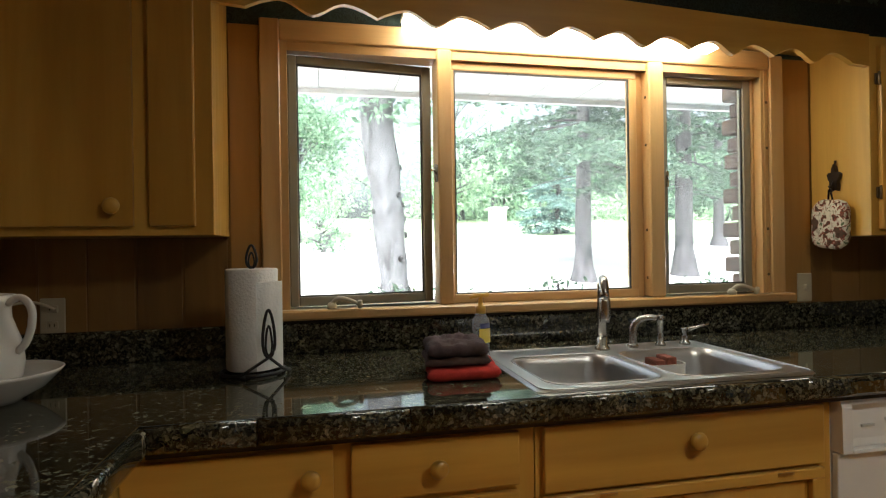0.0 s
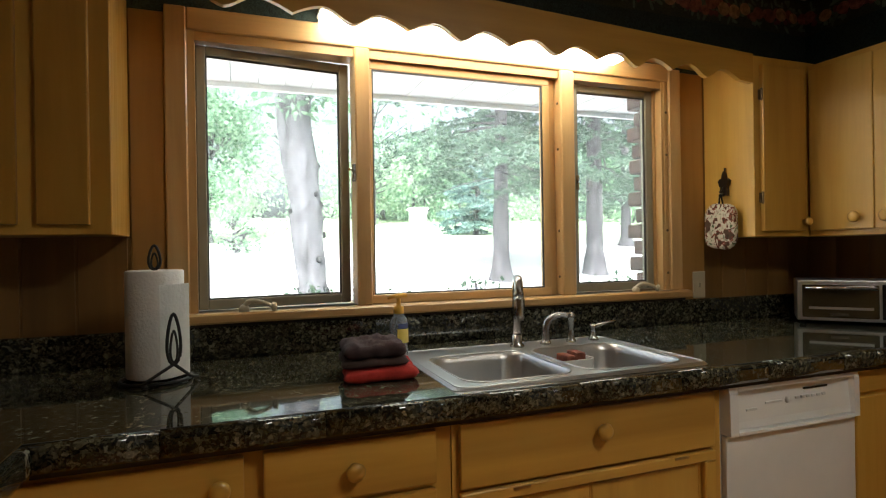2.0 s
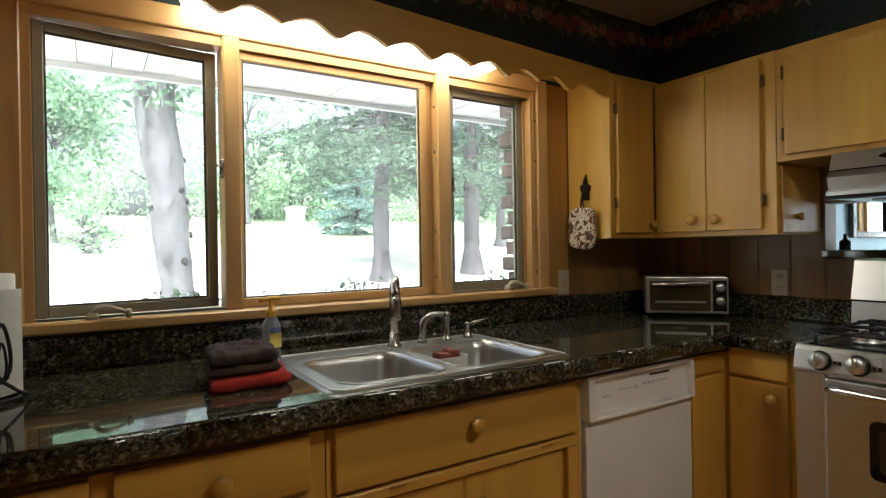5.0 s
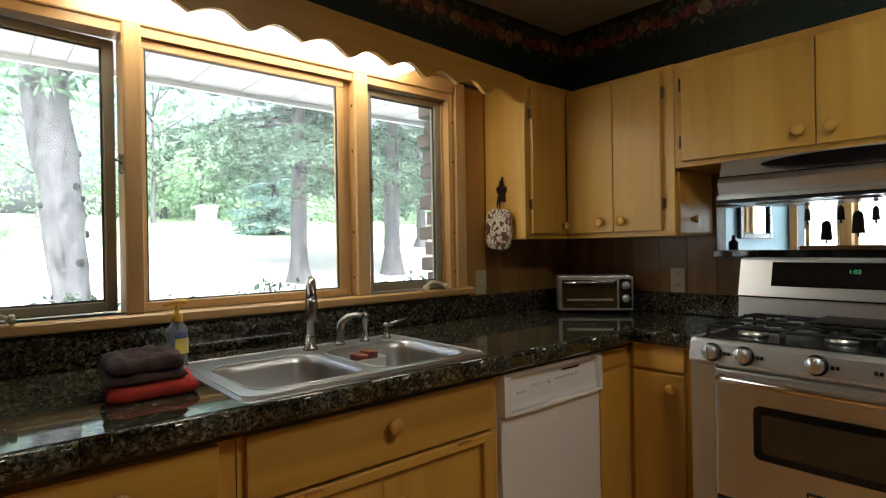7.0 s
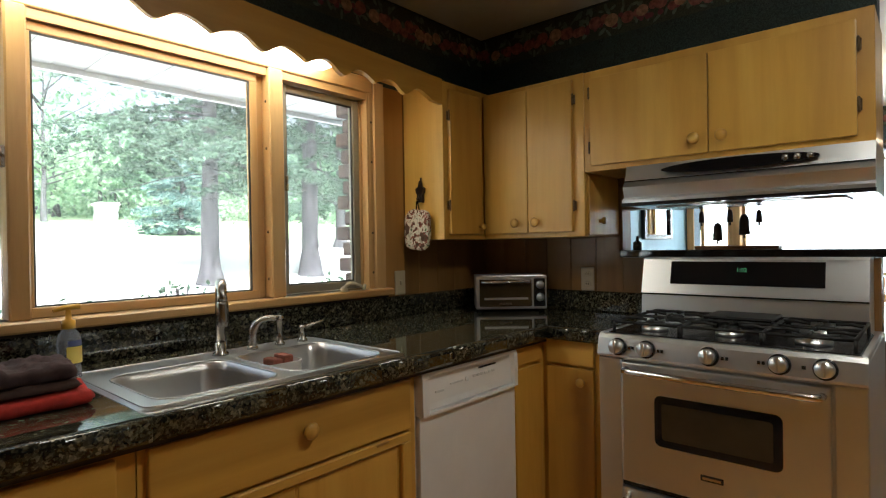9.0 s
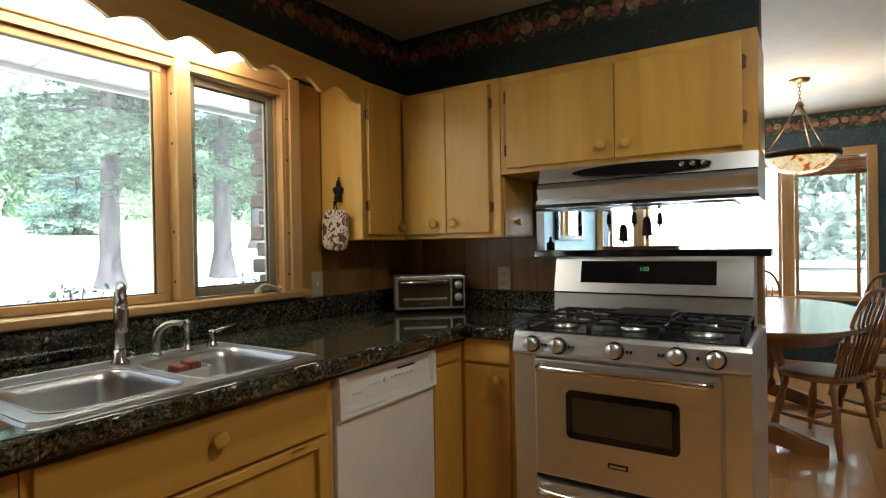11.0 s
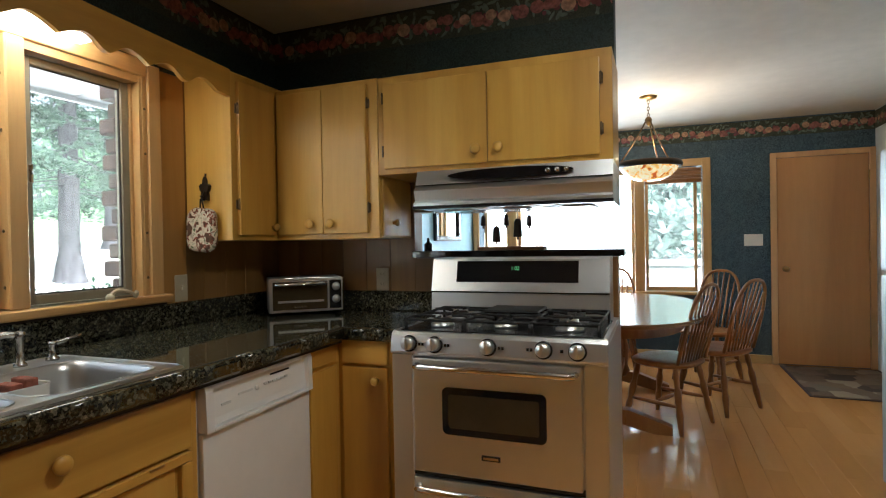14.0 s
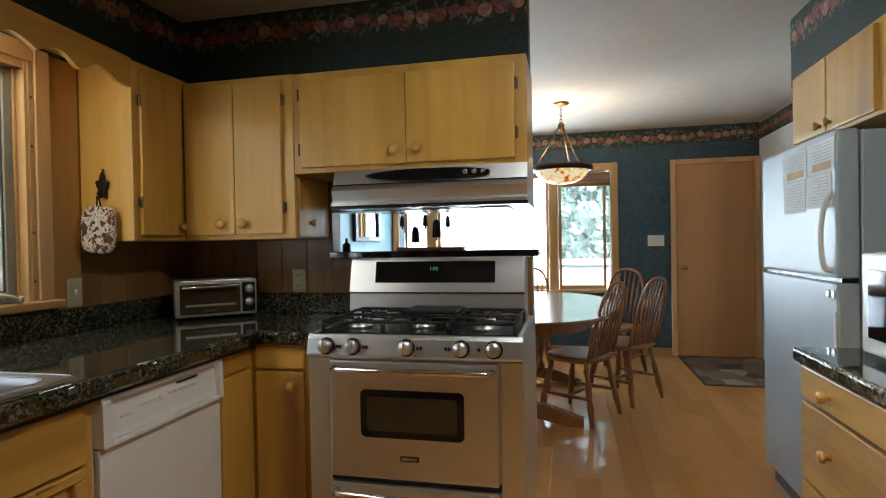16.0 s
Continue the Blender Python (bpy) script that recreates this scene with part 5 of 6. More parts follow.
part("griddle", box(2.14, 2.33, 0.44, 0.66, 0.961, 0.972, 0.006), "iron", ct, "flat iron centre plate")
bp = part("back_panel", prism([(2.355, 0.905), (2.365, 1.018), (2.358, 1.026), (2.392, 1.164), (2.41, 1.170), (SXB, 1.170), (SXB, 0.905)], "y", 0.198, 0.965), "steel", r)
part("panel_joint", box(2.357, 2.364, 0.198, 0.965, 1.0195, 1.0245), "black", bp)
ds = part("display", prism([(2.3645, 1.066), (2.3865, 1.156), (2.392, 1.156), (2.370, 1.066)], "y", 0.320, 0.848), "black_gloss", bp, "black glass clock display")
tx = bpy.data.curves.new("clock_digits", "FONT")
tx.body, tx.size, tx.align_x, tx.extrude = "1:02", 0.022, "CENTER", 0.0004
tmp = new("clock_digits", tx)
dg = bpy.data.meshes.new_from_object(tmp)
bpy.data.objects.remove(tmp)
dg.transform(pose(2.3745 - 2.2, 0.585 - 0.55, 1.118, 76, 0, -90))
dg.materials.clear()
dg.materials.append(M["clock"])
clock = new("clock_digits", dg)
clock.parent = ds

# ---- hood, ledge and chimes ----
r = thing("range_hood", (2.35, 0.56, 1.37), "stainless steel range hood under the cabinet", "range hood")
part("canopy", prism([(2.19, 1.537), (2.168, 1.474), (2.150, 1.452), (2.162, 1.412), (2.143, 1.402), (2.145, 1.380), (2.56, 1.380), (2.56, 1.537)], "y", 0.165, 0.95), "steel", r)
part("rim_band", prism([(2.140, 1.390), (2.140, 1.377), (2.17, 1.376), (2.17, 1.390)], "y", 0.163, 0.952), "black", r)
part("fold_line", box(2.163, 2.172, 0.166, 0.949, 1.473, 1.477), "black", r)
ov = [(0.555 + 0.25 * math.cos(t), 1.507 + 0.021 * math.sin(t)) for t in np.linspace(0, 2 * math.pi, 32)[:-1]]
cp = part("control_strip", prism(ov, "x", 2.158, 2.19), "black_gloss", r, "black oval control strip")
for y in (0.40, 0.365, 0.33):
    part("switch", lathe([(0.011, 0), (0.01, 0.006), (0, 0.006)], (2.158, y, 1.507), (-1, 0, 0), 14), "nickel", cp)
part("filter", box(2.26, 2.5, 0.25, 0.86, 1.372, 1.3795), "nickel", r, "metal grease filter")
for y in (0.42, 0.66):
    part("lamp_cover", box(2.18, 2.25, y - 0.06, y + 0.06, 1.374, 1.3795, 0.002), "white", r)

r = thing("serving_ledge", (2.63, 0.65, 1.166), "black polished stone ledge on the half wall", "ledge")
part("slab", box(2.562, 2.76, 0.150, 1.149, 1.168, 1.200, 0.004, seg=2), "black_gloss", r)
setting("half_wall_end", box(EW - 0.004, EW + 0.124, 0.178, 0.1845, 0, 1.166), "panelling", "stained wooden end panel of the half wall")
r = thing("cow_bells", (2.72, 0.67, 1.215), "row of dark metal bells hanging on cords from the opening", "wind chime")
part("bar", tube([(2.72, 0.86, 1.56), (2.72, 0.5, 1.558)], 0.008), "oak", r)
for y, z0, z1, w in ((0.827, 1.32, 1.372, 0.012), (0.76, 1.237, 1.318, 0.021), (0.709, 1.318, 1.376, 0.013), (0.652, 1.262, 1.352, 0.022), (0.595, 1.312, 1.368, 0.013)):
    b = part("bell", lathe([(w, 0), (w * 1.02, 0.004), (w * 0.82, (z1 - z0) * 0.8), (w * 0.55, z1 - z0 - 0.004), (0.003, z1 - z0)], (2.72, y, z0), seg=14, sx=0.7), "bronze", r)
    part("cord", tube([(2.72, y, z1), (2.72, y, 1.56)], 0.0015, 5), "black", b)
    part("clapper", lathe([(0.004, -0.014), (0.005, -0.006), (0.002, 0.004)], (2.72, y, z0), seg=8), "bronze", b)
r = thing("wooden_tray", (2.70, 0.67, 1.2), "low dark wooden tray on the ledge", "tray")
part("tray", box(2.66, 2.74, 0.512, 0.842, 1.2, 1.216, 0.004), "oak", r)
r = thing("oil_bottle", (2.70, 1.14, 1.2), "small dark glass bottle on the ledge", "bottle")
part("bottle", lathe([(0.02, 0), (0.021, 0.004), (0.021, 0.035), (0.008, 0.045), (0.006, 0.066), (0, 0.067)], (2.70, 1.118, 1.2), seg=18), "black_gloss", r)

# ---- dining room ----
wd = thing("window_2", (FAR, 0.8, FZ0), "wide wood-framed dining room window in three parts", "window", kind="structure")
fx = FAR - 0.018
y0, y1 = FY[0][0] - 0.05, FY[2][1] + 0.05
part("casing", box(fx, FAR + 0.004, y0 - 0.075, y0, FZ0 - 0.06, FZ1 + 0.125, 0.004), "trim_z", wd)
part("casing", box(fx, FAR + 0.004, y1, y1 + 0.07, FZ0 - 0.06, FZ1 + 0.125, 0.004), "trim_z", wd)
part("head_casing", box(fx + 0.001, FAR + 0.004, y0, y1, FZ1 + 0.05, FZ1 + 0.125, 0.004), "trim_y", wd)
part("sill", box(fx - 0.03, FAR + 0.19, y0 - 0.1, y1 + 0.06, FZ0 - 0.075, FZ0 - 0.045, 0.005), "trim_y", wd)
for a, b in ((FY[0][1] + 0.005, FY[1][0] - 0.005), (FY[1][1] + 0.005, FY[2][0] - 0.005)):
    part("mullion", box(fx + 0.004, FAR + 0.15, a, b, FZ0 - 0.045, FZ1 + 0.05, 0.005), "trim_z", wd)
for a, b in FY:
    s = part("sash", box(FAR + 0.06, FAR + 0.1, a, a + 0.03, FZ0 - 0.04, FZ1 + 0.045), "trim_z", wd)
    part("stile", box(FAR + 0.06, FAR + 0.1, b - 0.03, b, FZ0 - 0.04, FZ1 + 0.045), "trim_z", s)
    part("rail", box(FAR + 0.06, FAR + 0.1, a + 0.03, b - 0.03, FZ0 - 0.04, FZ0), "trim_y", s)
    part("rail", box(FAR + 0.06, FAR + 0.1, a + 0.03, b - 0.03, FZ1, FZ1 + 0.045), "trim_y", s)
    g = part("pane", box(FAR + 0.078, FAR + 0.082, a + 0.03, b - 0.03, FZ0, FZ1), "glass", s)
    g.visible_shadow = False
for y in (-0.42, 0.18, 1.55):
    part("jamb_strip", box(FAR + 0.1, FAR + 0.19, y - 0.004, y + 0.004, FZ0 - 0.045, FZ1 + 0.045), "trim_z", wd)
r = thing("woven_blind", (FAR - 0.03, 0.0, 1.85), "rolled-up brown woven wood blind at the window head", "window blind")
for i in range(9):
    z = 1.83 + i * 0.014
    part("slat", box(FAR - 0.05 + 0.004 * (i % 2), FAR - 0.022, y0 + 0.01, FY[0][1], z, z + 0.0125, 0.002), "oak", r)
part("roll", tube([(FAR - 0.045, y0 + 0.01, 1.83), (FAR - 0.045, FY[0][1], 1.83)], 0.022, 10), "oak", r)

dr = thing("door_1", (FAR, -1.44, 0), "flush birch door in a wooden frame, closed", "door", kind="structure")
DY0, DY1, DZ = -1.815, -1.075, 2.0
part("leaf", box(FAR - 0.012, FAR + 0.03, DY0, DY1, 0.008, DZ, 0.003), "door_wood", dr)
part("casing", box(FAR - 0.022, FAR - 0.0005, DY1 + 0.003, DY1 + 0.058, 0, DZ + 0.055, 0.004), "door_casing", dr)
part("casing", box(FAR - 0.022, FAR - 0.0005, DY0 - 0.054, DY0 - 0.003, 0, DZ + 0.055, 0.004), "door_casing", dr)
part("head_casing", box(FAR - 0.021, FAR - 0.0005, DY0 - 0.003, DY1 + 0.003, DZ + 0.003, DZ + 0.055, 0.004), "door_casing", dr)
kb = part("door_knob", lathe([(0.028, 0), (0.028, 0.004), (0.011, 0.01), (0.011, 0.03), (0.024, 0.04), (0.028, 0.052), (0.02, 0.064), (0, 0.066)], (FAR - 0.012, DY1 - 0.065, 0.93), (-1, 0, 0), 20), "brass", dr, "round brass knob")
for z in (0.25, 1.05, 1.8):
    part("hinge", lathe([(0.008, -0.045), (0.008, 0.045)], (FAR - 0.018, DY0 - 0.001, z), (0, 0, 1), 10), "brass", dr)
setting("baseboard", box(FAR - 0.014, FAR - 0.0005, DY1 + 0.06, 2.03, 0, 0.085, 0.003), "trim_y", "low wooden baseboard")

rg = thing("door_mat", (5.6, -1.45, 0), "brown and tan patchwork-print rug before the door", "rug")
part("rug_body", box(5.08, 6.18, -1.84, -1.09, 0.0, 0.010, 0.004), "rug", rg)
part("binding", prism([(5.63 + u, -1.465 + v) for u, v in rounded(1.14, 0.79, 0.02)], "z", -0.001, 0.006), "plum_cloth", rg)

# mirror on the pale blue wall
r = thing("wall_mirror", (5.37, 2.03, 1.25), "mirror in a black frame on the pale blue wall", "mirror")
mx0, mx1, mz0, mz1 = 5.02, 5.74, 1.26, 1.72
for nm, q in (("frame_stile", (mx0, mx0 + 0.07, mz0, mz1)), ("frame_stile", (mx1 - 0.07, mx1, mz0, mz1)), ("frame_rail", (mx0 + 0.07, mx1 - 0.07, mz0, mz0 + 0.05)), ("frame_rail", (mx0 + 0.07, mx1 - 0.07, mz1 - 0.05, mz1))):
    part(nm, box(q[0], q[1], 1.99, 2.028, q[2], q[3], 0.006), "black", r)
part("glass", box(mx0 + 0.07, mx1 - 0.07, 2.012, 2.022, mz0 + 0.05, mz1 - 0.05), "mirror", r)

# pendant lamp
LX, LY = 4.88, 0.07
r = thing("pendant_lamp", (LX, LY, CE), "bronze pendant lamp with an amber stained-glass bowl", "pendant lamp")
part("canopy", lathe([(0.0, -0.03), (0.03, -0.03), (0.062, -0.018), (0.07, -0.004), (0.07, 0)], (LX, LY, CE), seg=28), "brass", r)
ch = bmesh.new()
for i in range(5):
    z = CE - 0.045 - i * 0.026
    d = (1, 0) if i % 2 else (0, 1)
    tube([(LX + 0.009 * d[0] * math.cos(t), LY + 0.009 * d[1] * math.cos(t), z + 0.017 * math.sin(t)) for t in np.linspace(0, 2 * math.pi, 14)[:-1]], 0.0028, 6, ch, closed=True)
part("chain", ch, "old_brass", r)
part("hub", lathe([(0.006, 0.03), (0.02, 0.02), (0.03, 0.0), (0.02, -0.02), (0.012, -0.04), (0.0, -0.05)], (LX, LY, CE - 0.19), seg=20), "old_brass", r)
for k in range(3):
    t = radians(100 + 120 * k)
    part("arm", tube([(LX + 0.015 * math.cos(t), LY + 0.015 * math.sin(t), CE - 0.19), (LX + 0.11 * math.cos(t), LY + 0.11 * math.sin(t), CE - 0.36), (LX + 0.225 * math.cos(t), LY + 0.225 * math.sin(t), 1.865)], 0.006), "old_brass", r)
part("rim", lathe([(0.235, -0.025), (0.252, -0.02), (0.255, 0.0), (0.245, 0.022), (0.225, 0.022), (0.225, -0.022)], (LX, LY, 1.845), seg=44), "bronze", r)
part("bowl", lathe([(0.228, 0.0), (0.21, -0.045), (0.165, -0.09), (0.09, -0.122), (0.0, -0.135), (0.0, -0.130), (0.088, -0.117), (0.16, -0.086), (0.205, -0.042), (0.222, 0.0)], (LX, LY, 1.838), seg=44), "lamp_glass", r, "amber stained-glass bowl")
lamp = new("pendant_bulb", bpy.data.lights.new("pendant_bulb", "POINT"))
lamp.data.energy, lamp.data.color, lamp.data.shadow_soft_size = 7.0, (1.0, 0.74, 0.46), 0.06
lamp.location = (LX, LY, 1.86)

# table
TX, TY = 4.40, 0.30
r = thing("dining_table", (TX, TY, 0), "oval polished oak dining table on a trestle base", "table")


def oval(a, b, z0, z1, bev, mat_, name, parent):
    bm = bmesh.new()
    rings = []
    for s, z in ((-0.05, z0), (0.0, z0 + bev), (0.0, z1 - bev), (-bev, z1)):
        rings.append([bm.verts.new((TX + (a + s) * math.copysign(abs(math.cos(t)) ** 0.8, math.cos(t)), TY + (b + s) * math.copysign(abs(math.sin(t)) ** 0.8, math.sin(t)), z)) for t in np.linspace(0, 2 * math.pi, 65)[:-1]])
    for p, q in zip(rings, rings[1:]):
        for i in range(64):
            bm.faces.new((p[i], p[(i + 1) % 64], q[(i + 1) % 64], q[i]))
    bm.faces.new(rings[0])
    bm.faces.new(rings[-1])
    return part(name, bm, mat_, parent)


oval(1.02, 0.60, 0.718, 0.75, 0.008, "oak_top", "tabletop", r)
oval(0.86, 0.46, 0.64, 0.718, 0.004, "oak", "apron", r)
for sx in (-0.55, 0.55):
    part("pedestal", lathe([(0.045, 0.1), (0.06, 0.14), (0.04, 0.2), (0.055, 0.32), (0.035, 0.42), (0.05, 0.52), (0.06, 0.64)], (TX + sx, TY, 0), seg=18), "oak", r)
    part("foot", prism([(TY - 0.36, 0.0), (TY - 0.36, 0.05), (TY - 0.1, 0.14), (TY + 0.1, 0.14), (TY + 0.36, 0.05), (TY + 0.36, 0.0), (TY + 0.25, 0.0), (TY, 0.06), (TY - 0.25, 0.0)], "x", TX + sx - 0.04, TX + sx + 0.04), "oak", r)
part("stretcher", box(TX - 0.55, TX + 0.55, TY - 0.02, TY + 0.02, 0.20, 0.26, 0.005), "oak", r)
for i in range(9):
    part("spindle", lathe([(0.010, 0.26), (0.016, 0.36), (0.010, 0.46), (0.014, 0.56), (0.010, 0.64)], (TX - 0.44 + i * 0.11, TY, 0), seg=10), "oak", r)


def windsor():
    """Bow-back spindle chair that faces +y, its seat centre over the origin."""
    c = thing("windsor_chair", (0, 0, 0), "oak bow-back windsor chair with turned legs at the table", "chair", "chairs round the table")
    outl = []
    for i in range(28):
        t = 2 * math.pi * i / 28
        outl.append((0.225 * math.copysign(abs(math.cos(t)) ** 0.75, math.cos(t)), 0.21 * math.copysign(abs(math.sin(t)) ** 0.8, math.sin(t))))
    bm = bmesh.new()
    rings = [[bm.verts.new((x * s, y * s, z)) for x, y in outl] for s, z in ((0.88, 0.405), (1.0, 0.42), (1.0, 0.436), (0.94, 0.446), (0.6, 0.435))]
    for p, q in zip(rings, rings[1:]):
        for i in range(28):
            f = bm.faces.new((p[i], p[(i + 1) % 28], q[(i + 1) % 28], q[i]))
            f.smooth = True
    bm.faces.new(rings[0])
    bm.faces.new(rings[-1])
    part("seat", bm, "oak", c)
    feet = {}
    for sx in (-1, 1):
        for sy in (-1, 1):
            top, foot = Vector((0.145 * sx, 0.13 * sy, 0.415)), Vector((0.205 * sx, 0.20 * sy, 0.0))
            ps = [foot.lerp(top, f) for f in (0, 0.12, 0.3, 0.42, 0.5, 0.62, 0.7, 0.85, 1)]
            part("leg", tube(ps, [0.013, 0.017, 0.023, 0.017, 0.022, 0.024, 0.016, 0.02, 0.016], 10), "oak", c)
            feet[sx, sy] = foot.lerp(top, 0.42)
    for sx in (-1, 1):
        part("stretcher", tube([feet[sx, -1], (feet[sx, -1] + feet[sx, 1]) / 2, feet[sx, 1]], [0.009, 0.015, 0.009], 8), "oak", c)
    part("stretcher", tube([(feet[-1, -1] + feet[-1, 1]) / 2, ((feet[-1, -1] + feet[1, 1]) / 2), (feet[1, -1] + feet[1, 1]) / 2], [0.009, 0.015, 0.009], 8), "oak", c)
    hoop = []
    for i in range(25):
        t = math.pi * i / 24
        u = math.cos(t)
        z = 0.44 + 0.505 * math.sin(t) ** 0.62
        hoop.append((0.195 * math.copysign(abs(u) ** 0.75, u) * (0.92 + 0.1 * math.sin(t)), -0.165 - (z - 0.44) * 0.26, z))
    part("bow", tube(hoop, 0.0125, 10), "oak", c)
    for i in range(8):
        f = (i - 3.5) / 3.5
        ztop = 0.44 + 0.505 * max(0.05, (1 - (abs(f) * 0.86) ** 2.2)) ** 0.42
        b, t = Vector((0.125 * f, -0.165, 0.44)), Vector((0.17 * f, -0.165 - (ztop - 0.44) * 0.26, ztop - 0.01))
        part("spindle", tube([b, b.lerp(t, 0.3), b.lerp(t, 0.45), b.lerp(t, 0.7), t], [0.006, 0.009, 0.0065, 0.0085, 0.005], 8), "oak", c)
    return c


chair = windsor()
chair.matrix_basis = pose(4.09, -0.04, 0, 0, 0, -30)
copy_thing(chair, pose(4.59, -0.385, 0, 0, 0, -38))
copy_thing(chair, pose(5.42, -0.38, 0, 0, 0, 60))
copy_thing(chair, pose(5.72, 0.42, 0, 0, 0, 90))
copy_thing(chair, pose(4.35, 1.12, 0, 0, 0, 180))

# ---- fridge wall ----
r = thing("refrigerator", (2.8, -1.35, 0), "white top-freezer refrigerator with papers on its door", "refrigerator")
F0, F1, FF = 2.385, 3.20, -0.95
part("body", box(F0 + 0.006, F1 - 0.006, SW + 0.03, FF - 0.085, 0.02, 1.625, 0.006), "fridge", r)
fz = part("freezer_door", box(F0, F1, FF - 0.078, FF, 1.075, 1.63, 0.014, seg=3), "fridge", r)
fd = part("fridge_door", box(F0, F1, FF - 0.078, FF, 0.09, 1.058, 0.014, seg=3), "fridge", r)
part("door_gap", box(F0 + 0.01, F1 - 0.01, FF - 0.07, FF - 0.02, 1.0575, 1.0755), "black", r)
hx = F0 + 0.055
part("handle", tube(*curve([(hx, FF - 0.002, 1.105), (hx, FF + 0.022, 1.12), (hx, FF + 0.032, 1.2), (hx - 0.004, FF + 0.03, 1.3), (hx - 0.008, FF + 0.014, 1.37), (hx - 0.01, FF - 0.002, 1.40)], [0.013, 0.011, 0.010, 0.010, 0.011, 0.013]), 10), "white", fz)
part("edge_grip", box(F0 + 0.002, F0 + 0.018, FF - 0.002, FF + 0.006, 0.45, 0.95, 0.003), "white", fd)
for x in (0.02, 0.06):
    part("hinge_cap", box(F0 + x, F0 + x + 0.025, FF - 0.001, FF + 0.004, 1.0, 1.03, 0.002), "nickel", fd)
part("kick_grille", box(F0 + 0.02, F1 - 0.02, FF - 0.1, FF - 0.04, 0.0, 0.08), "black", r)
for x0, x1, z0, z1 in ((2.645, 2.905, 1.475, 1.60), (2.395, 2.635, 1.48, 1.605), (2.66, 2.90, 1.335, 1.47), (2.42, 2.64, 1.345, 1.475)):
    s = thing("paper_sheet", ((x0 + x1) / 2, FF, z0), "printed white sheet held on the refrigerator door", "paper", "papers on the refrigerator")
    sh = part("sheet", box(x0, x1, FF + 0.0008, FF + 0.002, z0, z1), "paper", s)
    n = int((z1 - z0) / 0.012)
    rnd = random.Random(int(x0 * 100))
    for i in range(1, n):
        z = z1 - i * 0.012
        part("print_bar", box(x0 + 0.02, x1 - 0.02 - rnd.random() * 0.08, FF + 0.0021, FF + 0.0024, z - 0.0028, z), "ink", sh)
    if z0 > 1.45:
        part("picture_bar", box(x0 + 0.03, x1 - 0.05, FF + 0.0025, FF + 0.0028, z0 + 0.01, z0 + 0.04), "orange_print", sh)
r = thing("wall_cabinet", (2.65, -1.4, 1.66), "honey-varnished birch cabinet above the refrigerator", "cabinet", "wall cabinets")
part("body", box(2.1, 3.07, SW + 0.006, -1.06, 1.66, 2.0, 0.002), "pine_z", r)


def face_s(name, x0, x1, z0, z1, y, root, grain="pine_z", k=None, kr=0.019):
    d = part(name, box(x0, x1, y - 0.001, y + 0.018, z0, z1, 0.004, seg=2), grain, root)
    if k:
        knob((k[0], y + 0.018, k[1]), (0, 1, 0), d, kr)
    return d


face_s("door", 2.705, 3.05, 1.675, 1.985, -1.06, r, k=(2.75, 1.705))
face_s("door", 2.32, 2.695, 1.675, 1.985, -1.06, r, k=(2.655, 1.705))
# counter with drawers beside the camera
r = thing("base_cabinet", (1.4, -1.2, 0.1), "honey-varnished base cabinet with a stack of drawers", "cabinet", "base cabinets")
part("body", box(0.4, 1.895, SW + 0.006, -0.66, 0.1, CT - 0.04, 0.002), "pine_z", r)
for z0, z1, kz in ((0.770, 0.860, 0.812), (0.535, 0.758, 0.655), (0.12, 0.523, 0.36)):
    face_s("drawer", 1.40, 1.875, z0, z1, -0.66, r, "pine_x", k=(1.69, kz), kr=0.017)
    face_s("drawer", 0.9, 1.385, z0, z1, -0.66, r, "pine_x", k=(1.14, kz), kr=0.017)
part("kick", box(0.4, 1.89, -0.72, -0.70, 0, 0.1), "shade_joint_dark", r)
wt2 = thing("worktop", (1.2, -1.2, CT - 0.04), "dark speckled polished granite worktop beside the refrigerator", "countertop")
part("slab", box(0.38, 1.92, SW + 0.006, -0.635, CT - 0.042, CT, 0.01, seg=3), "granite", wt2)
part("lower_edge", box(0.385, 1.905, SW + 0.006, -0.65, CT - 0.054, CT - 0.0425, 0.003), "granite", wt2)
r = thing("microwave", (1.5, -1.0, CT), "white countertop microwave oven with a dark window", "microwave")
part("body", box(1.26, 1.775, -1.18, -0.775, CT + 0.015, CT + 0.285, 0.012, seg=2), "white", r)
fr = part("door", box(1.37, 1.775, -0.775, -0.755, CT + 0.017, CT + 0.283, 0.008, seg=2), "white", r)
part("window", box(1.41, 1.735, -0.7555, -0.752, CT + 0.06, CT + 0.24, 0.001), "black_gloss", fr)
part("control_panel", box(1.262, 1.366, -0.775, -0.757, CT + 0.017, CT + 0.283, 0.004), "white", r)
for x in (1.3, 1.73):
    for y in (-1.1, -0.82):
        part("foot", lathe([(0.012, 0), (0.012, 0.016)], (x, y, CT), seg=10), "black", r)

# ---- wood planks of the panelling ----
PANEL = wall_n
w = 0.137
rnd = random.Random(4)
me = {}


def plank_mesh(w, h, material):
    if (w, h, material) not in me:
        b = box(-w / 2 + 0.002, w / 2 - 0.002, -0.004, 0.0, 0, h, 0.0025)
        m_ = bpy.data.meshes.new("plank")
        b.to_mesh(m_)
        b.free()
        m_.materials.append(M[material])
        me[w, h, material] = m_
    return me[w, h, material]


def plank(x, y, z, turn, w, h, parent, material="panelling"):
    ob = new("plank", plank_mesh(w, h, material))
    ob.parent = parent
    ob.location = (x, y, z)
    ob.rotation_euler[2] = radians(turn)


x = WW + w / 2
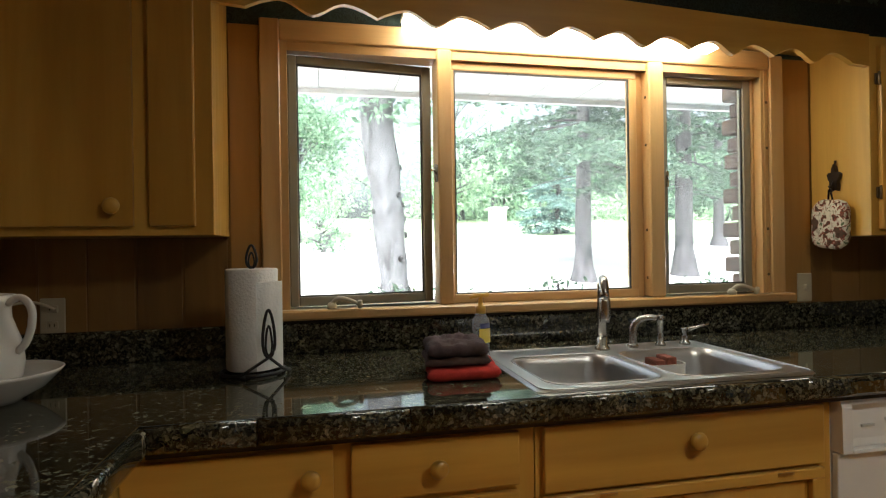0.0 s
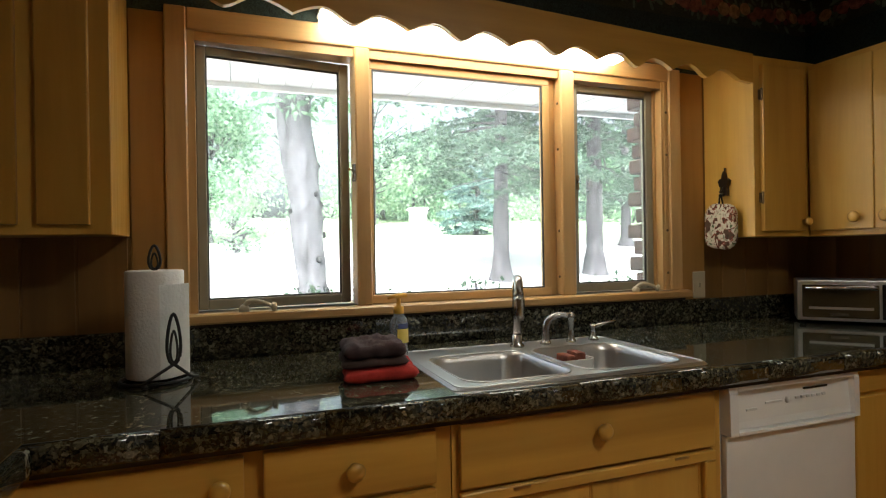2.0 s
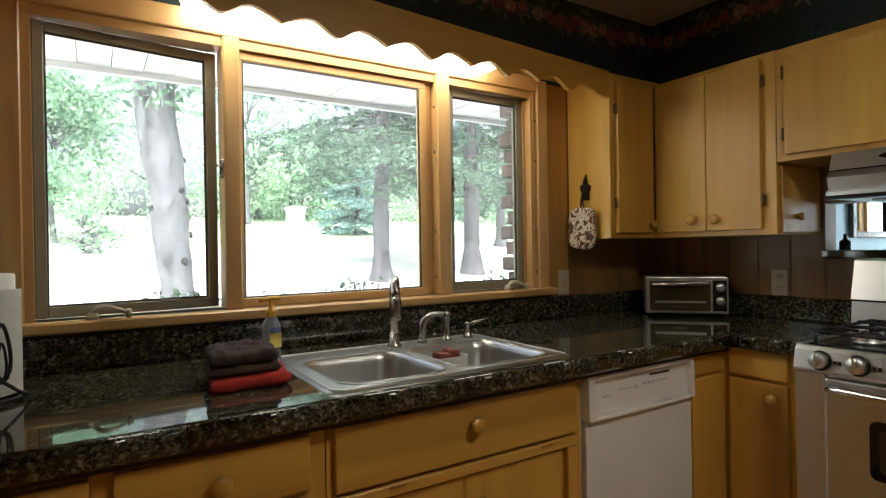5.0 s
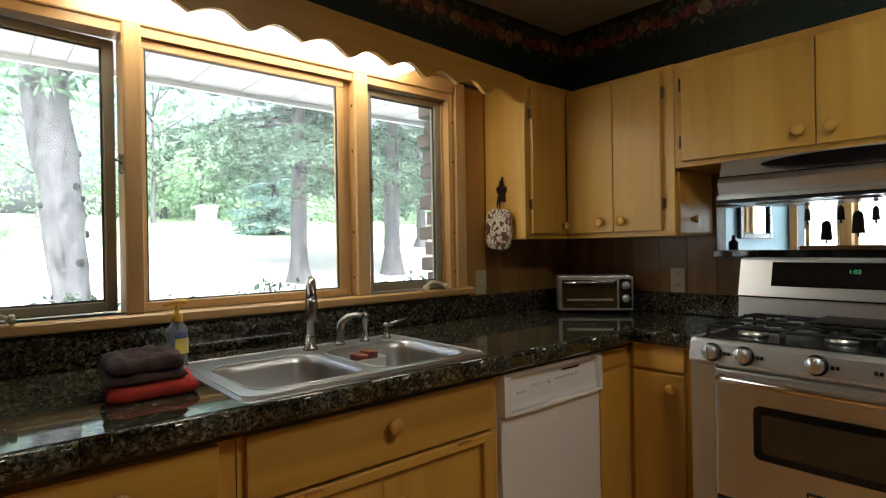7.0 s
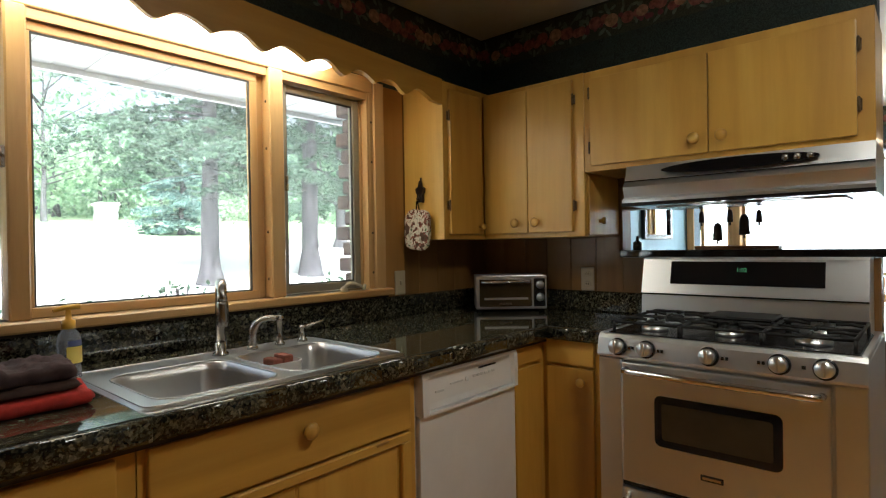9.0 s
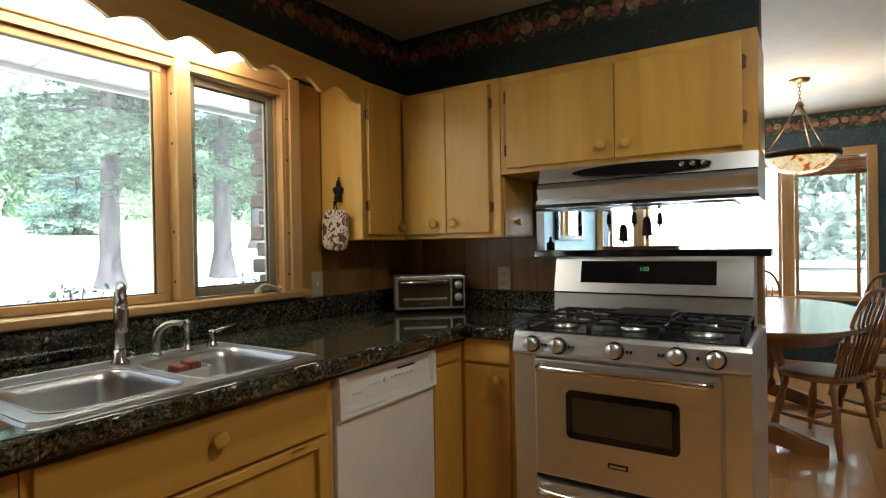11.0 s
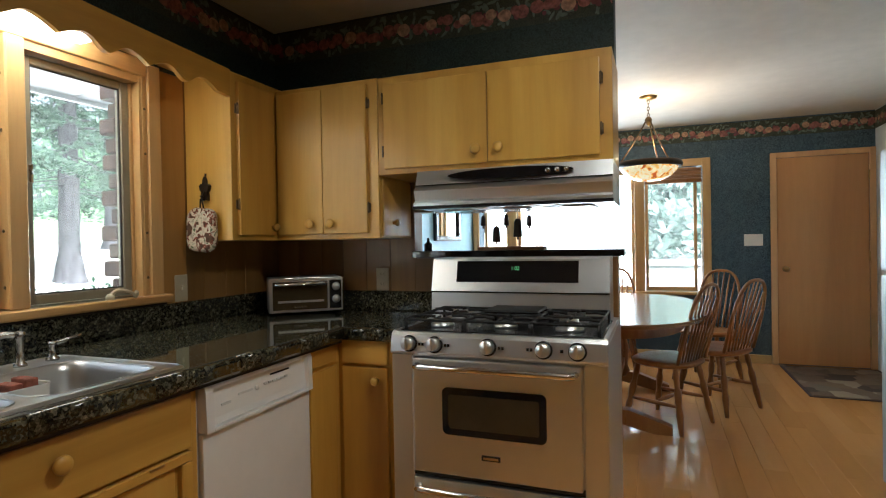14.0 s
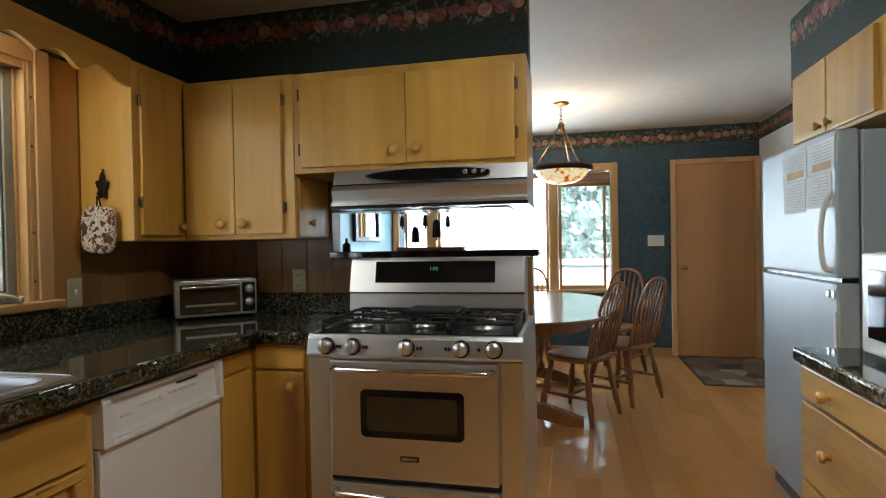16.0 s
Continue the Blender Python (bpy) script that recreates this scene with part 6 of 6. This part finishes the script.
while x < 2.5:
    if x < -0.19 - w / 2 + 0.03:
        plank(x, NW, 1.0, 0, w, 0.98, PANEL)
    elif x > 1.80 + w / 2 - 0.04:
        plank(x, NW, 1.0, 0, w, 0.98, PANEL)
    x += w
# Planks next to the window, coloured as lit by the strip light
plank(1.869, NW - 0.0005, 1.0, 0, 0.137, 0.98, PANEL, "lit_board")
plank(-0.24, NW - 0.0005, 1.0, 0, 0.10, 0.98, PANEL, "lit_board")
wall_e = bpy.data.objects["wall_east"]
y = NW - w / 2
while y > 1.2:
    plank(EW, y, 1.0, -90, w, 0.5, wall_e)
    y -= w

# ---- floor boards ----
fl = bpy.data.objects["floor"]
bl, bw = 1.2, 0.125
fm = {}


def board_mesh(length):
    if length not in fm:
        b = box(0.0002, length - 0.0002, 0.0002, bw - 0.0002, -0.012, 0.0, 0.0005)
        m_ = bpy.data.meshes.new("floor_board")
        b.to_mesh(m_)
        b.free()
        m_.materials.append(M["laminate"])
        fm[length] = m_
    return fm[length]


y = SW
row = 0
while y < 1.9:
    x = WW - (row % 3) * 0.4
    while x < FAR:
        a, b = max(x, WW), min(x + bl, FAR)
        if b - a > 0.05 and (b > 1.8 or y < 1.2):
            ob = new("floor_board", board_mesh(round(b - a, 3)))
            ob.parent = fl
            ob.location = (a, y, 0)
        x += bl
    y += bw
    row += 1

# ---- outdoors ----


def rise(x, y):
    d = max(0.0, min(y - 2.5, 36.0))
    e = max(0.0, min(x - 9.0, 40.0))
    return -0.4 + 0.107 * d + 0.02 * e * (1 if y < 6 else 0.2) + 0.06 * noise.noise(Vector((x * 0.15, y * 0.15, 0)))


bm = bmesh.new()
xs = [-260, -120, -60] + [-40 + 2 * i for i in range(51)] + [80, 140, 300]
ys = [-260, -90, -30, -10, 0, 1.2] + [2.4 + 1.6 * i for i in range(32)] + [70, 120, 300]
gv = [[bm.verts.new((x, y, rise(x, y) if y > 2 or x > 7 else -0.45)) for y in ys] for x in xs]
for i in range(len(xs) - 1):
    for j in range(len(ys) - 1):
        f = bm.faces.new((gv[i][j], gv[i + 1][j], gv[i + 1][j + 1], gv[i][j + 1]))
        f.smooth = True
setting("ground", bm, "ground", "sunlit gravel drive rising to lawn")

# eaves and the brick return beside the window
ev = thing("eaves", (0.8, 2.6, 2.08), "white ribbed aluminium soffit under the eaves", "eaves", kind="structure")
for i in range(60):
    x = -3.0 + i * 0.13
    part("soffit_panel", box(x + 0.002, x + 0.128, 2.035, 3.02, 2.085 + 0.003 * (i % 2), 2.10), "soffit", ev)
part("fascia", box(-3.0, 4.8, 3.02, 3.05, 2.06, 2.25), "soffit", ev)
# Flat slab out of view, added to keep the sun off walls and soffit
part("roof", box(-3.0, 7.2, -2.6, 3.05, 2.62, 2.68), "shade_joint_dark", ev)
rnd = random.Random(8)
wb = thing("brick_wall", (2.4, 2.2, 0.2), "rough red-brown brick facing beside the window", "brick wall", kind="structure")
bmh = bpy.data.meshes.new("brick")
b = box(-0.1, 0.1, 0, 0.09, 0, 0.062, 0.006)
b.to_mesh(bmh)
b.free()
bmh.materials.append(M["terracotta"])
for k in range(24):
    z = 0.55 + k * 0.072
    for c in range(5):
        ob = new("brick", bmh)
        ob.parent = wb
        ob.location = Vector((1.703 + 0.1 + c * 0.212 - (0.0 if k % 2 else 0.03) + rnd.uniform(-0.008, 0.008), 2.045 + rnd.uniform(-0.01, 0.01), z)) - wb.location
part("mortar", box(1.73, 2.69, 2.05, 2.11, 0.5, 2.08), "mortar", wb)


def leaf_cloud(points, size, seed, flat=0.0):
    """Many small leaf quads round the given points."""
    rng = np.random.default_rng(seed)
    p = np.asarray(points, float)
    n = len(p)
    a = rng.normal(size=(n, 3))
    a[:, 2] *= 1 - flat
    a /= np.linalg.norm(a, axis=1)[:, None]
    b = np.cross(a, rng.normal(size=(n, 3)))
    b /= np.linalg.norm(b, axis=1)[:, None]
    s = size * rng.uniform(0.6, 1.4, (n, 1))
    v = np.stack([p - a * s, p - b * s * 0.45, p + a * s, p + b * s * 0.45], 1).reshape(-1, 3)
    f = np.arange(4 * n).reshape(-1, 4)
    return v, f


def cloud_part(name, v, f, material, parent, label=""):
    m_ = bpy.data.meshes.new(name)
    o = origin(parent)
    m_.from_pydata((v - np.array(o)).tolist(), [], f.tolist())
    m_.materials.append(M[material])
    ob = new(name, m_)
    ob.parent = parent
    return tagged(ob, label)


def trunk(parent, base, height, r0, r1, lean, material, seed, flare=1.5, knots=0):
    rnd = random.Random(seed)
    ps, rs = [], []
    n = 22
    for i in range(n + 1):
        f = (i / n) ** 1.6
        ps.append(Vector(base) + Vector((lean[0] * f + 0.05 * noise.noise(Vector((seed, f * 4, 0))), lean[1] * f, height * f - 0.15)))
        rs.append((r0 + (r1 - r0) * f) * (1 + (flare - 1) * max(0, 1 - f * height / 0.8) ** 2) * (1 + 0.06 * rnd.uniform(-1, 1)))
    bm = tube(ps, rs, 16)
    kn = bmesh.new()
    for k in range(knots):
        f = rnd.uniform(0.12, 0.7)
        c = Vector(base) + Vector((lean[0] * f, lean[1] * f, height * f))
        t = rnd.uniform(math.pi, 2 * math.pi)
        rr = r0 + (r1 - r0) * f
        lathe([(0.05, 0), (0.04, 0.03), (0.02, 0.034), (0, 0.026)], c + Vector((math.cos(t), math.sin(t), 0)) * (rr - 0.012), (math.cos(t), math.sin(t), 0.1), 9, kn, rnd.uniform(0.5, 0.9), rnd.uniform(0.5, 0.9))
    for v in bm.verts:
        v.co += Vector((1, 1, 0)) * 0.012 * noise.noise(v.co * 5)
    stem = part("trunk", bm, material, parent)
    if knots:
        part("knots", kn, "knot", stem, "dark branch scars")
    else:
        kn.free()
    return stem


def spruce(name, base, height, low, spread, r0, seed, material, label, per=46, size=0.055, step=0.4, dead=0):
    """Limbs in loose whorls, each a flat drooping spray of needled twigs; a few dead limbs below."""
    rng = np.random.default_rng(seed)
    t = thing(name, base, label, "tree", "spruce trees")
    trunk(t, base, height, r0, 0.04, (0.1, 0.0), "bark", seed, 1.9, 6)
    pts = []
    br = bmesh.new()
    o = np.array([base[0], base[1]])

    def limb(z, ang, ln, thick, lift):
        d = np.array([math.cos(ang), math.sin(ang)])
        line = [np.array((o[0] + d[0] * ln * u, o[1] + d[1] * ln * u, base[2] + z + ln * (lift * u - 0.42 * u * u + 0.16 * u ** 3))) for u in np.linspace(0, 1, 8)]
        tube(line, [thick * (1 - 0.85 * u) for u in np.linspace(0, 1, 8)], 5, br)
        return d, line
    z = low
    while z < height - 0.3:
        f = (z - low) / (height - low)
        for k in range(5):
            ln = spread * (1 - f) ** 0.8 * rng.uniform(0.5, 1.1)
            if ln < 0.1:
                continue
            d, line = limb(z + rng.normal() * 0.12, rng.uniform(0, 2 * math.pi), ln, 0.03 * (0.5 + spread / 5), rng.uniform(0.02, 0.22))
            for q in range(max(4, int(ln * 7))):
                u = rng.uniform(0.18, 1)
                i = min(int(u * 7), 6)
                p = line[i] + (line[i + 1] - line[i]) * (u * 7 - i)
                side = 1 if q % 2 else -1
                tl = ln * 0.34 * (1.15 - 0.7 * u) * rng.uniform(0.5, 1.2)
                tip = np.array([d[0] * 0.5 - d[1] * side, d[1] * 0.5 + d[0] * side, -0.32]) * tl
                m = max(3, int(per * tl * 0.55))
                w = rng.uniform(0, 1, (m, 1))
                pts.append(p + tip * w + np.array([0, 0, -0.12]) * w * w * tl + rng.normal(size=(m, 3)) * np.array([0.035, 0.035, 0.022]) * (size / 0.042))
        z += step * rng.uniform(0.8, 1.4)
    for k in range(dead):
        d, line = limb(low - 0.9 + 0.95 * k / dead, rng.uniform(0, 2 * math.pi), spread * rng.uniform(0.3, 0.6), 0.016, -0.02)
        for q in (3, 5):
            s_ = rng.choice((-1, 1))
            e = line[q] + np.array([d[0] * 0.4 - d[1] * s_ * 0.4, d[1] * 0.4 + d[0] * s_ * 0.4, -0.12])
            tube([line[q], e], [0.008, 0.003], 4, br)
    part("branches", br, "bark", t)
    v, f = leaf_cloud(np.concatenate(pts), size, seed + 1, 0.55)
    cloud_part("crown", v, f, material, t, "drooping needle foliage")
    return t


def g(x, y):
    return (x, y, rise(x, y))


spruce("spruce_tree", g(5.47, 11.2), 11, 2.75, 3.7, 0.19, 21, "needles", "tall spruce with drooping branches and a bare trunk", 130, 0.056, 0.46, 9)
spruce("spruce_tree", g(8.2, 11.6), 12, 2.8, 3.4, 0.22, 22, "needles", "tall spruce with dead lower branches", 125, 0.056, 0.46, 12)
spruce("spruce_tree", g(7.0, 14.5), 11, 3.0, 2.6, 0.11, 23, "needles", "slim spruce behind the others", 80, 0.05, 0.5, 6)
spruce("spruce_tree", g(13.8, 17.5), 12, 1.8, 3.0, 0.2, 25, "needles", "spruce at the edge of the drive", 60, 0.07, 0.45, 4)
spruce("blue_spruce", g(10.45, 24), 5.2, 0.3, 2.2, 0.12, 24, "blue_needles", "young blue spruce on the lawn", 130, 0.08, 0.3)

# the broken old tree near the window
t = thing("old_tree", g(0.78, 6.5), "old tree with a thick knotted pale trunk", "tree")
trunk(t, g(0.87, 6.5), 3.15, 0.15, 0.205, (-0.27, 0), "bark_pale", 31, 1.2, 12)
br = bmesh.new()
tx_, ty_, tz_ = 0.72, 6.5, rise(0.8, 6.5) + 2.9
pts = []
rng = np.random.default_rng(5)
for k in range(9):
    ang = rng.uniform(0, 2 * math.pi)
    e = Vector((tx_ + math.cos(ang) * rng.uniform(0.5, 1.3), ty_ + math.sin(ang) * 0.9, tz_ + rng.uniform(0.5, 1.6)))
    s = Vector((tx_, ty_, tz_))
    tube([s, s.lerp(e, 0.5) + Vector((0, 0, 0.15)), e], [0.07, 0.045, 0.02], 7, br)
    for _ in range(70):
        pts.append(np.array(e) + rng.normal(size=3) * 0.3)
for k in range(160):
    pts.append(np.array((tx_ - 0.05, ty_ - 0.25, tz_ - 0.05)) + rng.normal(size=3) * np.array([0.3, 0.1, 0.1]))
part("limbs", br, "bark_pale", t)
v, f = leaf_cloud(pts, 0.06, 6)
cloud_part("crown", v, f, "leaves", t)


def broadleaf(name, base, height, crown_r, seed, label, n=2600, size=0.12, material="leaves", bark="bark_pale", low=0.25):
    rng = np.random.default_rng(seed)
    t = thing(name, base, label, "tree", "broadleaf trees")
    trunk(t, base, height * 0.8, 0.05 + height * 0.009, 0.03, (rng.normal() * 0.3, 0), bark, seed, 1.3)
    pts, limbs = [], bmesh.new()
    for k in range(16):
        ang, hh = rng.uniform(0, 2 * math.pi), rng.uniform(low, 1.0)
        rr = crown_r * rng.uniform(0.3, 1.0) * (1 - 0.5 * abs(hh - 0.6))
        c = np.array(base) + np.array([math.cos(ang) * rr, math.sin(ang) * rr, hh * height])
        tube([Vector(base) + Vector((0, 0, hh * height * 0.72)), Vector(c)], [0.05, 0.015], 5, limbs)
        pts.append(c + rng.normal(size=(n // 16, 3)) * crown_r * np.array([0.3, 0.3, 0.2]))
    part("limbs", limbs, bark, t)
    v, f = leaf_cloud(np.concatenate(pts), size, seed + 1)
    cloud_part("crown", v, f, material, t)
    return t


broadleaf("maple_tree", g(-0.9, 21), 4.9, 1.7, 41, "leafy green tree on the lawn", 6500, 0.10, low=0.3)
broadleaf("birch_tree", g(2.3, 25), 5.0, 1.8, 42, "pale young birch at the edge of the lawn", 1500, 0.10, "leaves_pale", low=0.15)
broadleaf("birch_tree", g(7.2, 31), 9, 2.6, 43, "slim birch with a white trunk", 2200, 0.13, "leaves_pale")
broadleaf("shrub", g(-0.15, 17.5), 1.1, 0.7, 44, "small rounded green shrub on the lawn", 900, 0.06, low=0.1)

# plants under the window sill
for k, (x, y, zt_) in enumerate(((0.42, 3.4, 1.0), (1.52, 3.4, 1.02), (2.35, 3.6, 0.99), (0.92, 3.2, 0.96), (-0.1, 3.3, 0.85), (2.95, 3.7, 0.98))):
    rng = np.random.default_rng(60 + k)
    b = g(x, y)
    t = thing("garden_shrub", b, "small flowering shrub under the window", "shrub", "shrubs under the window")
    st = bmesh.new()
    pts = []
    for q in range(14):
        e = Vector((x + rng.normal() * 0.09, y + rng.normal() * 0.09, zt_ - abs(rng.normal()) * 0.05))
        tube([Vector(b), Vector(b).lerp(e, 0.6), e], 0.005, 5, st)
        for w_ in np.linspace(0.45, 1, 9):
            pts.extend(np.array(Vector(b).lerp(e, w_)) + rng.normal(size=(5, 3)) * 0.03)
    part("stems", st, "bark", t)
    v, f = leaf_cloud(pts, 0.022, 70 + k)
    cloud_part("leaves", v, f, "leaves", t)

# white pillar on the drive
px_, py_, pz_ = g(6.95, 22)
r = thing("stone_pillar", (px_, py_, pz_), "squat white stone pillar at the end of the drive", "pillar")
for i in range(5):
    part("block", box(px_ - 0.30, px_ + 0.30, py_ - 0.3, py_ + 0.3, pz_ - 0.05 + i * 0.24, pz_ + 0.185 + i * 0.24, 0.015), "concrete", r)
part("cap", box(px_ - 0.36, px_ + 0.36, py_ - 0.36, py_ + 0.36, pz_ + 1.15, pz_ + 1.24, 0.015), "concrete", r)

# far woods
rng = np.random.default_rng(77)


def woods(name, spots, seed, label, size=0.2, per=600, material="leaves", trunks=True):
    rng = np.random.default_rng(seed)
    pts = []
    tb = bmesh.new()
    root = thing(name, (spots[0][0], spots[0][1], 0), label, "woods", kind="stuff")
    for x, y, h in spots:
        b = g(x, y)
        tube([Vector(b) - Vector((0, 0, 0.3)), Vector(b) + Vector((rng.normal() * 0.3, 0, h * 0.5)), Vector(b) + Vector((rng.normal() * 0.4, 0, h * 0.9))], [0.12, 0.08, 0.04], 6, tb)
        c = rng.normal(size=(14, 3)) * np.array([1.3, 1.3, h * 0.24]) + np.array([b[0], b[1], b[2] + h * 0.52])
        for q in c:
            k = per // 14
            pts.append(q + rng.normal(size=(k, 3)) * np.array([0.6, 0.6, 0.3]))
    if trunks:
        part("trunks", tb, "bark_pale", root)
    else:
        tb.free()
    v, f = leaf_cloud(np.concatenate(pts), size, seed + 1)
    cloud_part("foliage", v, f, material, root)
    return root


woods("far_woods", [(rng.uniform(9, 60), rng.uniform(33, 44), rng.uniform(4.5, 8)) for _ in range(70)], 78, "line of mixed woods beyond the lawn", 0.2, 700)
woods("thin_woods", [(rng.uniform(-26, 9), rng.uniform(34, 46), rng.uniform(2.5, 5)) for _ in range(22)], 81, "thin young trees beyond the lawn, leaf colour paled for haze", 0.2, 420, "leaves_pale")
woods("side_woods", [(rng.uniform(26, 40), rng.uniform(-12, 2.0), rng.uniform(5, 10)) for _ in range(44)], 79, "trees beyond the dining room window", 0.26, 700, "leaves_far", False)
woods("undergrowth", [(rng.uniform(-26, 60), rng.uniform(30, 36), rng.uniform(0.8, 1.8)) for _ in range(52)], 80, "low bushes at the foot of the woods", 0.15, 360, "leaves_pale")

# white rail fence beyond the dining room
fx_ = 12.0
fence = thing("rail_fence", (fx_, 0, rise(fx_, 0)), "white two-rail wooden fence beyond the dining room", "fence")
for k in range(8):
    y = -7 + k * 2.0
    part("post", box(fx_ - 0.05, fx_ + 0.05, y - 0.05, y + 0.05, rise(fx_, y) - 0.3, 0.9, 0.006), "soffit", fence)
for z in (0.78, 0.42):
    part("rail", box(fx_ - 0.075, fx_ - 0.0505, -7.1, 7.1, z - 0.06, z + 0.06, 0.004), "soffit", fence)
